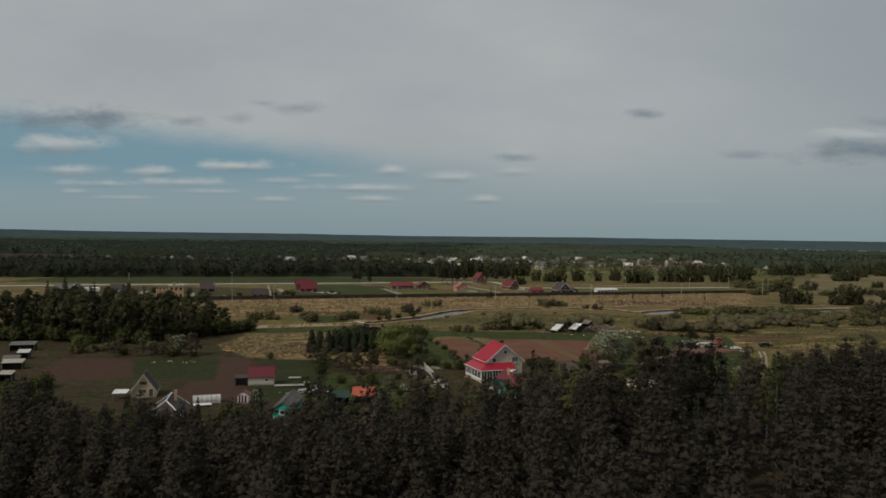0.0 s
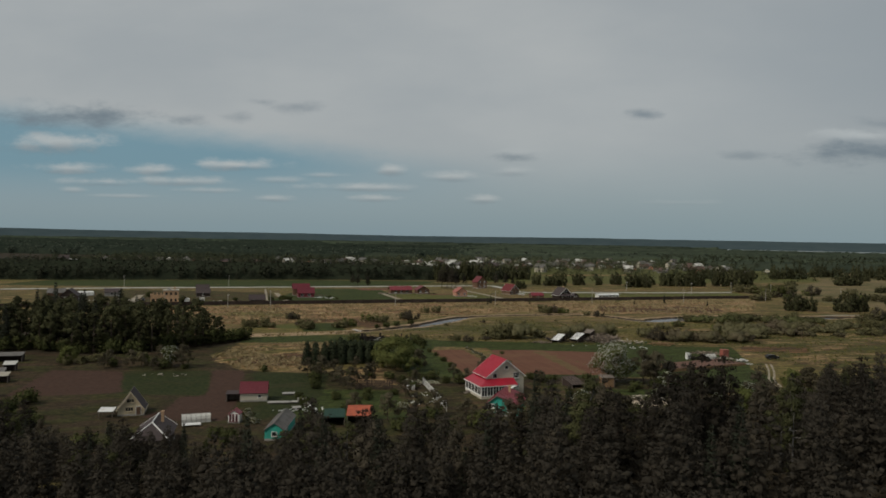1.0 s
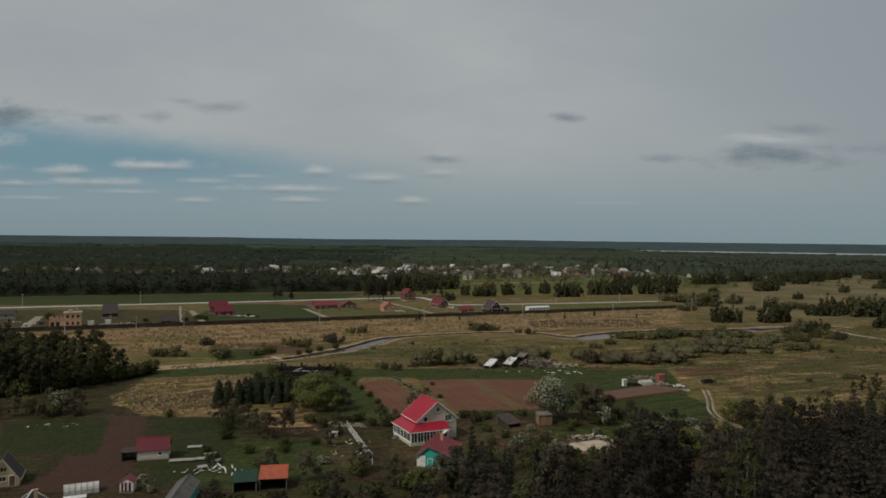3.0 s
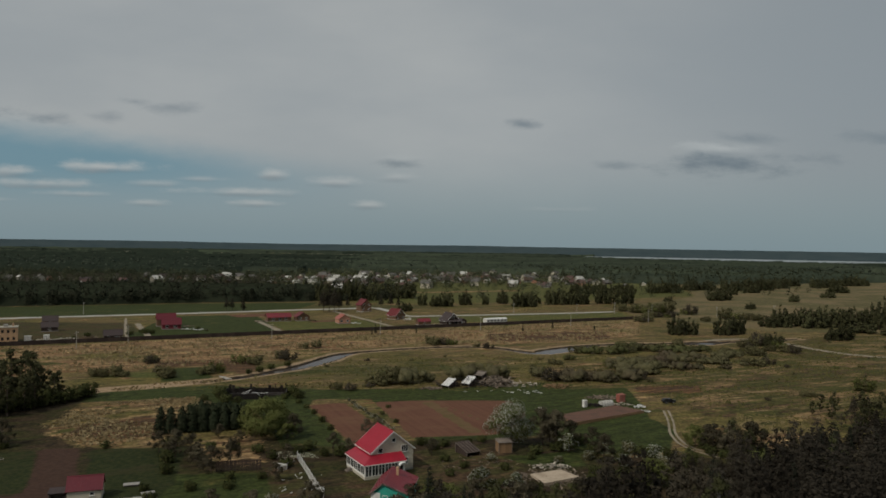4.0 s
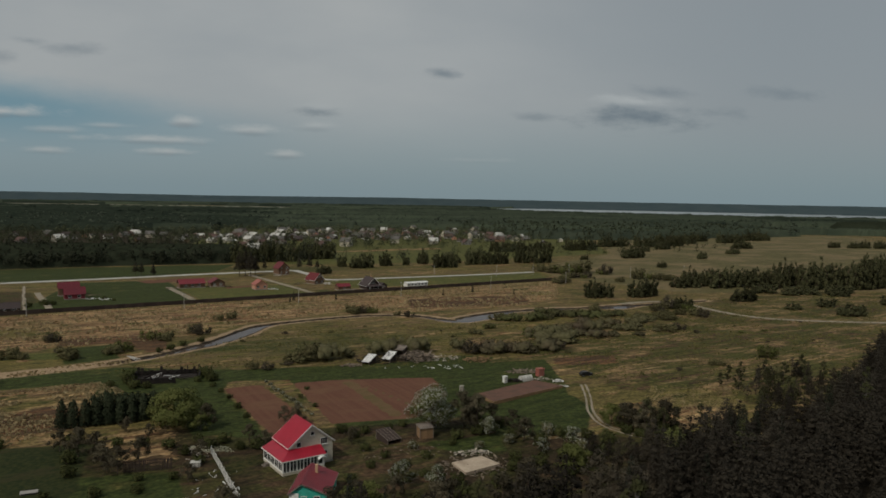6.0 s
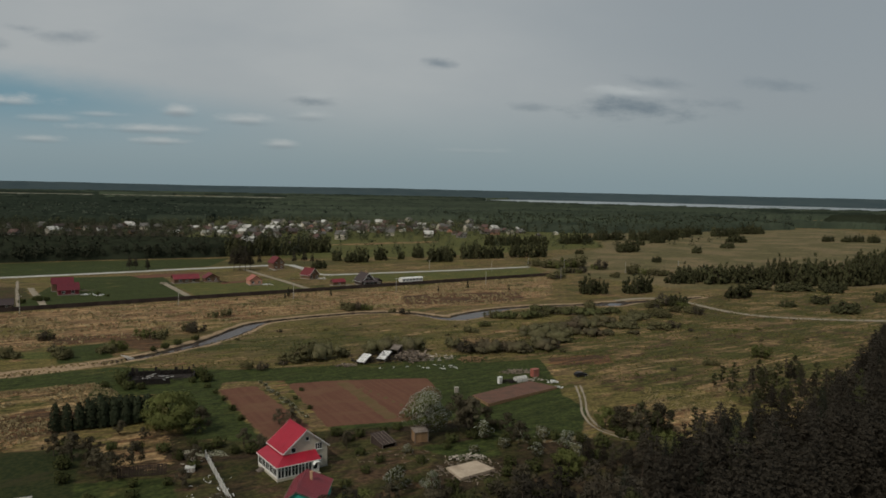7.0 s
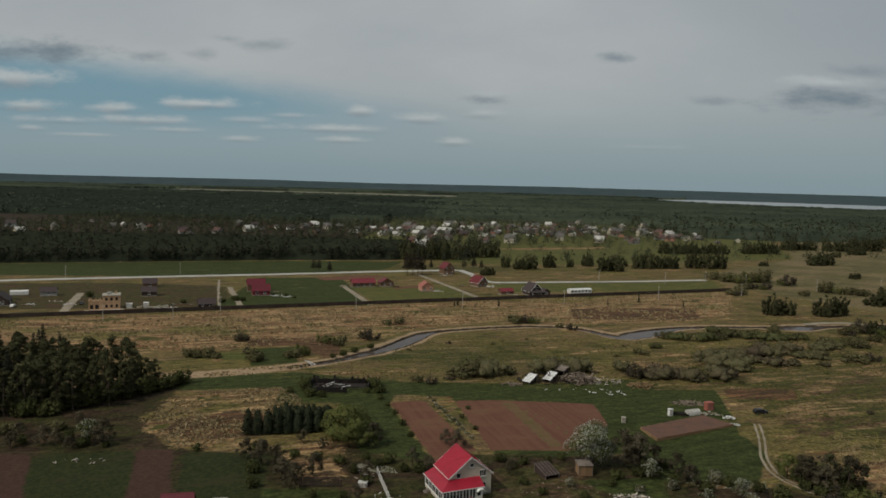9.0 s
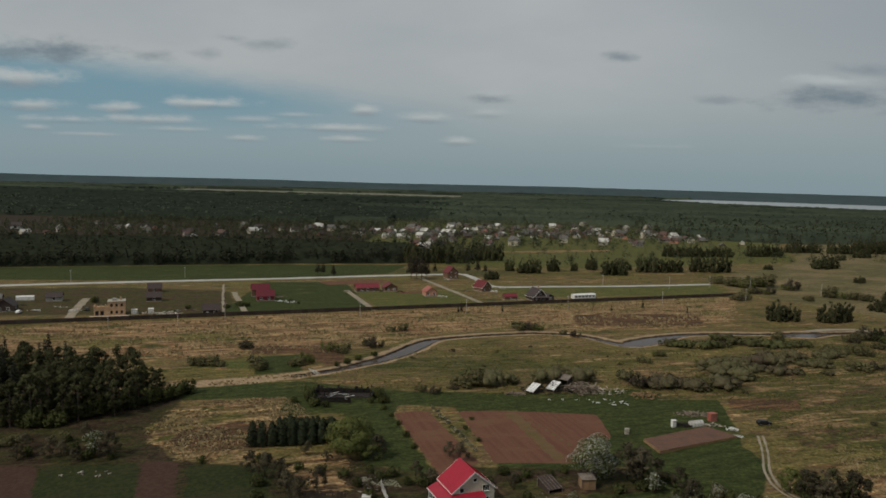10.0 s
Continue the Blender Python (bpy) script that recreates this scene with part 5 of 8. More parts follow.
def roof_pair(parent, w, d, eave, ridge, over, mat, seams=0.0, peak=0.0, verge="", thick=0.1):
    """Two slopes with the ridge along y at x = peak, a ridge cap, raised seams, verge boards."""
    for side, name in ((-1, "roof_slope"), (1, "roof_slope")):
        ex = side * w / 2
        run = abs(ex - peak)
        k = (ridge - eave) / run
        out = ex + side * over
        ez = eave - over * k
        bm = bmesh.new()
        lift = 0.12
        slab4(bm, (peak, -d / 2 - over, ridge + lift), (out, -d / 2 - over, ez + lift), (out, d / 2 + over, ez + lift), (peak, d / 2 + over, ridge + lift), thick)
        r = part(name, bm, M[mat], parent)
        if seams:
            n = int((d + 2 * over - 0.1) / seams)
            sb = bmesh.new()
            slab4(sb, (peak, -0.035, ridge + lift + 0.045), (out, -0.035, ez + lift + 0.045), (out, 0.035, ez + lift + 0.045), (peak, 0.035, ridge + lift + 0.045), 0.044)
            repeat(part("seam", sb, M[mat], r), [(0, -d / 2 - over + 0.05 + (d + 2 * over - 0.1) * i / n, 0) for i in range(n + 1)])
        if verge:
            bm = bmesh.new()
            for y in (-d / 2 - over - 0.06, d / 2 + over + 0.003):
                slab4(bm, (peak, y, ridge + lift + 0.03), (out, y, ez + lift + 0.03), (out, y + 0.057, ez + lift + 0.03), (peak, y + 0.057, ridge + lift + 0.03), 0.26)
            box(bm, *sorted((out + side * 0.003, out + side * 0.09)), -d / 2 - over, d / 2 + over, ez - 0.02, ez + 0.11)
            part("verge_board", bm, M[verge], r, "pale verge board")
    bm = bmesh.new()
    prism(bm, [(peak - 0.16, ridge + 0.09), (peak, ridge + 0.2), (peak + 0.16, ridge + 0.09)], -d / 2 - over, d / 2 + over)
    return part("ridge_cap", bm, M[mat], parent)


def body(parent, w, d, eave, ridge, mat, peak=0.0, base="grey_wall", base_h=0.35):
    part("foundation", boxes((-w / 2 - 0.06, w / 2 + 0.06, -d / 2 - 0.06, d / 2 + 0.06, -0.6, base_h)), M[base], parent)
    bm = bmesh.new()
    prism(bm, [(-w / 2, base_h), (w / 2, base_h), (w / 2, eave), (peak, ridge), (-w / 2, eave)], -d / 2, d / 2)
    return part("wall", bm, M[mat], parent)


def chimney(parent, x, y, z0, z1, s=0.5, mat="brick"):
    return part("chimney", boxes((x - s / 2, x + s / 2, y - s / 2, y + s / 2, z0, z1), (x - s / 2 - 0.06, x + s / 2 + 0.06, y - s / 2 - 0.06, y + s / 2 + 0.06, z1 + 0.003, z1 + 0.12)), M[mat], parent)


def gable_house(name, x, y, turn, w, d, eave, ridge, wall, roof, label, category="house", group="", over=0.35, seams=0.0, peak=0.0, verge="", opens=(), stack=None):
    h = thing(name, x, y, turn, label, category, group)
    body(h, w, d, eave, ridge, wall, peak)
    roof_pair(h, w, d, eave, ridge, over, roof, seams, peak, verge)
    for o in opens:
        if o[0] == "door":
            door(h, o[1], w, d, o[2], o[3], o[4], *(o[5:] or ("log",)), z=0.1)
        else:
            window(h, o[1], w, d, *o[2:])
    if stack:
        chimney(h, *stack)
    return h


def red_roof_house():
    """The cream two-storey house with the glazed veranda round two sides."""
    W, D, E, R = 10.4, 8.3, 5.0, 9.1
    h = thing("house", 2.56, 179.2, 24, "cream two-storey house with a bright red metal roof and glazed veranda", "house")
    body(h, W, D, E, R, "cream")
    roof_pair(h, W, D, E, R, 0.42, "red_tin", 0.55, 0, "white")
    for u, z, ww, hh, p in ((3.0, 4.35, 1.55, 1.35, 3), (3.15, 1.5, 1.35, 1.3, 2), (0.25, 6.75, 0.8, 0.75, 1), (-3.0, 4.6, 1.0, 1.0, 1)):
        window(h, "front", W, D, u, z, ww, hh, "white", p)
    for u, z in ((-2.2, 1.4), (2.2, 1.4)):
        window(h, "right", W, D, u, z, 1.4, 1.3)
        window(h, "back", W, D, u, z, 1.4, 1.3)
    # veranda
    x0, x1, y0, y1 = -7.8, 1.9, -6.75, 4.0
    part("veranda_base", boxes((x0, x1, y0, -D / 2 - 0.07, -0.6, 0.45), (x0, -W / 2 - 0.07, -D / 2 - 0.067, y1, -0.6, 0.45)), M["cream"], h)
    bm = bmesh.new()
    e, t = 3.1, 4.4
    slab4(bm, (x0 - 0.35, y0 - 0.35, e), (x1 + 0.35, y0 - 0.35, e), (x1 + 0.35, -D / 2 - 0.005, t), (-W / 2, -D / 2 - 0.005, t), 0.12)
    slab4(bm, (x0 - 0.353, y0 - 0.35, e), (-W / 2 - 0.005, -D / 2, t), (-W / 2 - 0.005, y1 + 0.3, t), (x0 - 0.353, y1 + 0.3, e), 0.12)
    part("veranda_roof", bm, M["red_tin"], h)
    part("eaves_board", boxes((x0 - 0.4, x1 + 0.4, y0 - 0.42, y0 - 0.36, e - 0.22, e - 0.01), (x0 - 0.42, x0 - 0.36, y0 - 0.35, y1 + 0.3, e - 0.22, e - 0.01)), M["white"], h, "white eaves board")
    n = 6
    for k in range(n + 1):
        c = x0 + 0.1 + (x1 - x0 - 0.2) * k / n
        part("post", boxes((c - 0.14, c + 0.14, y0 - 0.01, y0 + 0.2, 0.453, e)), M["white"], h)
    for k in range(n):
        a, b = x0 + 0.1 + (x1 - x0 - 0.2) * k / n + 0.145, x0 + 0.1 + (x1 - x0 - 0.2) * (k + 1) / n - 0.145
        if k == n - 1:
            dd = part("door", boxes((a, b, y0 + 0.02, y0 + 0.1, 0.2, 2.3)), M["white"], h, "white veranda door")
            part("pane", boxes((a + 0.2, b - 0.2, y0 + 0.0, y0 + 0.019, 1.0, 2.1)), M["pane"], dd)
            continue
        f = part("window", boxes((a, b, y0 + 0.03, y0 + 0.12, 0.453, 0.60), (a, b, y0 + 0.03, y0 + 0.12, 2.85, e - 0.05), ((a + b) / 2 - 0.09, (a + b) / 2 + 0.09, y0 + 0.03, y0 + 0.12, 0.603, 2.847),
                                 (a, b, y0 + 0.035, y0 + 0.115, 2.1, 2.17)), M["white"], h)
        part("pane", boxes((a, b, y0 + 0.06, y0 + 0.09, 0.603, 2.847)), M["pane"], f)
    m = 5
    for k in range(m + 1):
        c = y0 + 0.35 + (y1 - y0 - 0.45) * k / m
        part("post", boxes((x0 - 0.01, x0 + 0.2, c - 0.13, c + 0.13, 0.453, e)), M["white"], h)
    for k in range(m):
        a, b = y0 + 0.35 + (y1 - y0 - 0.45) * k / m + 0.135, y0 + 0.35 + (y1 - y0 - 0.45) * (k + 1) / m - 0.135
        f = part("window", boxes((x0 + 0.03, x0 + 0.12, a, b, 0.453, 0.9), (x0 + 0.03, x0 + 0.12, a, b, 2.75, e - 0.05), (x0 + 0.03, x0 + 0.12, (a + b) / 2 - 0.05, (a + b) / 2 + 0.05, 0.903, 2.747)), M["white"], h)
        part("pane", boxes((x0 + 0.06, x0 + 0.09, a, b, 0.903, 2.747)), M["pane"], f)
    bm = bmesh.new()
    arc = [(0.95 * math.cos(math.pi * k / 8), 2.3 + 0.65 * math.sin(math.pi * k / 8)) for k in range(9)]
    inner = [(0.85 * math.cos(math.pi * k / 8), 2.3 + 0.55 * math.sin(math.pi * k / 8)) for k in range(9)]
    prism(bm, [(1.05 + a, b) for a, b in arc] + [(1.05 + a, b) for a, b in inner[::-1]], y0 - 1.3, y0 - 0.45)
    part("door_canopy", bm, M["white"], h, "white arched canopy over the door")
    part("steps", boxes((0.3, 1.9, y0 - 1.3, y0 - 0.004, -0.5, -0.1), (0.3, 1.9, y0 - 0.9, y0 - 0.005, -0.097, 0.2)), M["concrete"], h)
    part("side_steps", boxes((x0 - 1.4, x0 - 0.004, 0.4, 1.8, -0.5, 0.1), (x0 - 0.8, x0 - 0.005, 0.4, 1.8, 0.103, 0.45)), M["wood"], h)
    return h


red_roof_house()


def turquoise_house():
    w, d, eave, ridge, peak = 7.4, 10.7, 2.7, 4.6, -1.4
    h = thing("house", 4.45, 158.9, -11.8, "low turquoise house with white side and dark red metal roof", "house")
    body(h, w, d, eave, ridge, "turquoise", peak)
    roof_pair(h, w, d, eave, ridge, 0.35, "maroon_tin", 0.9, peak, "wood")
    part("side_wall", boxes((-w / 2 - 0.06, -w / 2 - 0.004, -d / 2, d / 2, 0.3, eave - 0.1)), M["white"], h, "white-painted boards")
    part("front_wall", boxes((-w / 2, peak - 0.5, -d / 2 - 0.05, -d / 2 - 0.004, 0.3, eave)), M["white"], h, "white-painted boards")
    door(h, "front", w, d, -0.9, 0.9, 2.0, "turquoise", 0.1)
    window(h, "front", w, d, 1.6, 1.1, 1.0, 1.1, "white")
    window(h, "left", w, d, -2.5, 1.1, 1.0, 1.0)
    door(h, "left", w, d, 2.0, 0.9, 2.0, "turquoise", 0.1)
    chimney(h, 0.2, 2.0, 4.0, 5.6)
    return h


turquoise_house()
gable_house("house", -79.6, 144.6, 20, 5.4, 5.4, 1.6, 5.3, "yellow_wall", "dark_roof", "small pale yellow chalet with a steep dark roof", over=0.3, verge="yellow_wall",
            opens=(("window", "front", -0.1, 3.0, 1.4, 0.7, "yellow_wall", 3), ("window", "front", -0.3, 1.1, 1.5, 0.8, "yellow_wall", 3), ("door", "front", 1.6, 0.95, 1.9, "log")))


def canopy_porch(name, x, y, turn, w, d, h0, h1, roof, label, posts="wood", category="shed", walls="", closed=False, batten=""):
    """A single-slope roof on posts, low at the front, perhaps boarded below."""
    t = thing(name, x, y, turn, label, category)
    bm = bmesh.new()
    slab4(bm, (-w / 2 - 0.2, -d / 2 - 0.25, h0), (w / 2 + 0.2, -d / 2 - 0.25, h0), (w / 2 + 0.2, d / 2 + 0.2, h1), (-w / 2 - 0.2, d / 2 + 0.2, h1), 0.07)
    n = int(w / 0.9)
    r = part("roof", bm, M[roof], t)
    sb = bmesh.new()
    slab4(sb, (-0.04, -d / 2 - 0.25, h0 + 0.05), (0.04, -d / 2 - 0.25, h0 + 0.05), (0.04, d / 2 + 0.2, h1 + 0.05), (-0.04, d / 2 + 0.2, h1 + 0.05), 0.049)
    repeat(part("batten", sb, M[batten or roof], r), [(-w / 2 + w * i / n, 0, 0) for i in range(n + 1)])
    for a in (-1, 1):
        for b in (-1, 1):
            hh = h0 if b < 0 else h1
            part("post", boxes((a * w / 2 - 0.07, a * w / 2 + 0.07, b * d / 2 - 0.07, b * d / 2 + 0.07, -0.4, hh - 0.1 + (0.0 if b < 0 else -0.05))), M[posts], t)
    if closed:
        n = max(3, int(w / 0.5))
        for i in range(n):
            part("board", boxes((-w / 2 + w * i / n + 0.01, -w / 2 + w * (i + 1) / n - 0.01, -d / 2 + 0.01, -d / 2 + 0.06, -0.3, h0 - 0.15)), M[walls], t)
    if walls:
        part("wall", boxes((-w / 2, w / 2, d / 2 - 0.14, d / 2 - 0.08, -0.3, h1 - 0.25)), M[walls], t)
        for a in (-1, 1):
            bm = bmesh.new()
            yy0, yy1, xx = -d / 2 + 0.08, d / 2 - 0.15, a * (w / 2 - 0.11)
            vs = [(xx, yy0, -0.3), (xx, yy1, -0.3), (xx, yy1, h1 - 0.3), (xx, yy0, h0 - 0.12)]
            f = [bm.verts.new(p) for p in vs]
            g = [bm.verts.new((p[0] - a * 0.05, p[1], p[2])) for p in vs]
            bm.faces.new(f), bm.faces.new(g[::-1])
            for i in range(4):
                bm.faces.new((f[i], g[i], g[(i + 1) % 4], f[(i + 1) % 4]))
            part("wall", bm, M[walls], t)
    return t


canopy_porch("porch_canopy", -83.2, 140.4, 13, 2.8, 2.2, 1.5, 1.9, "white_sheet", "white sheet canopy beside the chalet")
gable_house("hut", -57.4, 161.8, 104, 4.6, 6.2, 2.2, 4.3, "cream", "cherry_tin", "cream garden hut with a cherry-red ribbed metal roof", over=0.3, seams=0.5, category="hut",
            opens=(("window", "left", 1.4, 1.0, 0.7, 0.6, "white", 1),))
canopy_porch("lean_to", -61.9, 160.0, 14, 3.2, 2.6, 1.9, 2.2, "dark_roof", "open wooden lean-to beside the hut", walls="wood")
gable_house("shed", -54.4, 140.3, 4, 2.4, 2.2, 1.9, 2.7, "white", "maroon_tin", "tiny striped white and dark red garden shed", "shed", over=0.15,
            opens=(("window", "front", -0.75, 0.4, 0.2, 1.4, "maroon_tin", 1), ("window", "front", -0.1, 0.4, 0.2, 1.4, "maroon_tin", 1), ("window", "front", 0.6, 0.4, 0.2, 1.4, "maroon_tin", 1)))


def greenhouse(x, y, turn, length, width, height, label):
    t = thing("greenhouse", x, y, turn, label, "greenhouse")
    prof = [(width / 2 * math.cos(math.pi * k / 8), height * math.sin(math.pi * k / 8) ** 0.8) for k in range(9)]
    bm = bmesh.new()
    prism(bm, [(a, b - 0.05) for a, b in prof], -length / 2, length / 2)
    bmesh.ops.rotate(bm, matrix=Matrix.Rotation(radians(90), 3, "Z"), verts=bm.verts)
    part("film_cover", bm, M["film"], t)
    n = int(length / 1.0)
    for i in range(n + 1):
        c = -length / 2 + length * i / n
        bm = bmesh.new()
        tube(bm, [(c, a * 1.02, b + 0.0) for a, b in prof], [0.04] * 9, 4)
        part("hoop", bm, M["wood"], t)
    part("rail", boxes((-length / 2, length / 2, -0.04, 0.04, height + 0.0, height + 0.07)), M["wood"], t)
    return t


greenhouse(-62.8, 139.6, 24, 6.0, 2.6, 1.7, "long low greenhouse of cloudy film")
canopy_porch("cold_frame", -62.0, 135.4, 22, 3.4, 0.9, 0.45, 0.6, "white_sheet", "low white-covered cold frame", category="cold frame")


for x, y, turn, w2, d2, h2, what in ((-50.6, 168.2, 12, 2.8, 0.8, 0.4, "low pale-covered bed beside the hut"), (-50.2, 158.4, 12, 5.0, 0.9, 0.4, "long low pale-covered garden bed"), (-46.6, 159.4, 4, 1.6, 0.8, 0.4, "short covered garden bed"),
                                     (-45.2, 161.6, 24, 2.2, 1.1, 0.7, "pale stack of boards under a sheet"), (-44.6, 153.8, 30, 1.6, 0.9, 0.4, "pale cold frame on the grass"), (-43.0, 157.8, -12, 1.5, 1.0, 0.6, "pale cold frame on the grass")):
    canopy_porch("cold_frame", x, y, turn, w2, d2, h2, h2 + 0.15, "grey_wall", what, category="cold frame", walls="wood", closed=True)


def hip_house():
    """A low house whose ridge ends in a hip towards the wood."""
    w, d0, d1, eave, ridge, r0 = 6.4, -6.2, 4.2, 2.5, 4.9, -3.0
    h = thing("house", -63.5, 121.9, 16, "grey-roofed wooden house with pale ridge boards and a hipped end", "house")
    part("foundation", boxes((-w / 2 + 0.1, w / 2 - 0.1, d0 + 0.3, d1 - 0.1, -0.6, 0.35)), M["grey_wall"], h)
    part("wall", boxes((-w / 2 + 0.2, w / 2 - 0.2, d0 + 0.4, d1 - 0.2, 0.353, eave)), M["dark_wood"], h)
    part("gable", prism(bmesh.new(), [(-w / 2 + 0.3, eave + 0.003), (w / 2 - 0.3, eave + 0.003), (0, ridge - 0.2)], d1 - 0.6, d1 - 0.2), M["dark_wood"], h)
    o = 0.35
    L, R = -w / 2 - o, w / 2 + o
    for x in (L, R):
        bm = bmesh.new()
        slab4(bm, (0, r0, ridge), (x, d0 - o, eave - 0.1), (x, d1 + o, eave - 0.1), (0, d1 + o, ridge), 0.1)
        part("roof_slope", bm, M["dark_roof"], h)
        bm = bmesh.new()
        tube(bm, [(0, r0, ridge + 0.05), (x, d0 - o, eave - 0.05)], [0.14, 0.14], 5)
        part("hip_cap", bm, M["white_sheet"], h, "pale hip board")
        bm = bmesh.new()
        slab4(bm, (0, d1 + o + 0.003, ridge + 0.1), (x, d1 + o + 0.003, eave), (x, d1 + o + 0.09, eave), (0, d1 + o + 0.09, ridge + 0.1), 0.32)
        part("verge_board", bm, M["white"], h, "white verge board")
    bm = bmesh.new()
    t = [(0, r0 - 0.01, ridge), (L, d0 - o - 0.01, eave - 0.1), (R, d0 - o - 0.01, eave - 0.1)]
    top, low = [bm.verts.new(p) for p in t], [bm.verts.new((p[0], p[1], p[2] - 0.1)) for p in t]
    bm.faces.new(top), bm.faces.new(low[::-1])
    for i in range(3):
        bm.faces.new((top[i], low[i], low[(i + 1) % 3], top[(i + 1) % 3]))
    part("hip_slope", bm, M["dark_roof"], h)
    bm = bmesh.new()
    tube(bm, [(0, r0, ridge + 0.06), (0, d1 + o, ridge + 0.06)], [0.14, 0.14], 5)
    part("ridge_cap", bm, M["white_sheet"], h, "pale ridge board")
    chimney(h, 1.2, 1.0, 4.0, 6.0)
    return h


hip_house()
gable_house("shed", -42.3, 133.2, 5, 3.8, 12.0, 2.1, 3.4, "turquoise", "grey_slate", "long shed with a grey slate roof and turquoise end", "shed", over=0.25, seams=1.1,
            opens=(("window", "front", 0.0, 0.9, 0.9, 0.8, "white", 1), ("door", "right", -3.0, 0.9, 1.8, "wood")))
canopy_porch("shed", -27.8, 143.4, 8, 5.0, 5.2, 2.2, 3.2, "orange_tin", "shed under a rusty orange metal roof", walls="wood")
canopy_porch("shed", -33.0, 142.0, 12, 4.2, 5.0, 2.0, 2.6, "green_tin", "low shed under a dark green metal roof", walls="dark_wood")
canopy_porch("hut", 32.3, 190.4, 8, 3.4, 3.0, 2.6, 2.9, "wood", "small tan wooden hut under the blossoming tree", walls="plank", category="hut", closed=True)
canopy_porch("shed", 23.0, 188.6, 28, 3.8, 5.0, 1.0, 2.4, "dark_wood", "leaning grey plank shed with a boarded roof", walls="dark_wood", batten="wood")
canopy_porch("shed", 25.6, 266.8, -40, 3.0, 4.2, 1.0, 3.0, "white_sheet", "ruined dark shed with a tilted white roof sheet", walls="dark_wood", batten="grey_slate")
canopy_porch("shed", 33.0, 269.6, -40, 3.2, 4.2, 1.2, 3.2, "white_sheet", "ruined dark shed with a tilted white roof sheet", walls="dark_wood", batten="grey_slate")
canopy_porch("shed", 38.2, 277.0, -38, 3.4, 3.0, 2.6, 3.8, "wood", "collapsed grey plank shed", walls="dark_wood")

for x, y, tt, w2, dd, rf in ((-146, 199, 20, 7.0, 3.0, "grey_slate"), (-137, 186, 20, 3.0, 2.0, "film"), (-130, 171, 20, 5.0, 2.2, "concrete"), (-121, 155.5, 10, 3.0, 1.6, "concrete"), (-134, 176, 24, 4.0, 3.0, "grey_slate")):
    canopy_porch("shed", x, y, tt, w2, dd, 1.9, 2.6, rf, "low garden shed with a pale sheet roof", walls="dark_wood")

# ---- the plots along the road ----
def villa():
    """Unfinished two-storey house of pale brick with a flat lower wing."""
    h = thing("house", -182.6, 381.5, 24, "unfinished two-storey pale brick house with dark openings", "house")
    part("wall", boxes((-0.5, 7.6, -4, 4, -0.4, 7.0)), M["brick"], h)
    part("wing", boxes((-7.0, -0.504, -4, 3.5, -0.4, 4.0)), M["brick"], h)
    part("parapet", boxes((-7.1, -0.51, -4.1, -3.8, 4.003, 4.9), (-7.1, -6.8, -3.797, 3.6, 4.003, 4.9)), M["brick"], h)
    part("cornice", boxes((-0.7, 7.8, -4.2, 4.2, 7.003, 7.35)), M["concrete"], h)
    part("roof_hatch", boxes((1.6, 3.4, -1.5, 1.5, 7.353, 8.4)), M["grey_wall"], h)
    part("chimney", boxes((5.2, 5.9, 0.2, 0.9, 7.353, 8.9)), M["brick"], h)
    # solid black panels on the wall paint the shade inside the openings
    for x, z in ((1.2, 4.6), (3.6, 4.6), (6.0, 4.6), (1.2, 1.0), (3.6, 1.0), (6.0, 1.0)):
        part("window", boxes((x - 0.55, x + 0.55, -4.03, -3.9, z, z + 1.5)), M["black"], h, "black panel for the shade inside an unglazed opening")
    for x in (-5.6, -3.2):
        part("window", boxes((x - 0.8, x + 0.8, -4.03, -3.9, 0.4, 2.6)), M["black"], h, "black panel for the shade inside an unglazed opening")
    part("forecourt", boxes((-9.0, 9.6, -7.0, -4.05, -0.3, 0.14)), M["sandy_slab"], h, "pale sandy forecourt")
    for x in (-5.8, -3.6, -1.6):
        part("merlon", boxes((x - 0.3, x + 0.3, -4.1, -3.8, 4.903, 5.9)), M["brick"], h)
    return h


villa()
P = "houses along the road"
WIN2 = (("window", "front", -2.0, 1.1, 1.3, 1.3), ("window", "front", 2.0, 1.1, 1.3, 1.3), ("window", "right", 0.0, 1.1, 1.3, 1.3))
timber_home = gable_house("house", 45.4, 473.0, 22, 9.0, 10.5, 3.0, 7.6, "dark_wood", "dark_roof", "dark timber house with white verge boards and a front gable", group=P, over=0.7, verge="white",
            opens=(("window", "front", 0.0, 4.2, 1.6, 1.3), ("window", "front", -2.2, 1.0, 1.4, 1.4), ("window", "front", 2.2, 1.0, 1.4, 1.4), ("door", "right", 2.0, 1.0, 2.1, "log")), stack=(1.5, 1, 6, 8.6, 0.7))
part("terrace", boxes((-5.4, 5.6, -9.2, -5.32, -0.3, 0.45), bevel=0.05), M["concrete"], timber_home, "pale terrace in front of the gable")
for c in (-4.6, -1.6, 1.6, 4.6):
    part("terrace_post", boxes((c - 0.1, c + 0.1, -9.0, -8.8, 0.453, 2.7)), M["white"], timber_home)
part("terrace_roof", slab4(bmesh.new(), (-5.4, -9.4, 2.75), (5.4, -9.4, 2.75), (5.4, -5.3, 3.5), (-5.4, -5.3, 3.5), 0.1), M["dark_roof"], timber_home)
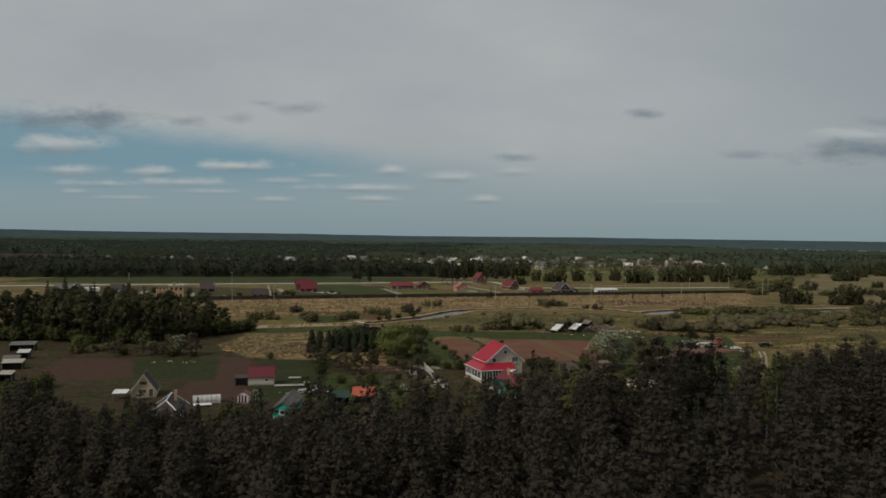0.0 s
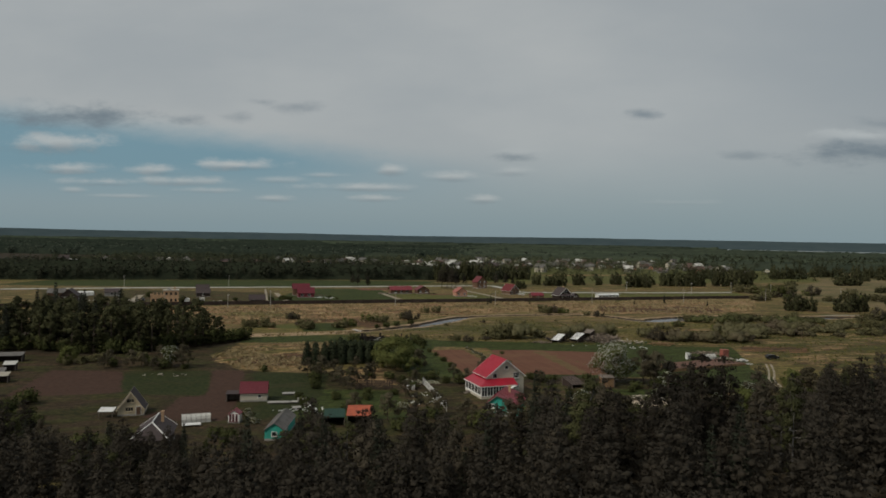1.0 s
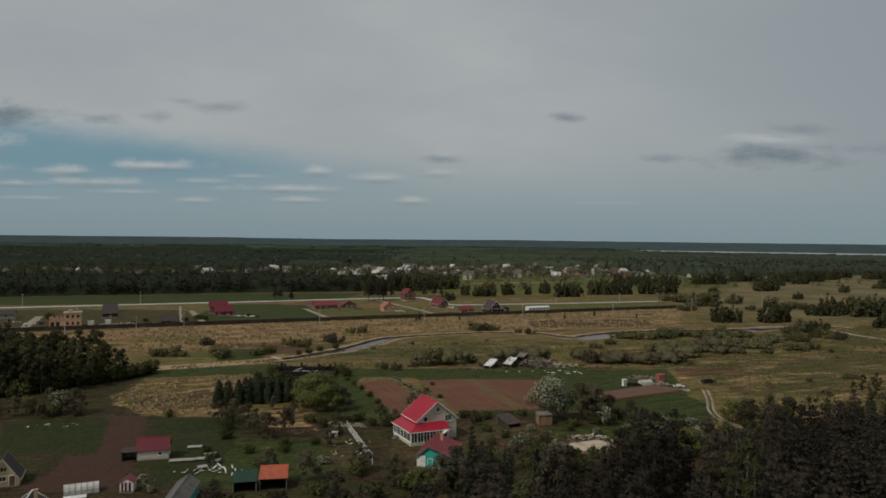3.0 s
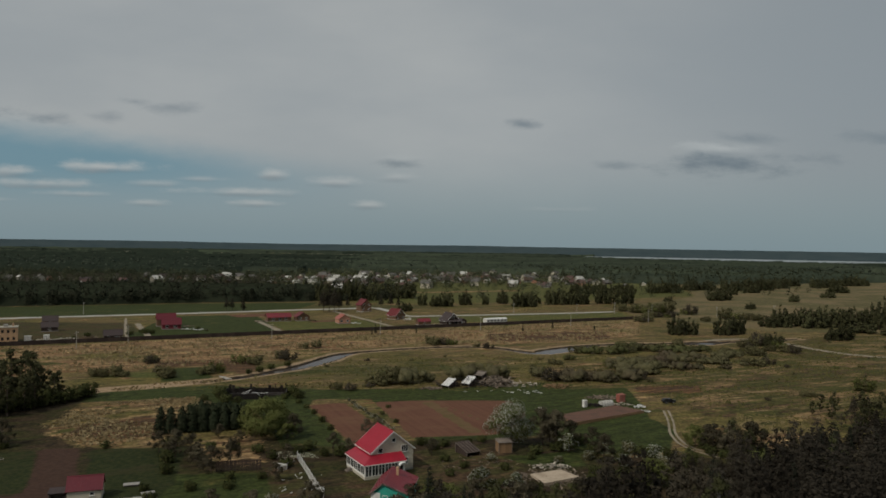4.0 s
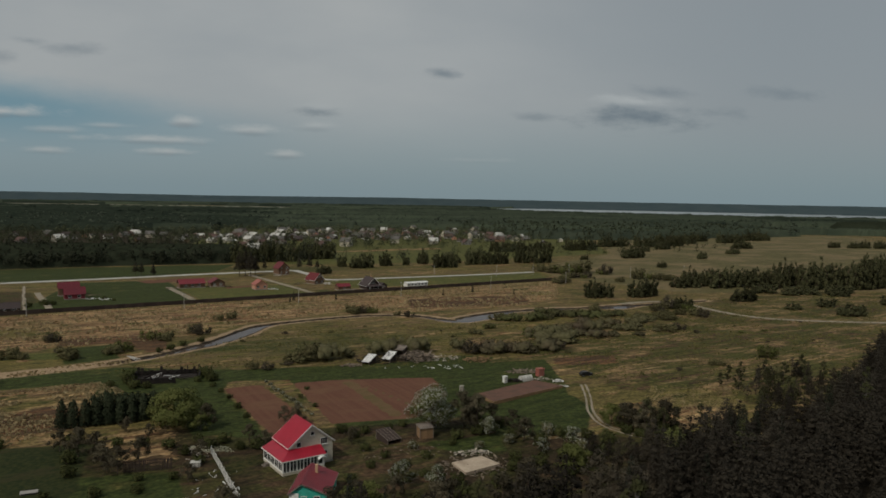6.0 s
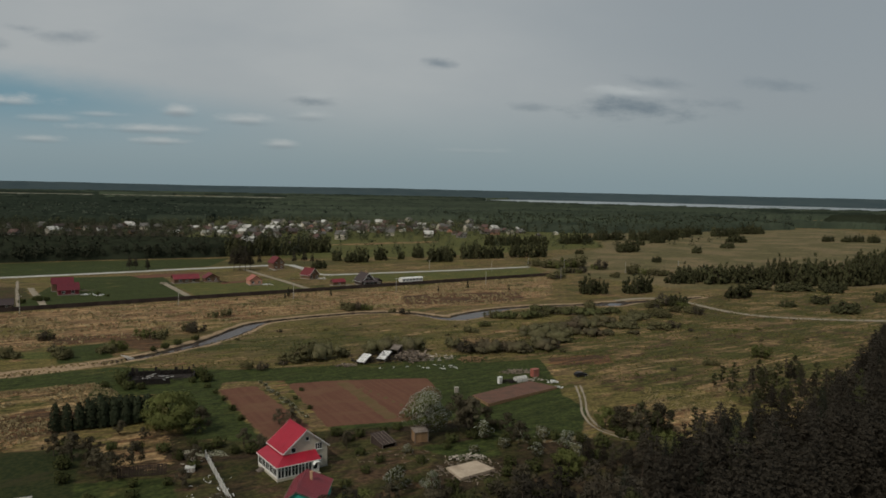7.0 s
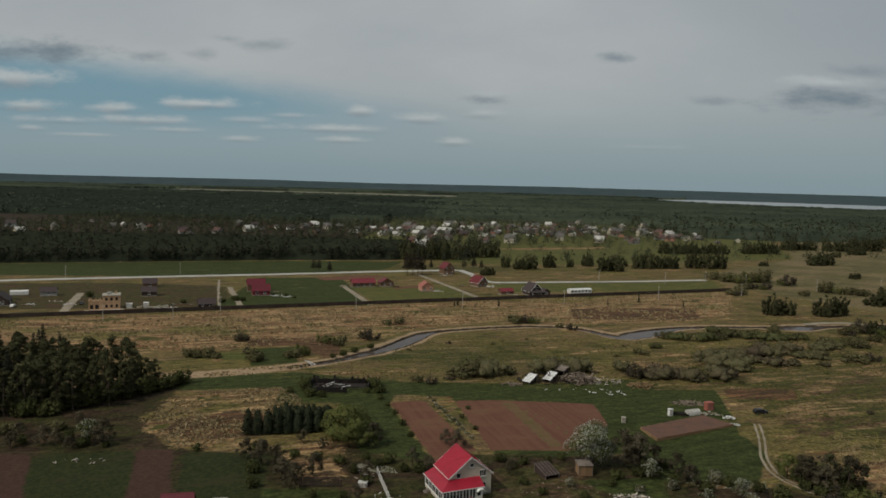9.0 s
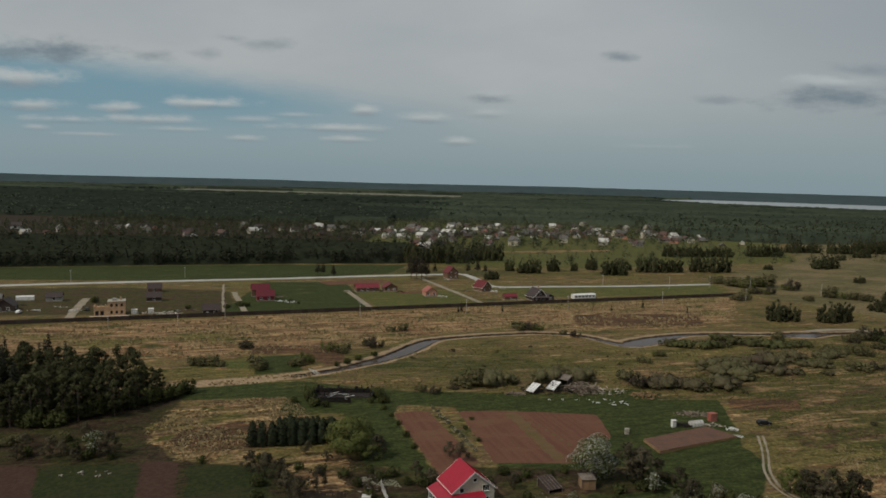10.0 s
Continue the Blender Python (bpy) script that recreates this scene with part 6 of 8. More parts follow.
gable_house("shed", 52.9, 476.0, 22, 5.0, 7.0, 2.4, 3.8, "dark_wood", "dark_roof", "dark timber side wing of a plot", "shed", group=P, over=0.4, opens=(("door", "front", 0, 1.8, 2.0, "wood"),))
gable_house("shed", 28.6, 471.5, 112, 4.5, 8.5, 2.2, 3.8, "log", "maroon_tin", "low log shed with a red roof", "shed", group=P, over=0.3, opens=(("door", "left", 0, 1.0, 1.9, "wood"),))
gable_house("house", -22.2, 477.0, 20, 7.4, 8.0, 3.2, 5.8, "pink", "salmon_tin", "small salmon brick house with a salmon roof", group=P, over=0.5, opens=WIN2)
gable_house("house", 12.0, 505.0, 40, 8.0, 9.0, 3.0, 7.0, "log", "reddish_tin", "log house with a red roof and white verge boards", group=P, over=0.6, verge="white",
            opens=(("window", "front", 0.0, 4.2, 1.2, 1.1), ("window", "front", -2.2, 1.0, 1.2, 1.2), ("window", "front", 2.2, 1.0, 1.2, 1.2), ("window", "right", 0, 1.0, 1.2, 1.2)))
gable_house("house", -11.0, 564.0, 25, 8.0, 10.0, 5.0, 9.0, "log", "reddish_tin", "tall red-brown log house by the road", group=P, over=0.6,
            opens=(("window", "front", -2.0, 4.5, 1.1, 1.2), ("window", "front", 2.0, 4.5, 1.1, 1.2), ("window", "front", -2.0, 1.2, 1.1, 1.2), ("window", "front", 2.0, 1.2, 1.1, 1.2)))
gable_house("house", -64.0, 487.5, 112, 7.5, 15.0, 2.8, 5.0, "log", "maroon_tin", "long low log house with a dark red roof", group=P, over=0.5,
            opens=(("window", "left", -4, 1.0, 1.5, 1.2), ("window", "left", 0, 1.0, 1.5, 1.2), ("window", "left", 4, 1.0, 1.5, 1.2)))
gable_house("house", -49.5, 492.5, 20, 8.5, 8.5, 2.8, 5.4, "log", "reddish_tin", "log outbuilding with a red hipped roof", group=P, over=0.6, opens=WIN2)
gable_house("house", -118.0, 440.5, 110, 7.5, 10.0, 3.0, 6.2, "maroon_tin", "cherry_tin", "house with a cherry-red metal roof and dark red walls", group=P, over=0.5, seams=1.0,
            opens=(("window", "left", -2.5, 1.0, 1.4, 1.3), ("window", "left", 2.0, 1.0, 1.4, 1.3)))
gable_house("house", -125.0, 455.0, 110, 6.5, 10.5, 4.4, 7.4, "log", "cherry_tin", "rear wing with a cherry-red metal roof", group=P, over=0.4, seams=1.0, opens=(("window", "left", 0, 3.0, 1.2, 0.9),))
gable_house("hut", -134.0, 394.5, 112, 5.5, 8.5, 2.2, 4.6, "dark_wood", "dark_roof", "dark timber bathhouse with a brown roof", "hut", group=P, over=0.4, opens=(("window", "left", -2, 0.9, 0.9, 0.9), ("window", "left", 1.5, 0.9, 0.9, 0.9), ("door", "left", 3.3, 0.9, 1.9, "log")))
gable_house("house", -178.5, 426.0, 112, 6.5, 8.0, 2.6, 5.0, "dark_wood", "dark_roof", "dark timber house with a brown roof", group=P, over=0.4, opens=(("window", "left", 0, 1.0, 1.3, 1.2),))
gable_house("house", -192.0, 458.0, 112, 6.0, 8.0, 2.6, 5.2, "log", "dark_roof", "brown timber house with a dark roof", group=P, over=0.4, opens=(("window", "left", 0, 1.0, 1.3, 1.2),))
gable_house("house", -231.0, 415.5, 112, 6.0, 8.0, 2.6, 4.6, "grey_wall", "dark_roof", "grey cottage with a dark roof", group=P, over=0.4, opens=(("window", "left", 0, 1.0, 1.3, 1.2),))
gable_house("house", -259.0, 404.0, 112, 6.0, 9.0, 2.6, 4.8, "log", "grey_slate", "log house with a grey roof", group=P, over=0.5, opens=(("window", "left", 0, 1.0, 1.3, 1.2),))
gable_house("house", -238.0, 383.0, 20, 9.0, 10.0, 3.0, 6.5, "dark_wood", "dark_roof", "brown timber house near the fence", group=P, over=0.5, opens=WIN2)
gable_house("shed", -247.0, 414.0, 112, 3.0, 9.0, 2.0, 2.6, "white", "white_sheet", "long white container shed", "shed", group=P, over=0.1, opens=(("door", "left", 2, 1.0, 1.8, "white"),))


def long_white_shed():
    t = thing("mobile_home", 76.5, 484.0, 24, "long low white mobile home with a dark band of windows", "mobile home")
    part("body", boxes((-8.0, 8.0, -2.2, 2.2, 0.5, 2.7), bevel=0.12), M["white"], t)
    part("roof", prism(bmesh.new(), [(-2.5, 2.703), (2.5, 2.703), (0, 3.5)], -8.2, 8.2), M["white_sheet"], t).matrix_local = pose(0, 0, 0, 0, 0, 90)
    part("skirt", boxes((-7.8, 7.8, -2.0, 2.0, -0.3, 0.497)), M["grey_wall"], t)
    for k in range(6):
        c = -6.6 + 2.6 * k
        part("window", boxes((c - 0.6, c + 0.6, -2.24, -2.1, 1.4, 2.2)), M["pane"], t)
    return t


long_white_shed()


def van(x, y, turn, body_mat, label, s=1.0):
    t = thing("car", x, y, turn, label, "car")
    bm = bmesh.new()
    prism(bm, [(-2.2, 0.45), (2.15, 0.45), (2.2, 0.95), (1.2, 1.05), (0.6, 1.55), (-1.5, 1.58), (-2.15, 1.05)], -0.85, 0.85)
    bmesh.ops.bevel(bm, geom=bm.edges[:], offset=0.05, segments=1, affect="EDGES")
    b = part("body", bm, M[body_mat], t)
    part("windscreen", slab4(bmesh.new(), (1.18, -0.72, 1.1), (1.18, 0.72, 1.1), (0.66, 0.66, 1.54), (0.66, -0.66, 1.54), 0.03), M["pane"], b)
    for sy in (-1, 1):
        part("side_window", boxes((-1.4, 0.65, *sorted((sy * 0.86, sy * 0.8)), 1.08, 1.48)), M["pane"], b)
        for wx in (-1.35, 1.35):
            bm = bmesh.new()
            tube(bm, [(wx, sy * 0.66, 0.33), (wx, sy * 0.88, 0.33)], [0.33, 0.33], 12)
            tyre = part("wheel", bm, M["black"], t)
            bm = bmesh.new()
            tube(bm, [(wx, sy * 0.881, 0.33), (wx, sy * 0.9, 0.33)], [0.19, 0.17], 10)
            part("rim", bm, M["metal"], tyre)
        part("headlight", boxes((2.17, 2.24, *sorted((sy * 0.5, sy * 0.75)), 0.7, 0.85)), M["white"], t)
    return t


van(95.5, 241.4, 8, "black", "black car parked in the rough meadow")
van(-227.5, 377.0, 100, "white", "white car parked near the fence")
van(-199.0, 390.0, -70, "black", "dark car on the sandy drive")


# ---- village beyond the wood ----
def village_house(wall, roof, label, hh):
    h = thing("village_house", 0, 0, 0, label, "house", "village houses", z=0)
    bm = bmesh.new()
    prism(bm, [(-4.7, -0.5), (4.7, -0.5), (4.7, hh), (0, hh + 3.4), (-4.7, hh)], -5.5, 5.5)
    part("wall", bm, M[wall], h)
    bm = bmesh.new()
    prism(bm, [(-5.3, hh - 0.35), (0, hh + 3.5), (5.3, hh - 0.35), (5.3, hh - 0.1), (0, hh + 3.8), (-5.3, hh - 0.1)], -6.0, 6.0)
    part("roof", bm, M[roof], h)
    for x0, x1, y0, y1 in ((-3.3, -1.5, -5.56, -5.4), (1.5, 3.3, -5.56, -5.4), (4.6, 4.76, -1, 1), (-4.76, -4.6, -1, 1)):
        part("window", boxes((x0, x1, y0, y1, 1.1, 2.6)), M["pane"], h)
    return h


rngv = np.random.default_rng(21)
M["dull_roof"] = material("dull_red_brown_roof", (0.085, 0.048, 0.040), (0.12, 0.068, 0.055), 1.5, 0.7, 0.004, (0.07, 0.05, 0.045), 0.4)
VILLAGE = [(-505, 832), (-484, 841), (-500, 919), (-526, 1039), (-450, 942), (-430, 975), (-366, 890), (-342, 900), (-355, 1037), (-299, 897), (-288, 1015), (-271, 930), (-263, 955), (-267, 1025), (-220, 1046), (-187, 943),
           (-188, 1022), (-179, 1065), (-106, 998), (-97, 1062), (-77, 1010), (-55, 916), (-39, 877), (-31, 1029), (-14, 981), (0, 1105), (18, 1154), (24, 1029), (37, 950), (65, 1070), (96, 1147), (108, 1087), (118, 1033),
           (128, 984), (157, 1083), (199, 1192), (183, 1005), (224, 1135), (264, 1266), (291, 1163), (273, 1060), (300, 1028)]
models = []
for k, (wall, roof, lab, hh) in enumerate((("cream", "film", "cream village house with a pale roof", 3.2), ("white", "dark_roof", "white village house with a dark roof", 3.4),
                                           ("pink", "dull_roof", "brick village house with a dull red roof", 3.4), ("cream", "grey_slate", "tall cream village house with a slate roof", 5.6),
                                           ("log", "dark_roof", "brown timber village house with a dark roof", 3.2), ("concrete", "film", "pale village house with a light roof", 4.6), ("grey_wall", "dull_roof", "grey village house with a red-brown roof", 3.0), ("wood", "grey_slate", "weathered wooden village outbuilding", 2.4))):
    models.append(village_house(wall, roof, lab, hh))
HOUSES = Stand(models)
n = 0
for x, y in VILLAGE:
    for extra in range(2 if x < -130 else 9):
        HOUSES.plant(n if n < 8 else int(rngv.choice((0, 1, 2, 3, 4, 4, 5, 6, 6, 7, 7, 7))), x + (rngv.normal(0, 34) if extra else 0), y + (rngv.normal(0, 48) if extra else 0), rngv.uniform(0, 180), rngv.uniform(0.6, 1.1))
        n += 1
for k in range(26):
    HOUSES.plant(int(rngv.integers(6)), rngv.uniform(-520, 120), rngv.uniform(1250, 2300), rngv.uniform(0, 180), rngv.uniform(0.7, 1.0))


# ---- fence, poles ----
def fence_y(x):
    return 391 + 0.419 * (x + 115)


fence = thing("fence", -252, fence_y(-252), math.degrees(math.atan(0.419)), "long solid dark brown board fence", "fence", z=0)
length = 438 * math.hypot(1, 0.419)
panel_bm = bmesh.new()
edge_a = [(0.02 + 0.25 * k, 0.03 if k % 2 else -0.03) for k in range(13)]
outline = [(x, y - 0.02) for x, y in edge_a] + [(x, y + 0.02) for x, y in edge_a[::-1]]
lo, hi = [panel_bm.verts.new((x, y, -0.1)) for x, y in outline], [panel_bm.verts.new((x, y, 2.05)) for x, y in outline]
panel_bm.faces.new(lo[::-1]), panel_bm.faces.new(hi)
for k in range(len(lo)):
    j = (k + 1) % len(lo)
    panel_bm.faces.new((lo[k], lo[j], hi[j], hi[k]))
panel = part("panel", panel_bm, M["dark_wood"], fence)
post = part("post", boxes((-0.08, 0.08, 0.063, 0.18, -0.5, 2.15), bevel=0.02), M["dark_wood"], fence)
for k in range(1, int(length / 3.08)):
    for ob in (panel, post):
        c = ob.copy()
        scene.collection.objects.link(c)
        c.parent = fence
        c.matrix_local = pose(3.08 * k, random.uniform(-0.03, 0.03), random.uniform(-0.06, 0.06), random.uniform(-1, 1), random.uniform(-0.3, 0.3), random.uniform(-0.3, 0.3))


def utility_pole(x, y, turn, h, label="grey utility pole with a short crossarm"):
    t = thing("utility_pole", x, y, turn, label, "utility pole", "utility poles")
    bm = bmesh.new()
    tube(bm, [(0, 0, -0.5), (0, 0, h)], [0.15, 0.10], 8)
    part("pole", bm, M["pole"], t)
    part("crossarm", boxes((-0.9, 0.9, -0.16, -0.06, h - 0.7, h - 0.58)), M["pole"], t)
    for c in (-0.8, 0.0, 0.8):
        bm = bmesh.new()
        tube(bm, [(c, -0.11, h - 0.577), (c, -0.11, h - 0.38)], [0.05, 0.03], 6)
        part("insulator", bm, M["white"], t)
    return t


pole0 = utility_pole(183.4, 493.6, 20, 8.5)
for x, y, h in ((122.9, 468.2, 1), (60.8, 439.7, 1), (1.5, 415.5, 1), (-55.3, 400.0, 0.9), (-121.7, 379.8, 1), (-167.6, 350, 0.9), (248.7, 529.4, 1), (290, 524.7, 1.2), (-197, 519, 1), (-37.5, 574, 1), (147.8, 545, 1), (180.8, 558, 1), (207, 549, 1), (-138.6, 361, 0.9), (100, 545, 1), (-260, 485, 1)):
    c = copy_thing(pole0, pose(x, y, ground_z(x, y), 0, 0, 20))
    c.scale = (1, 1, h)


# ---- garden things ----
def picket_fence(x0, y0, x1, y1, h, mat, label, gap=0.34):
    ln = math.hypot(x1 - x0, y1 - y0)
    t = thing("fence", x0, y0, math.degrees(math.atan2(y1 - y0, x1 - x0)), label, "fence")
    for z in (0.35, h - 0.3):
        part("rail", boxes((0, ln, 0.02, 0.07, z, z + 0.09)), M[mat], t)
    base = part("picket", boxes((-0.1, 0.1, -0.02, 0.017, 0.0, h)), M[mat], t)
    for k in range(1, int(ln / gap)):
        c = base.copy()
        scene.collection.objects.link(c)
        c.parent = t
        c.matrix_local = pose(k * gap, 0, random.uniform(-0.06, 0.06), 0, random.uniform(-2, 2), 0)
    for k in range(int(ln / 3) + 1):
        part("post", boxes((k * 3 - 0.06, k * 3 + 0.06, 0.073, 0.17, -0.4, h + 0.05)), M[mat], t)
    return t


picket_fence(-18.2, 185.9, -9.8, 157.0, 1.8, "white", "white picket fence beside the garden, weathered", 0.62)
picket_fence(-35.0, 176.6, -25.0, 177.6, 2.5, "dark_wood", "short tall dark brown board fence", 0.3)


def raised_bed():
    t = thing("raised_bed", 0, 0, 0, "large raised bed of red soil edged with planks", "garden bed", z=0)
    cs = [Vector((53.9, 223.0)), Vector((56.4, 214.0)), Vector((82.5, 228.6)), Vector((76.0, 236.5))]
    zz = -0.75
    bm = bmesh.new()
    vs = [bm.verts.new((p.x, p.y, 0.1)) for p in cs]
    ws = [bm.verts.new((p.x, p.y, zz - 0.3)) for p in cs]
    bm.faces.new(vs), bm.faces.new(ws[::-1])
    for i in range(4):
        bm.faces.new((vs[i], ws[i], ws[(i + 1) % 4], vs[(i + 1) % 4]))
    part("soil", bm, M["bed_soil"], t, "bare reddish soil")
    for i in range(4):
        a, b = cs[i], cs[(i + 1) % 4]
        ln, ang = (b - a).length, math.degrees(math.atan2(b.y - a.y, b.x - a.x))
        n = max(2, int(ln / 3))
        for k in range(n):
            for r in range(2):
                s = ln / n
                p = part("plank", boxes((k * s + 0.02, (k + 1) * s - 0.02, -0.09, -0.03, zz - 0.15 + r * 0.5, zz + 0.33 + r * 0.5)), M["plank"], t)
                p.matrix_local = pose(a.x, a.y, random.uniform(-0.03, 0.03), 0, 0, ang)
    return t


raised_bed()


def crate(name, x, y, turn, w, d, h, mat, label, z=0.0):
    """A slatted box with a lid."""
    t = thing(name, x, y, turn, label, "box")
    if z:
        t.matrix_world = pose(x, y, ground_z(x, y) + z, 0, 0, turn)
    part("body", boxes((-w / 2, w / 2, -d / 2, d / 2, -0.1, h), bevel=0.04), M[mat], t)
    part("lid", boxes((-w / 2 - 0.08, w / 2 + 0.08, -d / 2 - 0.08, d / 2 + 0.08, h + 0.003, h + 0.1), bevel=0.03), M[mat], t)
    for k in (-1, 0, 1):
        part("batten", boxes((k * w * 0.36 - 0.05, k * w * 0.36 + 0.05, -d / 2 - 0.05, -d / 2 - 0.003, 0.0, h)), M["wood"], t)
    return t


crate("site_hut", -171.0, 384.6, 24, 3.0, 2.4, 2.4, "white", "small white site hut beside the brick house")
crate("site_hut", -163.2, 387.0, 24, 2.6, 2.4, 2.7, "white", "small white site hut on the plot")
for k in range(7):
    block = thing("building_block", -157.0 + (k - 3) * 1.22, 388.6 + (k - 3) * 0.54, 24 + random.uniform(-4, 4), "pale packed building blocks on a pallet", "blocks", "block packs at the villa")
    part("pallet", boxes((-0.6, 0.6, -0.6, 0.6, -0.1, 0.12)), M["wood"], block)
    part("pack", boxes((-0.58, 0.58, -0.58, 0.58, 0.123, random.choice((0.7, 1.1, 1.2))), bevel=0.05), M["concrete"], block)
crate("tank", 66.2, 236.6, 20, 1.3, 1.1, 2.0, "white", "white plastic water tank beside the bed")
greenhouse(73.6, 238.4, 22, 4.4, 2.2, 1.7, "small hooped greenhouse behind the raised bed")
crate("shed_box", 80.2, 243.6, 20, 2.4, 1.8, 2.4, "salmon_tin", "small rust-red tool box shed")
crate("post_box", 50.2, 228.6, 0, 1.2, 1.0, 1.6, "concrete", "pale upright board box in the lawn")
crate("tub", -20.6, 178.4, 0, 2.0, 1.6, 1.0, "film", "pale covered tub behind the board fence")

slab = thing("concrete_slab", 0, 0, 0, "pale concrete slab with lumber around it", "slab", z=0)
bm = bmesh.new()
vs = [bm.verts.new((x, y, -1.12)) for x, y in ((35.2, 171.6), (37.0, 165.1), (45.8, 169.4), (42.9, 174.8))]
ws = [bm.verts.new((v.co.x, v.co.y, -2.0)) for v in vs]
bm.faces.new(vs), bm.faces.new(ws[::-1])
for i in range(4):
    bm.faces.new((vs[i], ws[i], ws[(i + 1) % 4], vs[(i + 1) % 4]))
part("slab_top", bm, M["sandy_slab"], slab)


def debris(name, x, y, rx, ry, n, size, mat, label, seed, h=0.5, category="rubble", long=3.0):
    """A loose heap of broken boards and blocks."""
    rng = np.random.default_rng(seed)
    bm = bmesh.new()
    for _ in range(n):
        a, r = rng.uniform(0, 6.28), rng.random() ** 0.6
        px, py = x + math.cos(a) * r * rx, y + math.sin(a) * r * ry
        s = size * rng.uniform(0.4, 1.3)
        b2 = bmesh.new()
        box(b2, -s * rng.uniform(0.6, long), s * rng.uniform(0.6, long), -s * 0.4, s * 0.4, -s * 0.2, s * 0.2)
        m = pose(px, py, ground_z(px, py) + h * rng.random() * (1 - r * 0.7) + 0.1, rng.normal(0, 14), rng.normal(0, 14), rng.uniform(0, 360))
        bmesh.ops.transform(b2, matrix=m, verts=b2.verts)
        me = bpy.data.meshes.new("tmp")
        b2.to_mesh(me)
        b2.free()
        bm.from_mesh(me)
        bpy.data.meshes.remove(me)
    me = bpy.data.meshes.new(name)
    bm.to_mesh(me)
    bm.free()
    me.materials.append(mat if not isinstance(mat, str) else M[mat])
    return tagged(new(name, me), label, category, kind="stuff")


debris("rubble", 47, 272.0, 13, 5.0, 150, 0.36, "rubble", "pale broken boards strewn by the ruined sheds", 1, 0.5)
debris("rubble", 31, 269.5, 10, 4.0, 150, 0.36, "char", "dark heap of charred boards round the ruined sheds", 11, 3.6, long=4.0)
debris("rubble", 43, 270.5, 6.5, 4.5, 240, 0.4, "old_boards", "brown heap of broken boards beside the sheds", 12, 4.4, long=4.0)
debris("rubble", 19, 264, 4, 2.0, 60, 0.36, "old_boards", "low heap of old boards at the lawn", 13, 0.7)
for dx, dy in ((30.3, 259), (35.2, 259.6), (40, 260.1), (44, 260.6), (42, 270), (46, 274), (37.5, 273)):
    debris("rubble", dx, dy, 0.9, 0.6, 4, 0.24, "white_sheet", "small white scraps beside the sheds", int(dx * 10), 0.3, long=1.2)
debris("rubble", 69.5, 237.5, 3.4, 1.4, 70, 0.34, "char", "dark garden clutter behind the raised bed", 14, 1.0)
debris("rubble", 79.5, 238.5, 3.5, 1.6, 40, 0.24, "rubble", "boards leaning about the tool shed", 15, 0.9)
debris("rubble", 83.6, 235.0, 2.0, 1.3, 34, 0.34, "white_sheet", "pile of boards under white sheeting", 16, 1.1, long=1.6)
debris("rubble", 83.0, 229.5, 2.2, 1.0, 26, 0.3, "white_sheet", "white sheeting thrown over boards", 17, 0.8, long=1.6)
debris("rubble", 75.5, 249, 6, 2.4, 90, 0.4, "old_boards", "low heap of tan brushwood on the lawn", 18, 0.7)
debris("rubble", 65, 267, 5.5, 4.5, 90, 0.34, "plank", "heap of reddish boards", 2, 1.1)
debris("rubble", 52, 259, 8, 3.0, 16, 0.35, "white_sheet", "scattered white scraps on the grass", 3, 0.1)
debris("lumber", 40.5, 170, 8.0, 7.0, 150, 0.28, "old_boards", "loose lumber and stones round the slab", 4, 0.35)
debris("lumber", 41.5, 177.2, 5.0, 1.4, 80, 0.3, "rubble", "pale heap of rubble and boards behind the slab", 19, 1.0, long=2.0)
debris("rubble", -20, 186, 4, 5, 40, 0.2, "rubble", "pale rubbish along the garden edge", 5, 0.4)
debris("lumber", -43, 152, 8, 3, 24, 0.26, "white_sheet", "stacks of pale boards on the grass", 6, 0.5, long=5)
debris("rubble", -92, 186.5, 7, 2.4, 12, 0.3, "rubble", "pale stones at the lawn's edge", 7, 0.2)
debris("rubble", 26, 181, 12, 6, 60, 0.2, "old_boards", "scattered garden rubbish", 8, 0.2)
debris("rubble", -15, 168, 5, 8, 30, 0.22, "white_sheet", "scattered pale scraps in the yard", 9, 0.3)
debris("rubble", -158, 386, 14, 3, 60, 0.6, "rubble", "building rubble on the plot", 10, 0.8)

for k, (dx, dy, mm) in enumerate(((-108, 437, "white_sheet"), (-100, 434, "white_sheet"), (-112, 452, "old_boards"), (-74, 481, "old_boards"), (-42, 487, "char"), (-14, 473, "white_sheet"), (2, 500, "old_boards"), (20, 500, "white_sheet"), (24, 515, "rubble"), (34, 468, "rubble"), (54, 470, "old_boards"), (-146, 400, "old_boards"), (-204, 388, "white_sheet"), (-216, 396, "rubble"), (-224, 384, "white_sheet"), (-240, 398, "char"), (-12, 552, "rubble"), (78, 478, "white_sheet"), (-186, 447, "rubble"), (-172, 375, "white_sheet"))):
    debris("rubble", dx, dy, 4.0, 1.6, 18, 0.4, mm, "odds and ends lying about the plot", 40 + k, 1.0)


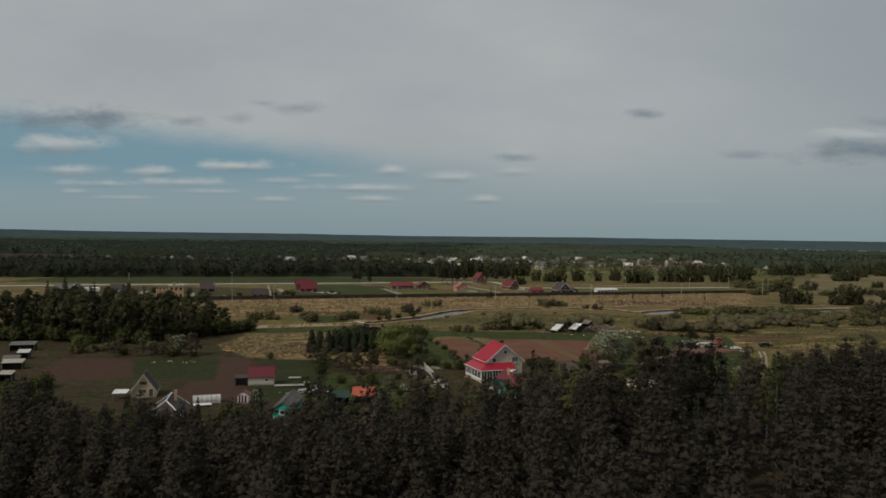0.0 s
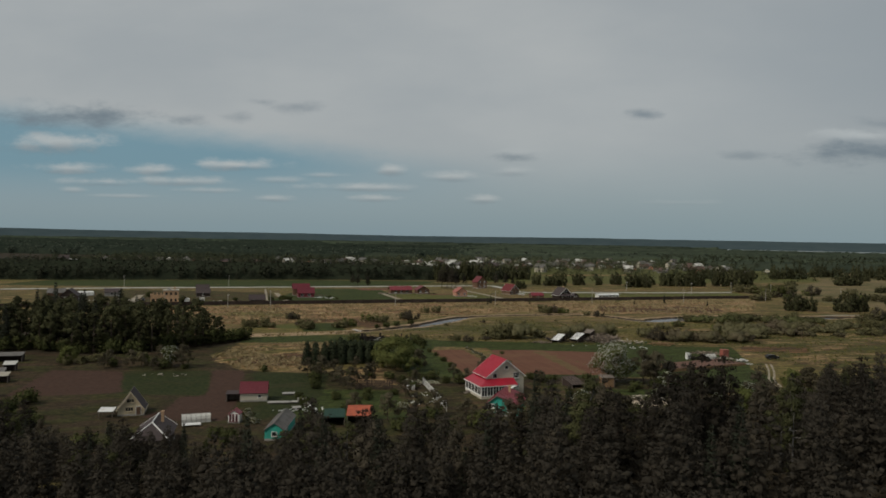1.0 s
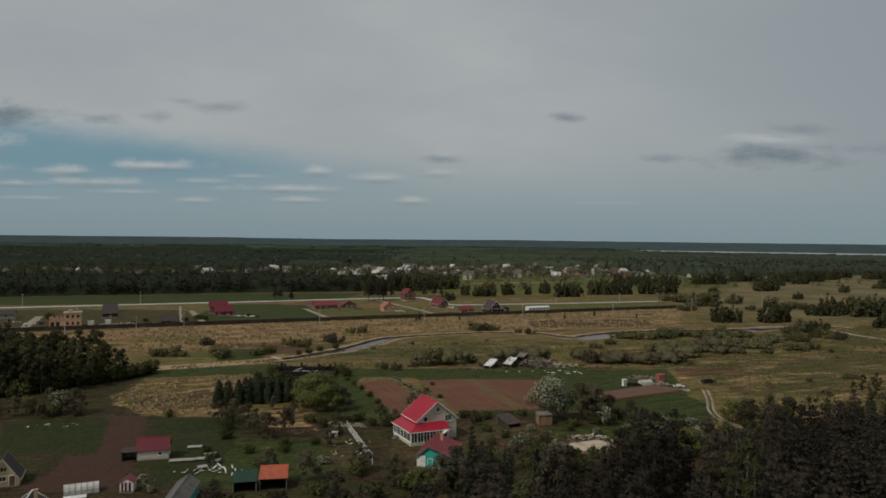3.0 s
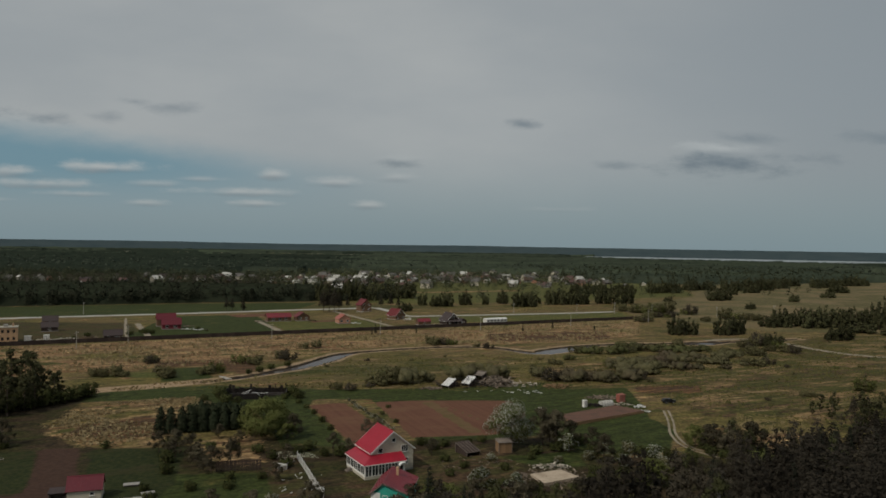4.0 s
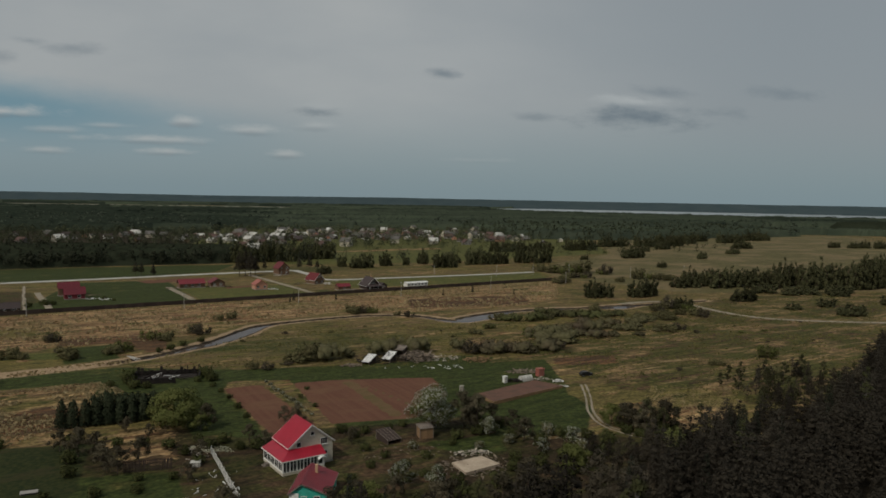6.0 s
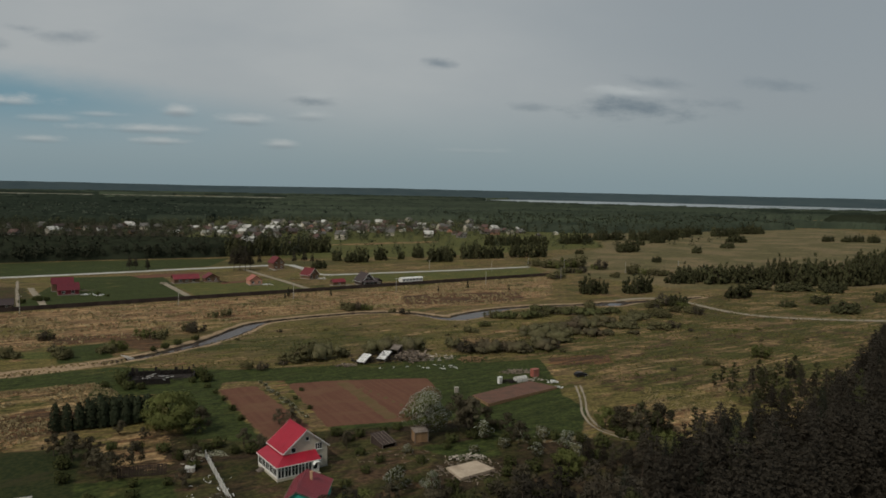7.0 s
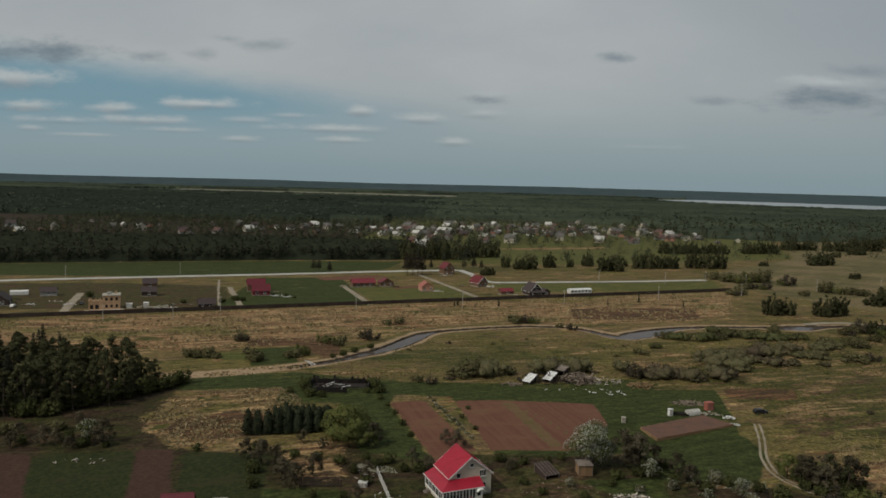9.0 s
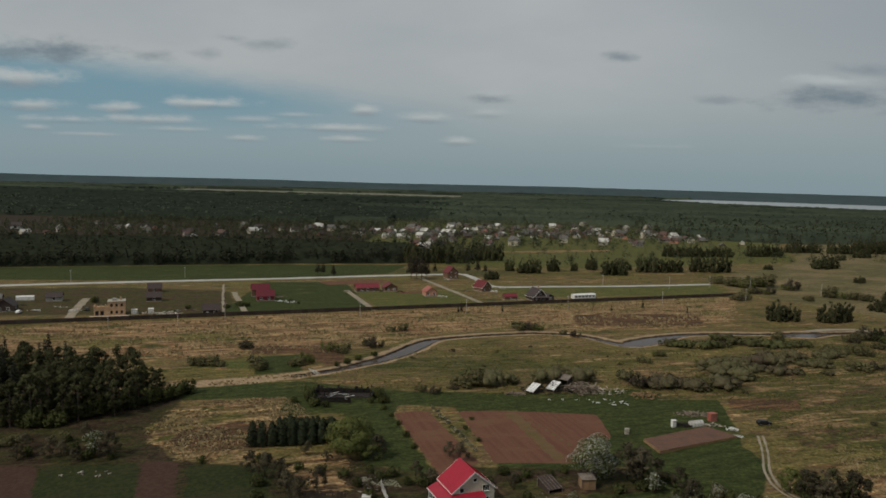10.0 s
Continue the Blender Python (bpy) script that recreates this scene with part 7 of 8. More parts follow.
def burnt_ruin():
    t = thing("ruin", -39, 253.5, 4, "burnt-out ruin with charred walls and fallen beams", "ruin")
    rng = np.random.default_rng(6)
    part("corner_post", boxes((9.0, 9.4, 4.6, 5.0, 0.1, 3.2), (5.6, 5.9, 5.2, 5.5, 0.1, 2.9), (-6.0, -5.7, 4.9, 5.2, 0.1, 2.4), (9.0, 9.3, -2.8, -2.5, 0.1, 2.5)), M["char"], t)
    for k in range(26):
        a, ln2 = rng.uniform(-9.6, 9.2), rng.uniform(0.8, 2.9)
        part("charred_board", boxes((a, a + rng.uniform(0.3, 1.0), 5.3, 5.45, 0.1, ln2) if k % 3 else (-9.5, -9.35, a * 0.5, a * 0.5 + rng.uniform(0.3, 0.9), 0.1, ln2)), M["char"], t)
    for (x0, x1, y0, y1) in ((-10, 9.8, 5.9, 6.2), (-10, -9.7, -5.5, 5.897), (9.5, 9.8, -3.0, 5.897), (-9.697, 3.0, -5.5, -5.2)):
        part("charred_wall", boxes((x0, x1, y0, y1, -0.4, rng.uniform(1.3, 1.7))), M["char"], t)
    part("ash_floor", boxes((-9.0, 2.0, -2.6, 5.8, -0.3, 0.12), (2.0, 9.0, 0.4, 5.8, -0.3, 0.11)), M["char"], t)
    for k in range(24):
        bm = bmesh.new()
        x, y, a = rng.uniform(-8, 4), rng.uniform(-4, 4), rng.uniform(0, 6.28)
        ln = rng.uniform(2, 5)
        tube(bm, [(x, y, 0.2), (x + math.cos(a) * ln, y + math.sin(a) * ln, rng.uniform(0.3, 2.4))], [0.13, 0.1], 5)
        part("beam", bm, M["char" if k % 4 else "white_sheet"], t)
    return t


burnt_ruin()
bridge = thing("log_bridge", -55, 283.5, -58, "fallen pale logs across the stream", "log")
for k in range(3):
    bm = bmesh.new()
    tube(bm, [(-5 + k, k * 0.5 - 0.5, 0.15), (4.5 - k * 0.5, k * 0.9 - 0.9, 0.25)], [0.17, 0.11], 7)
    part("log", bm, M["pole"], bridge)


# ---- garden and meadow plants ----
def thuja(seed):
    rng = np.random.default_rng(seed)
    t = thing("thuja", 0, 0, 0, "dark columnar thuja in a planted row", "tree", "thuja row", z=0)
    trunk_mesh(t, 3.5, 0.09, [], M["bark"], rng)
    pads = [(0, 0, 4.6 * f, 1.45 * (1.02 - f) ** 0.42, 1.45 * (1.02 - f) ** 0.42, 0.7) for f in (0.1, 0.25, 0.4, 0.55, 0.7, 0.85, 0.95)]
    crown("foliage", t, pads, 700, 0.25, M["thuja"], rng, 0.0, 0.6)
    return t


THUJAS = Stand([thuja(1), thuja(2)])
for k, (x, y) in enumerate(((-56.4, 208.5), (-53.9, 208.9), (-51.2, 209.6), (-48.4, 210.0), (-45.8, 210.5), (-43.2, 211.0), (-40.6, 211.6), (-38.0, 212.6), (-35.6, 213.8))):
    THUJAS.plant(k, x, y, 40 * k, random.uniform(1.3, 1.55), random.uniform(0.92, 1.1))
for k in range(11):
    THUJAS.plant(k, -50 + 1.5 * k, 212.3 + 0.24 * k + random.uniform(-0.4, 0.4), 70 * k, random.uniform(1.3, 1.6), random.uniform(0.85, 1.05), "dark thuja of the dense hedge behind the row")

BIG = Stand([broad_tree("tree", 70, 8.6, 9.6, "spring", "spreading tree in white blossom over a small hut", "", 4200, 0.22, "bark", 0.08, 0.8, 1.3)])
BIG.plant(0, 35.0, 194.6, 0, 1.3)
FRUIT = Stand([broad_tree("fruit_tree", 71 + k, 5.0, 5.6, "leaf", "fruit tree in pale blossom", "garden trees", 700, 0.24, "bark", 0.15, 0.7) for k in range(2)])
FULL = Stand([broad_tree("tree", 78, 9.6, 14.0, "spring", "large round spring-green garden tree beside the hedge", "garden trees", 4600, 0.34, "bark", 0.06, fat=1.25)])
FULL.plant(0, -28.5, 206.5, 30, 1.0)
ROUND = Stand([broad_tree("tree", 75 + k, 6.4, 8.6, "spring", "broad round green garden tree", "garden trees", 1300, 0.3, "bark", 0.1) for k in range(2)])
BARE = Stand([broad_tree("tree", 80 + k, 9.0, 8.0, "twig", "brownish tree barely in leaf", "garden trees", 1200, 0.28, "bark", 0.1) for k in range(2)])
BUSH = Stand([bush(90 + k, 2.9, 5.2, ("willow", "willow", "spring", "bare")[k], "grey-green willow thicket in the meadow", "meadow bushes", 560, 0.24, wide=1.5) for k in range(4)])
GARDEN = Stand([bush(100 + k, 2.2, 3.2, "leaf", "low green garden bush", "garden bushes", 300, 0.22) for k in range(2)])
PALE = Stand([bush(105 + k, 3.0, 4.2, "willow", "garden bush in pale blossom", "garden bushes", 420, 0.24, "bush", 0.6) for k in range(2)])

for k, (x, y, s) in enumerate(((61.5, 164.5, 0.95), (-127, 198, 0.85), (-22.5, 202.5, 0.7))):
    ROUND.plant(k, x, y, 60 * k, s)
for k, (x, y, s) in enumerate(((-91.0, 197.5, 0.8), (-103, 196, 0.5), (43.5, 196, 1.1), (46.5, 194, 1.05), (-21.5, 203.5, 0.75), (-36, 176, 0.7), (-43, 186, 0.7), (46, 199, 0.8), (-40, 181, 0.6), (-104, 210, 0.5), (-21, 170, 0.5), (-47, 188, 0.75), (-33, 182, 0.7), (50, 193, 0.8), (55, 190, 0.7), (-10, 191, 0.55), (-6, 188, 0.5), (14, 187, 0.5), (56, 184, 0.7), (-20, 183, 0.5), (-52, 192, 0.6), (-115, 200, 0.5), (-30, 150, 0.6), (-22, 146, 0.7), (-12, 152, 0.7), (12, 150, 0.7), (20, 154, 0.6))):
    BARE.plant(k, x, y, 50 * k, s)
for k, (x, y, s) in enumerate(((48.5, 189, 0.95), (22.5, 161, 1.1), (29.5, 160, 0.9), (-95.5, 199, 1.25), (-52.0, 141.5, 0.55), (67, 180, 0.9), (58, 176, 0.7))):
    FRUIT.plant(k, x, y, 70 * k, s)
for k, (x, y, s) in enumerate(((63.5, 188, 1.1), (58, 190, 0.8), (68, 176, 1.0), (-20, 157, 0.8), (28, 183, 0.7), (44, 181, 0.7), (52, 183, 0.8), (-50, 139.5, 0.6))):
    PALE.plant(k, x, y, 80 * k, s)
for x, y, s in ((-24, 186, 1.1), (-19, 190, 1.0), (-12, 188, 1.0), (-8, 187, 1.2), (15, 192, 1.0), (18, 195, 0.9), (12, 165, 0.8), (17, 172, 0.7), (25, 172, 0.8), (30, 176, 0.8), (50, 172, 1.2), (55, 168, 1.3), (-46, 176, 1.0), (-48, 184, 1.2), (-31, 172, 0.8), (-50, 197, 1.3), (-27, 255, 1.2), (-25, 250, 1.1), (-24, 243, 0.7), (-21, 236, 0.7), (-18, 229, 0.7), (-15, 220, 0.7), (-12, 211, 0.8), (58, 160, 1.4), (50, 150, 1.5), (-38, 165, 0.9), (-33, 155, 0.9), (-12, 150, 1.3),):
    GARDEN.plant(random.randrange(2), x, y, random.uniform(0, 360), s * random.uniform(0.85, 1.15))
for x, y, s in ((-2, 142, 1.4), (4, 236, 0.5), (2, 228, 0.6), (6, 218, 0.6), (-44, 158, 0.9), (-106, 140, 1.6), (-108, 150, 1.5), (-99, 138, 1.1), (-94, 132, 1.0), (-103, 132, 1.8), (-95, 127, 1.8), (-112, 142, 1.8), (-54, 128, 1.2), (-49, 124, 1.4), (-38, 124, 1.5), (-32, 128, 1.4), (-26, 132, 1.3), (-36, 134, 1.0), (-18, 138, 1.3), (-14, 131, 1.5), (-8, 136, 1.4), (8, 141, 1.4), (16, 145, 1.4), (24, 150, 1.4), (34, 152, 1.5), (42, 158, 1.4), (-90, 122, 1.8), (-75, 118, 1.6),):
    GARDEN.plant(random.randrange(2), x, y, random.uniform(0, 360), s * random.uniform(0.85, 1.15))
for x, y, s in ((46, 190, 1.3), (49, 194, 1.3), (53, 196, 1.2), (40, 188, 1.0), (38, 184, 0.8), (54, 187, 1.1), (60, 183, 1.2), (66, 186, 1.2), (72, 184, 1.3), (76, 180, 1.4), (70, 172, 1.5), (62, 170, 1.4), (48, 166, 1.3), (50, 160, 1.4), (34, 160, 1.1), (28, 166, 0.9), (21, 178, 0.8), (17, 183, 0.9), (24, 196, 0.8), (28, 199, 0.9), (12, 196, 0.9), (8, 190, 0.9), (-16, 192, 1.2), (-22, 194, 1.0), (-28, 191, 1.1), (-34, 193, 1.0), (-40, 194, 1.0), (-20, 180, 0.9),):
    GARDEN.plant(random.randrange(2), x, y, random.uniform(0, 360), s * random.uniform(0.85, 1.15))
for x, y, s in ((-24, 172, 0.9), (-30, 166, 0.9), (-47, 165, 0.8), (-66, 196, 0.8), (-96, 196, 1.2), (-102, 200, 1.3), (-112, 196, 1.2), (-90, 196, 0.8),):
    GARDEN.plant(random.randrange(2), x, y, random.uniform(0, 360), s * random.uniform(0.85, 1.15))
for x, y, s in ((-51, 254, 1.4), (-49.5, 249, 1.3), (-47, 244, 1.2), (-43, 243, 0.9), (-29, 249, 0.8), (-28, 258, 1.3), (-54, 246, 0.9), (-45, 298, 1.0), (-41.5, 304, 1.0), (-36, 312, 0.9), (-48.5, 293.5, 0.8)):
    GARDEN.plant(random.randrange(2), x, y, random.uniform(0, 360), s * 1.1, label="dark green scrub on damp ground")

for k in range(46):
    f = k / 45
    x, y = (-178 + 60 * f / 0.55, 216 + 2 * random.random()) if f < 0.55 else (-118 + 26 * (f - 0.55) / 0.45, 218 + 34 * (f - 0.55) / 0.45)
    GARDEN.plant(random.randrange(2), x + random.uniform(-2, 2), y + random.uniform(-2, 3), random.uniform(0, 360), random.uniform(1.2, 2.2), random.uniform(0.9, 1.4), "leafy undergrowth at the edge of the grove")

# meadow bushes along the river and the ditches: x, y, scale
for x, y, s in ((-101, 289, 1.1), (-94, 286, 0.9), (-91, 316, 1.0), (-76, 284, 1.0), (-84, 296, 0.8), (-66, 292, 0.9), (-52, 317, 1.0), (-42, 329, 1.0), (-31, 362, 0.8), (-60, 300, 0.9), (-48, 320, 0.8), (4, 271, 1.1), (31, 379, 1.1), (36, 378, 0.9), (51, 366, 0.9), (-12, 262, 0.7), (0, 275, 0.7), (-4, 268, 0.6), (86, 330, 0.9), (78, 318, 0.8), (67, 281, 1.0), (100, 284, 0.9), (100, 307, 1.1), (163, 316, 1.1), (170, 318, 1.0), (96, 352, 1.2), (154, 372, 1.0), (190, 372, 1.1),):
    for k in range(2):
        BUSH.plant(random.choice((0, 1, 0, 1, 2, 3)), x + random.uniform(-3.5, 3.5), y + random.uniform(-3, 3), random.uniform(-30, 50), s * random.uniform(0.75, 1.5), random.uniform(0.8, 1.35))
for x, y, s in ((197, 378, 1.2), (206, 372, 1.0), (193, 357, 1.2), (203, 352, 1.0), (168, 348, 1.1), (178, 346, 1.1), (98, 178, 1.1), (93, 172, 1.2), (-120, 203, 0.8), (-111, 206, 0.7), (-125, 196, 0.7), (160, 235, 1.1), (150, 250, 0.7), (175, 262, 1.0), (193, 576, 2.0), (200, 566, 1.9), (208, 564, 2.0), (218, 567, 1.8), (227, 568, 1.9), (236, 556, 1.6), (227, 507, 1.1), (181, 498, 1.3), (187, 503, 1.2), (201, 528, 1.3), (212, 529, 1.0), (252, 520, 1.5), (262, 516, 1.5), (272, 512, 1.6),):
    for k in range(2):
        BUSH.plant(random.choice((0, 1, 0, 1, 2, 3)), x + random.uniform(-3.5, 3.5), y + random.uniform(-3, 3), random.uniform(-30, 50), s * random.uniform(0.75, 1.5), random.uniform(0.8, 1.35))
for x, y, s in ((284, 508, 1.4), (300, 500, 1.3),):
    for k in range(2):
        BUSH.plant(random.choice((0, 1, 0, 1, 2, 3)), x + random.uniform(-3.5, 3.5), y + random.uniform(-3, 3), random.uniform(-30, 50), s * random.uniform(0.75, 1.5), random.uniform(0.8, 1.35))
def round_thicket(rows, per_bush, size, mat, label, seed):
    """Bushes grown together into domes, in one mesh: rows of x, y, height, width."""
    rng = np.random.default_rng(seed)
    V, S = [], []
    for x, y, h, w in rows:
        pads = [(0, 0, h * 0.42, w * 0.34, w * 0.34, h * 0.5)]
        for k in range(7):
            a, out = 2.4 * k + rng.uniform(-0.5, 0.5), w * rng.uniform(0.2, 0.42)
            r, top = w * rng.uniform(0.12, 0.22), h * rng.uniform(0.3, 0.78) * (1.1 - out / w)
            pads.append((math.cos(a) * out, math.sin(a) * out, top, r, r, min(top * 0.9, r)))
        for v, shade in (leaf_cloud(pads, per_bush, size, rng, 0.1, 0.6, 0.9), leaf_mass(pads, rng, 0.8)):
            V.append(v + np.array([x, y, ground_z(x, y) - 0.1])), S.append(shade)
    return tagged(foliage("thicket", np.concatenate(V), np.concatenate(S), M[mat]), label, "bushes", kind="stuff")


BANK_WILLOWS = [(98, 349, 3.6, 8), (103, 347.5, 4.6, 8), (109, 346.5, 5.2, 9), (115, 349, 4.4, 8), (120, 352, 3.6, 8), (122, 367, 4.0, 8), (128, 366, 3.8, 8), (127, 358, 4.4, 9), (134, 356, 4.6, 10), (141, 355, 4.6, 10), (148, 356, 4.2, 10), (155, 357, 3.8, 9), (161, 359, 3.2, 8)]
# long thickets that close up along the wet ground: polygon, spacing, scale, height
for poly, gap, s0, tall0, pick in (([(66, 276), (90, 277), (101, 282), (99, 287), (80, 284), (66, 281)], 4.2, 1.0, 1.0, 0.1), ([(97, 309), (99, 300), (107, 295), (122, 300), (140, 300), (165, 318), (150, 330), (120, 322), (104, 318)], 6.0, 1.15, 0.9, 0.0),
                             ([(8, 270), (20, 274), (42, 281), (68, 285), (66, 292), (40, 290), (20, 284), (8, 277)], 5.0, 1.1, 1.3, 0.25),
                             ([(140, 330), (165, 335), (190, 345), (185, 352), (150, 342)], 6.0, 1.0, 0.8, 0.0)):
    trng = np.random.default_rng(int(poly[0][1]))
    rows = []
    for x, y in poly_points(poly, gap * 1.15, trng, 0.7):
        big = 0.45 + 1.5 * trng.random() ** 1.6
        if noise.noise(Vector((x * 0.07, y * 0.11, 3.0))) > -0.22:
            rows.append((x, y, 3.4 * s0 * tall0 * big ** 0.8, 7.4 * s0 * big))
    round_thicket(rows, 560, 0.34, "thicket", "grown-together grey-green willow thicket in the wet meadow", int(poly[0][0]))
# green willows on the bank of the stream
round_thicket(BANK_WILLOWS, 420, 0.42, "bank_leaf", "round green willow bushes along the stream", 17)


scrub = np.random.default_rng(64)
for x, y in poly_points([(-40, 300), (20, 345), (120, 335), (200, 365), (260, 400), (250, 300), (160, 240), (104, 240), (96, 290), (20, 300)], 17, scrub):
    if scrub.random() < 0.55:
        BUSH.plant(int(scrub.integers(4)), x, y, scrub.uniform(0, 360), scrub.uniform(0.18, 0.5), scrub.uniform(0.6, 1.2), "low scrub scattered in the rough meadow")


def clump(seed, mat):
    """Several young trees grown together into one thicket."""
    rng = np.random.default_rng(seed)
    t = thing("tree_clump", 0, 0, 0, "dense dark clump of young trees in the meadow", "trees", "meadow clumps", z=0)
    bm = bmesh.new()
    pads = []
    for k in range(13):
        a2, r = k * 2.4, 4.4 * rng.random() ** 0.5
        x, y, h = math.cos(a2) * r * 1.25, math.sin(a2) * r * 0.75, rng.uniform(4.5, 8.2) * (1.1 - 0.07 * r)
        tube(bm, [(x, y, -0.2), (x + rng.normal(0, 0.2), y, h * 0.9)], [0.12, 0.03], 5)
        for j in range(6):
            f = (j + rng.random()) / 6
            out = (0.5 + 1.3 * math.sin(math.pi * min(1, 0.25 + 0.7 * f))) * rng.uniform(0.2, 1.0)
            a3 = rng.uniform(0, 6.283)
            rr = rng.uniform(0.95, 1.5) * (1.15 - 0.4 * f)
            pads.append((x + math.cos(a3) * out, y + math.sin(a3) * out, 0.5 + (h - 1.1) * f, rr, rr, rr * 0.85))
    part("trunk", bm, M["bark"], t)
    crown("foliage", t, pads, 780, 0.44, M[mat], rng, 0.1, 0.5, mass=0.8)
    return t


CLUMP = Stand([clump(120 + k, "clump_leaf") for k in range(4)])
# thickets of young trees out in the meadows: x, y, width, height
for x, y, wide, high in ((121, 615, 23, 13), (165, 644, 42, 13), (213, 656, 36, 16), (246, 796, 80, 13), (325, 819, 42, 15), (340, 714, 30, 13), (394, 884, 47, 12), (460, 890, 80, 14), (53, 609, 21, 13), (74, 626, 11, 12),
                         (37, 620, 7, 11), (92, 634, 5, 9), (109, 647, 8, 11), (133, 652, 17, 12), (-44, 660, 19, 19), (-17, 667, 35, 18), (18, 696, 36, 16), (20, 564, 11, 7), (179, 424, 19, 9.5), (209, 429, 21, 10.5),
                         (204, 380, 6, 6.5), (208, 375, 9, 7), (262, 404, 20, 9.5), (262, 470, 24, 9), (277, 477, 33, 12), (290, 470, 30, 13), (305, 474, 33, 14), (320, 466, 30, 14), (335, 466, 34, 17), (350, 458, 30, 17), (366, 460, 34, 18), (382, 452, 30, 18), (398, 456, 34, 18), (430, 462, 34, 15),
                         (300, 440, 14, 6), (340, 420, 12, 5), (482, 916, 34, 14), (530, 946, 34, 14), (410, 700, 10, 8), (488, 766, 14, 9), (317, 610, 9, 5), (276, 690, 8, 6), (398, 800, 9, 6), (440, 840, 22, 10), (560, 860, 30, 10),
                         (297, 377, 10, 6), (270, 368, 9, 5), (620, 980, 50, 13), (700, 1040, 60, 14), (580, 1010, 40, 13),
                         (440, 505, 44, 19), (478, 534, 40, 18), (715, 885, 22, 8), (741, 879, 24, 8), (760, 880, 16, 9), (775, 871, 22, 11), (318, 429, 30, 6), (348, 433, 26, 6), (288, 350, 13, 8), (339, 382, 8, 7)):
    n = max(1, round(wide / 12))
    for k in range(n):
        w1 = wide / n * random.uniform(1.1, 1.45)
        off = ((k + 0.5) / n - 0.5) * (0.8 if n < 3 else 0.97)
        size = max(w1 / 13.0, high / 15.0)
        CLUMP.plant(random.randrange(4), x + off * wide, y + off * wide * 0.25 + random.uniform(-2, 2), random.choice((0, 180)) + random.uniform(-25, 25), size, high / (6.4 * size) * random.uniform(0.82, 1.08))
for x, y, s in ((-110.5, 556, 0.75), (-107, 558, 0.7), (-99, 560, 0.6), (-98, 552, 0.65), (-40, 553, 1.25), (-36, 555, 1.35), (-32, 550, 1.3), (-29, 554, 1.1), (-24, 587, 0.62), (2, 593, 0.75), (10, 599, 0.8), (16, 596, 0.62), (-1.2, 421, 0.5), (-3, 420, 0.35), (107, 452, 0.5), (130, 440, 0.35), (86, 439, 0.35), (22, 425, 0.4)):
    (PINES if s > 0.6 else SPRUCES).plant(random.randrange(4), x, y, random.uniform(0, 360), s * 0.9, label="dark tree beside the country road" if s > 0.6 else "small lone spruce in the meadow")
for x, y, s in ((-125, 416, 0.8), (-131, 410, 0.7), (-128, 421, 0.6), (-122, 418, 0.6), (-150, 404, 0.6), (-207, 414, 0.9), (-102, 437, 0.5), (-96, 431, 0.4), (-152, 392, 0.5)):
    GARDEN.plant(random.randrange(2), x, y, random.uniform(0, 360), s * 1.8)


# ---- dry reeds and grass tufts ----
def tufts(name, poly, n, size, mat, label, seed, skip=None):
    rng = np.random.default_rng(seed)
    px, py = [p[0] for p in poly], [p[1] for p in poly]
    p = np.stack([rng.uniform(min(px), max(px), n), rng.uniform(min(py), max(py), n)], 1)
    p = p[inside(p[:, 0], p[:, 1], poly) > 0]
    keep = np.array([noise.noise(Vector((a * 0.05, b * 0.12, seed))) > -0.12 for a, b in p])
    p = p[keep]
    p = p[far_from_line(p[:, 0], p[:, 1], RIVER_PTS) > 0.5]
    k = len(p)
    z = np.interp(p[:, 1], (165, 240, 275), (-1.7, -0.35, 0.0))
    a = rng.uniform(0, np.pi, k)
    w = size * rng.uniform(0.5, 1.4, k)
    h = size * rng.uniform(0.5, 1.2, k)
    lean = rng.normal(0, 0.25, (k, 2)) * size
    c = np.stack([p[:, 0], p[:, 1], z - 0.08], 1)
    s = np.stack([np.cos(a), np.sin(a), np.zeros(k)], 1) * w[:, None]
    up = np.stack([lean[:, 0], lean[:, 1], h], 1)
    q = np.stack([c - s * 0.5, c + s * 0.5, c + s * 0.75 + up, c - s * 0.65 + up * 0.85], 1).reshape(-1, 3)
    f = np.arange(len(q)).reshape(-1, 4)
    ob = mesh_object(name, q, f, M[mat])
    up = np.tile((0.0, 0.0, 1.0), (len(q), 1)) + np.repeat(rng.normal(scale=0.25, size=(k, 3)), 4, axis=0)
    up /= np.linalg.norm(up, axis=1)[:, None]
    ob.data.attributes.new("custom_normal", "FLOAT_VECTOR", "POINT").data.foreach_set("vector", up.astype(np.float32).ravel())
    return tagged(ob, label, "grass", kind="stuff")


tufts("dry_reeds", ZONES["dry"][0], 26000, 0.8, "reed", "matted dry reeds of the floodplain", 1)
tufts("dry_reeds", ZONES["dry"][1], 5000, 0.55, "reed", "matted dry grass beside the gardens", 2)
tufts("dry_reeds", ZONES["dry"][3], 3000, 0.35, "reed", "dry grass in the rough meadow", 3)
tufts("dry_reeds", [(-178, 226), (-120, 243), (-80, 262), (-58, 272), (-52, 282), (-80, 272), (-124, 254), (-178, 238)], 5000, 0.7, "reed", "pale reeds along the old ditch", 4)
tufts("meadow_grass", [(-60, 262), (60, 262), (100, 280), (200, 320), (260, 380), (190, 385), (90, 345), (0, 345), (-40, 296)], 22000, 0.4, "tuft", "rough olive meadow grass", 5)

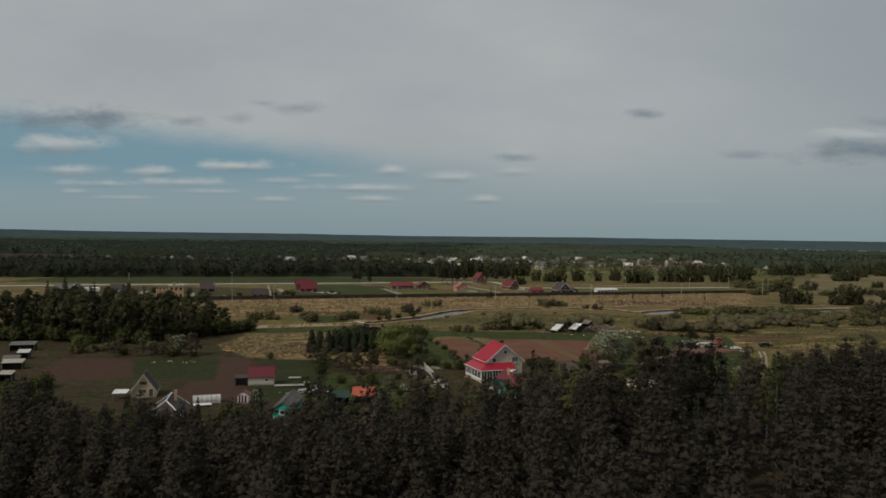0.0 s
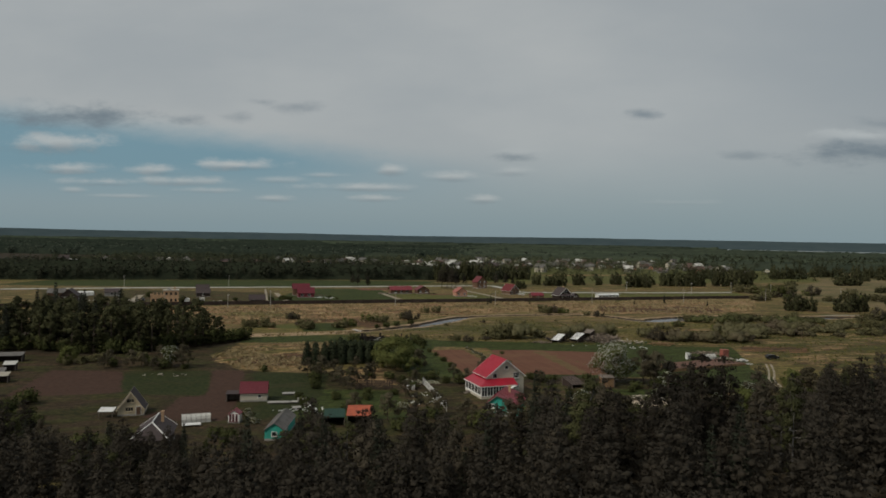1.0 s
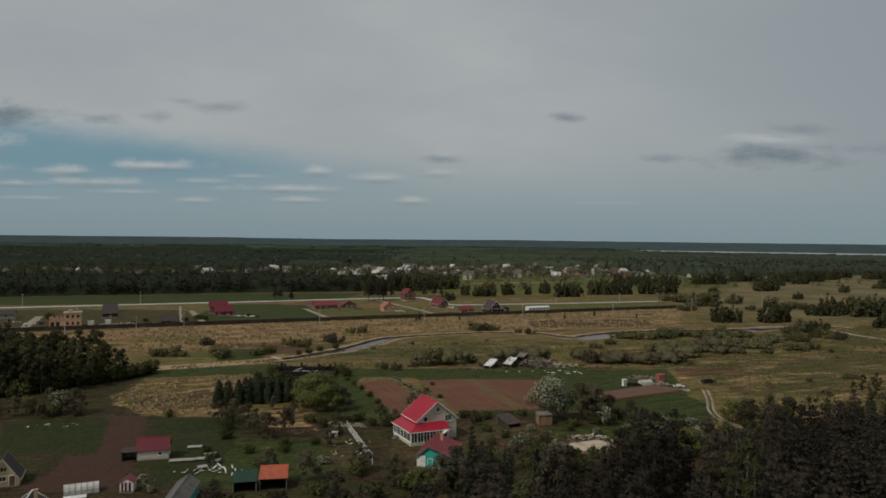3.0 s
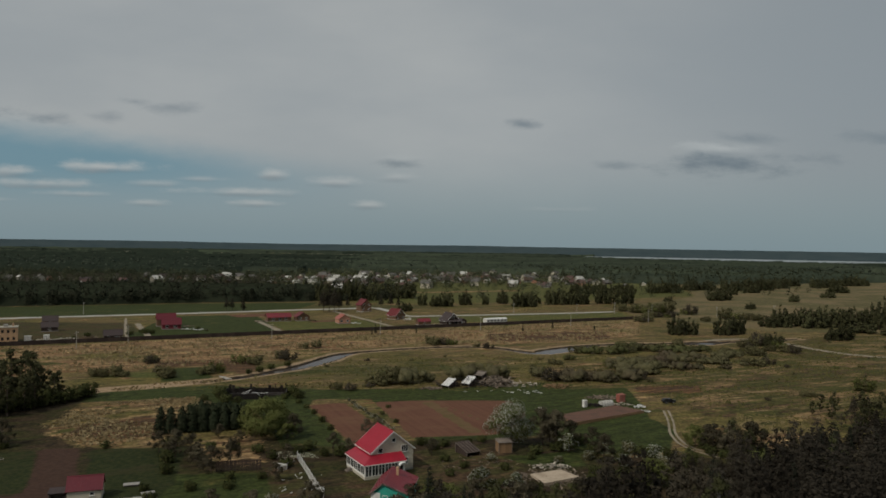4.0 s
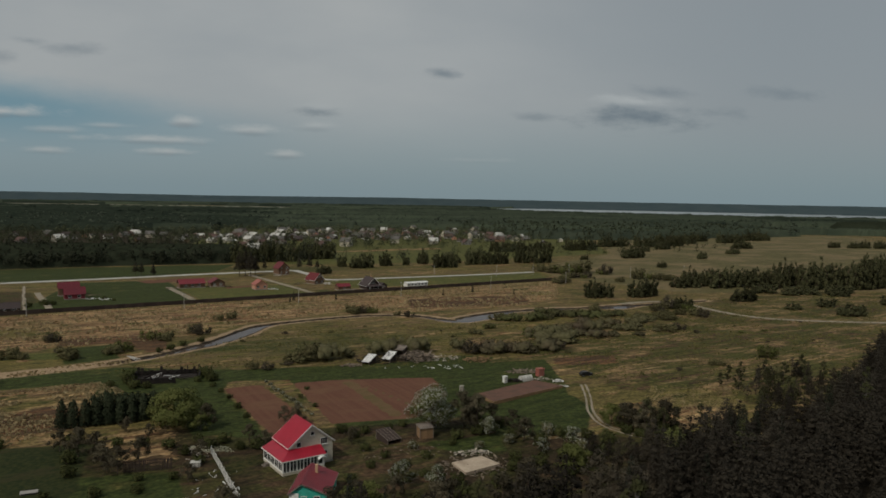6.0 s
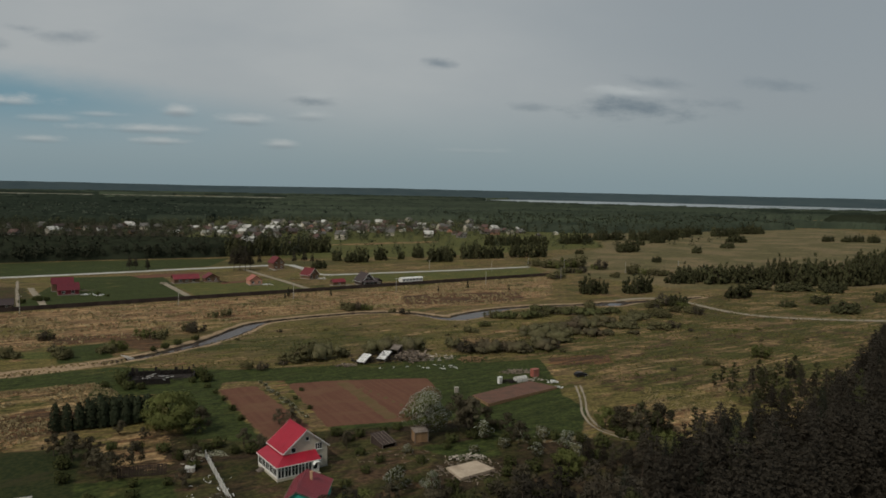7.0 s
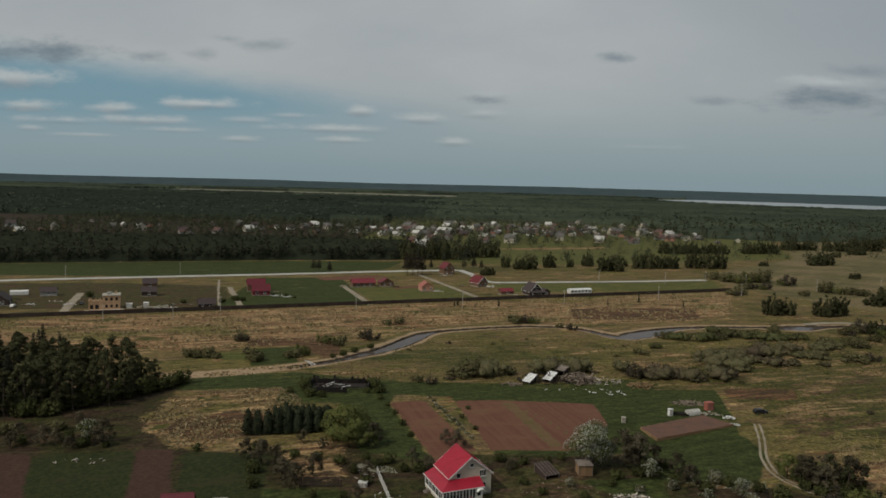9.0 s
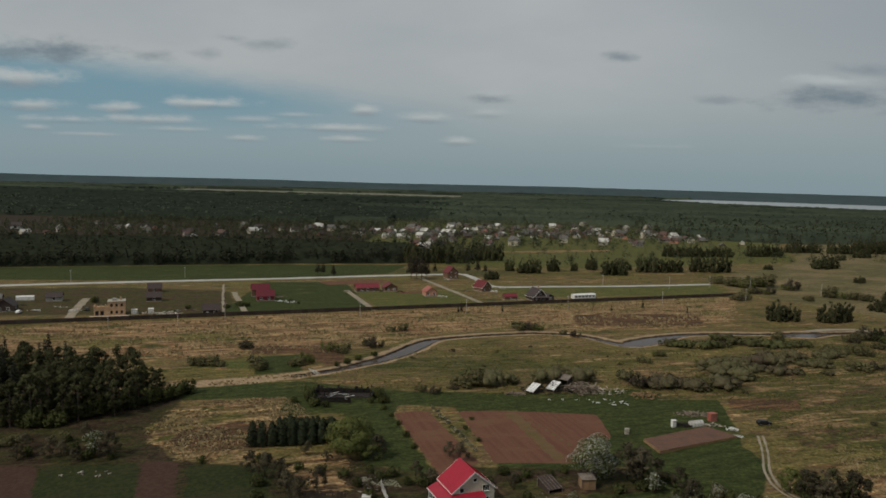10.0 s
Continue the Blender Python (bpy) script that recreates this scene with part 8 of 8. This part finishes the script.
tufts("meadow_grass", ZONES["moor"][0], 26000, 0.5, "tuft", "coarse olive grass of the rough meadow", 6)
tufts("flower_row", [(-9.8, 246.5), (-7.6, 246.8), (6.4, 211.5), (4.0, 210.8)], 900, 0.32, "flower", "row of pale flowers between two bare plots", 21)
tufts("flower_row", [(-24, 192), (-15, 190), (-13, 186), (-24, 187)], 500, 0.3, "flower", "pale flowers along the garden edge", 22)
tufts("flower_row", [(52, 189), (80, 189), (80, 186), (60, 184)], 500, 0.3, "flower", "pale flowering hedge bottom", 23)

for k, (x, y, s) in enumerate(((-66, 110.5, 0.46), (-60.5, 109.5, 0.44), (-71, 111.5, 0.4), (-56, 111, 0.45), (12.5, 143.0, 0.6), (16.5, 140.0, 0.62))):
    (PINES if k != 5 else SPRUCES).plant(k, x, y, 50 * k, s, 1.0, "young pine at the edge of the garden")
for k, (x, y, s) in enumerate(((7.6, 144.5, 0.85), (11.0, 148.0, 0.9), (4.6, 140.5, 0.8), (0.5, 140.0, 0.75), (9.6, 139.5, 0.9), (14.5, 151.0, 0.85), (-4.5, 143.0, 0.7))):
    (ROUND if k % 2 else BARE).plant(k, x, y, 50 * k, s, 1.0, "leafy tree screening the low turquoise house")
for k, (x, y, s) in enumerate(((27.0, 142.0, 0.95), (33.5, 140.5, 1.0), (39.0, 143.5, 1.0), (44.5, 148.0, 0.95), (22.0, 139.0, 0.9), (30.0, 146.0, 0.8), (48.0, 154.0, 0.85))):
    (BIRCHES if k % 3 == 1 else BARE).plant(k, x, y, 65 * k, s * (0.66 if k % 3 == 1 else 1.0), 1.0, "tree between the wood and the concrete slab")
for k, (x, y, s) in enumerate(((107.5, 190.5, 0.5), (110, 190, 0.42), (134, 224, 0.42), (140, 229, 0.5), (147, 233, 0.5), (153, 227, 0.45), (150, 217, 0.5), (142, 212, 0.45), (136, 205, 0.5), (131, 199, 0.5), (147, 206, 0.5), (157, 214, 0.5), (128, 193, 0.55), (138, 195, 0.55), (160, 238, 0.45))):
    GROVE.plant(k, x, y, 60 * k, s * 0.85, 1.0, "young dark-leaved tree at the edge of the wood")
ROUND.plant(1, 83.0, 193.0, 40, 0.8, 1.1, "young green tree beside the field track")
wrng = np.random.default_rng(91)
for x, y in poly_points([(126, 195), (134, 214), (142, 228), (152, 238), (162, 240), (186, 226), (168, 206), (150, 190)], 6.4, wrng):
    k, s = int(wrng.integers(4)), wrng.uniform(0.3, 0.52)
    (GROVE if k < 2 else PINES if k == 2 else ASPENS).plant(k, x, y, wrng.uniform(0, 360), s * 1.1, 1.0, "young tree of the wood's leafy edge")
# scrub between the gardens, the field track and the wood
for x, y in poly_points([(65, 157), (65, 167), (68, 171), (75, 172), (82, 167), (78, 160), (70, 153)], 4.4, wrng):
    k, s = int(wrng.integers(6)), wrng.uniform(0.36, 0.52)
    (GROVE if k < 3 else ASPENS if k < 5 else PINES).plant(k, x, y, wrng.uniform(0, 360), s, 1.0, "dark scrub tree between the field track and the wood")
for k, (x, y, s) in enumerate(((86.0, 188.5, 1.0), (90.5, 187.5, 1.2), (95.0, 187.0, 1.15), (98.5, 187.5, 0.85), (88.5, 185.0, 0.9), (93.0, 184.0, 1.0), (86.5, 193.0, 0.8), (97.0, 192.0, 0.9), (92.0, 192.5, 0.9))):
    (GROVE if k % 2 else BARE).plant(k, x, y, 70 * k, s * (0.6 if k % 2 else 0.9), 0.9, "dark thicket beside the field track")
    GARDEN.plant(k, x - 2.0, y - 2.4, 40 * k, 1.2, 1.0, "low scrub at the foot of the thicket")
ROUND.plant(0, 59.5, 163.0, 30, 0.62, 0.8, "bright green bush above the concrete slab")
for k in range(11):
    f = k / 10
    PALE.plant(k, -8.8 + 14 * f + random.uniform(-0.5, 0.5), 246 - 35 * f, 40 * k, random.uniform(0.32, 0.5), 0.8, "low flowering bush between two bare plots")
for k, (x, y, s) in enumerate(((-2, 206, 0.5), (1, 203.5, 0.6), (-34, 199, 0.4), (-40, 203, 0.45), (-98, 193, 0.45), (-106, 196, 0.6), (-113, 193, 0.5))):
    BARE.plant(k, x, y, 55 * k, s)
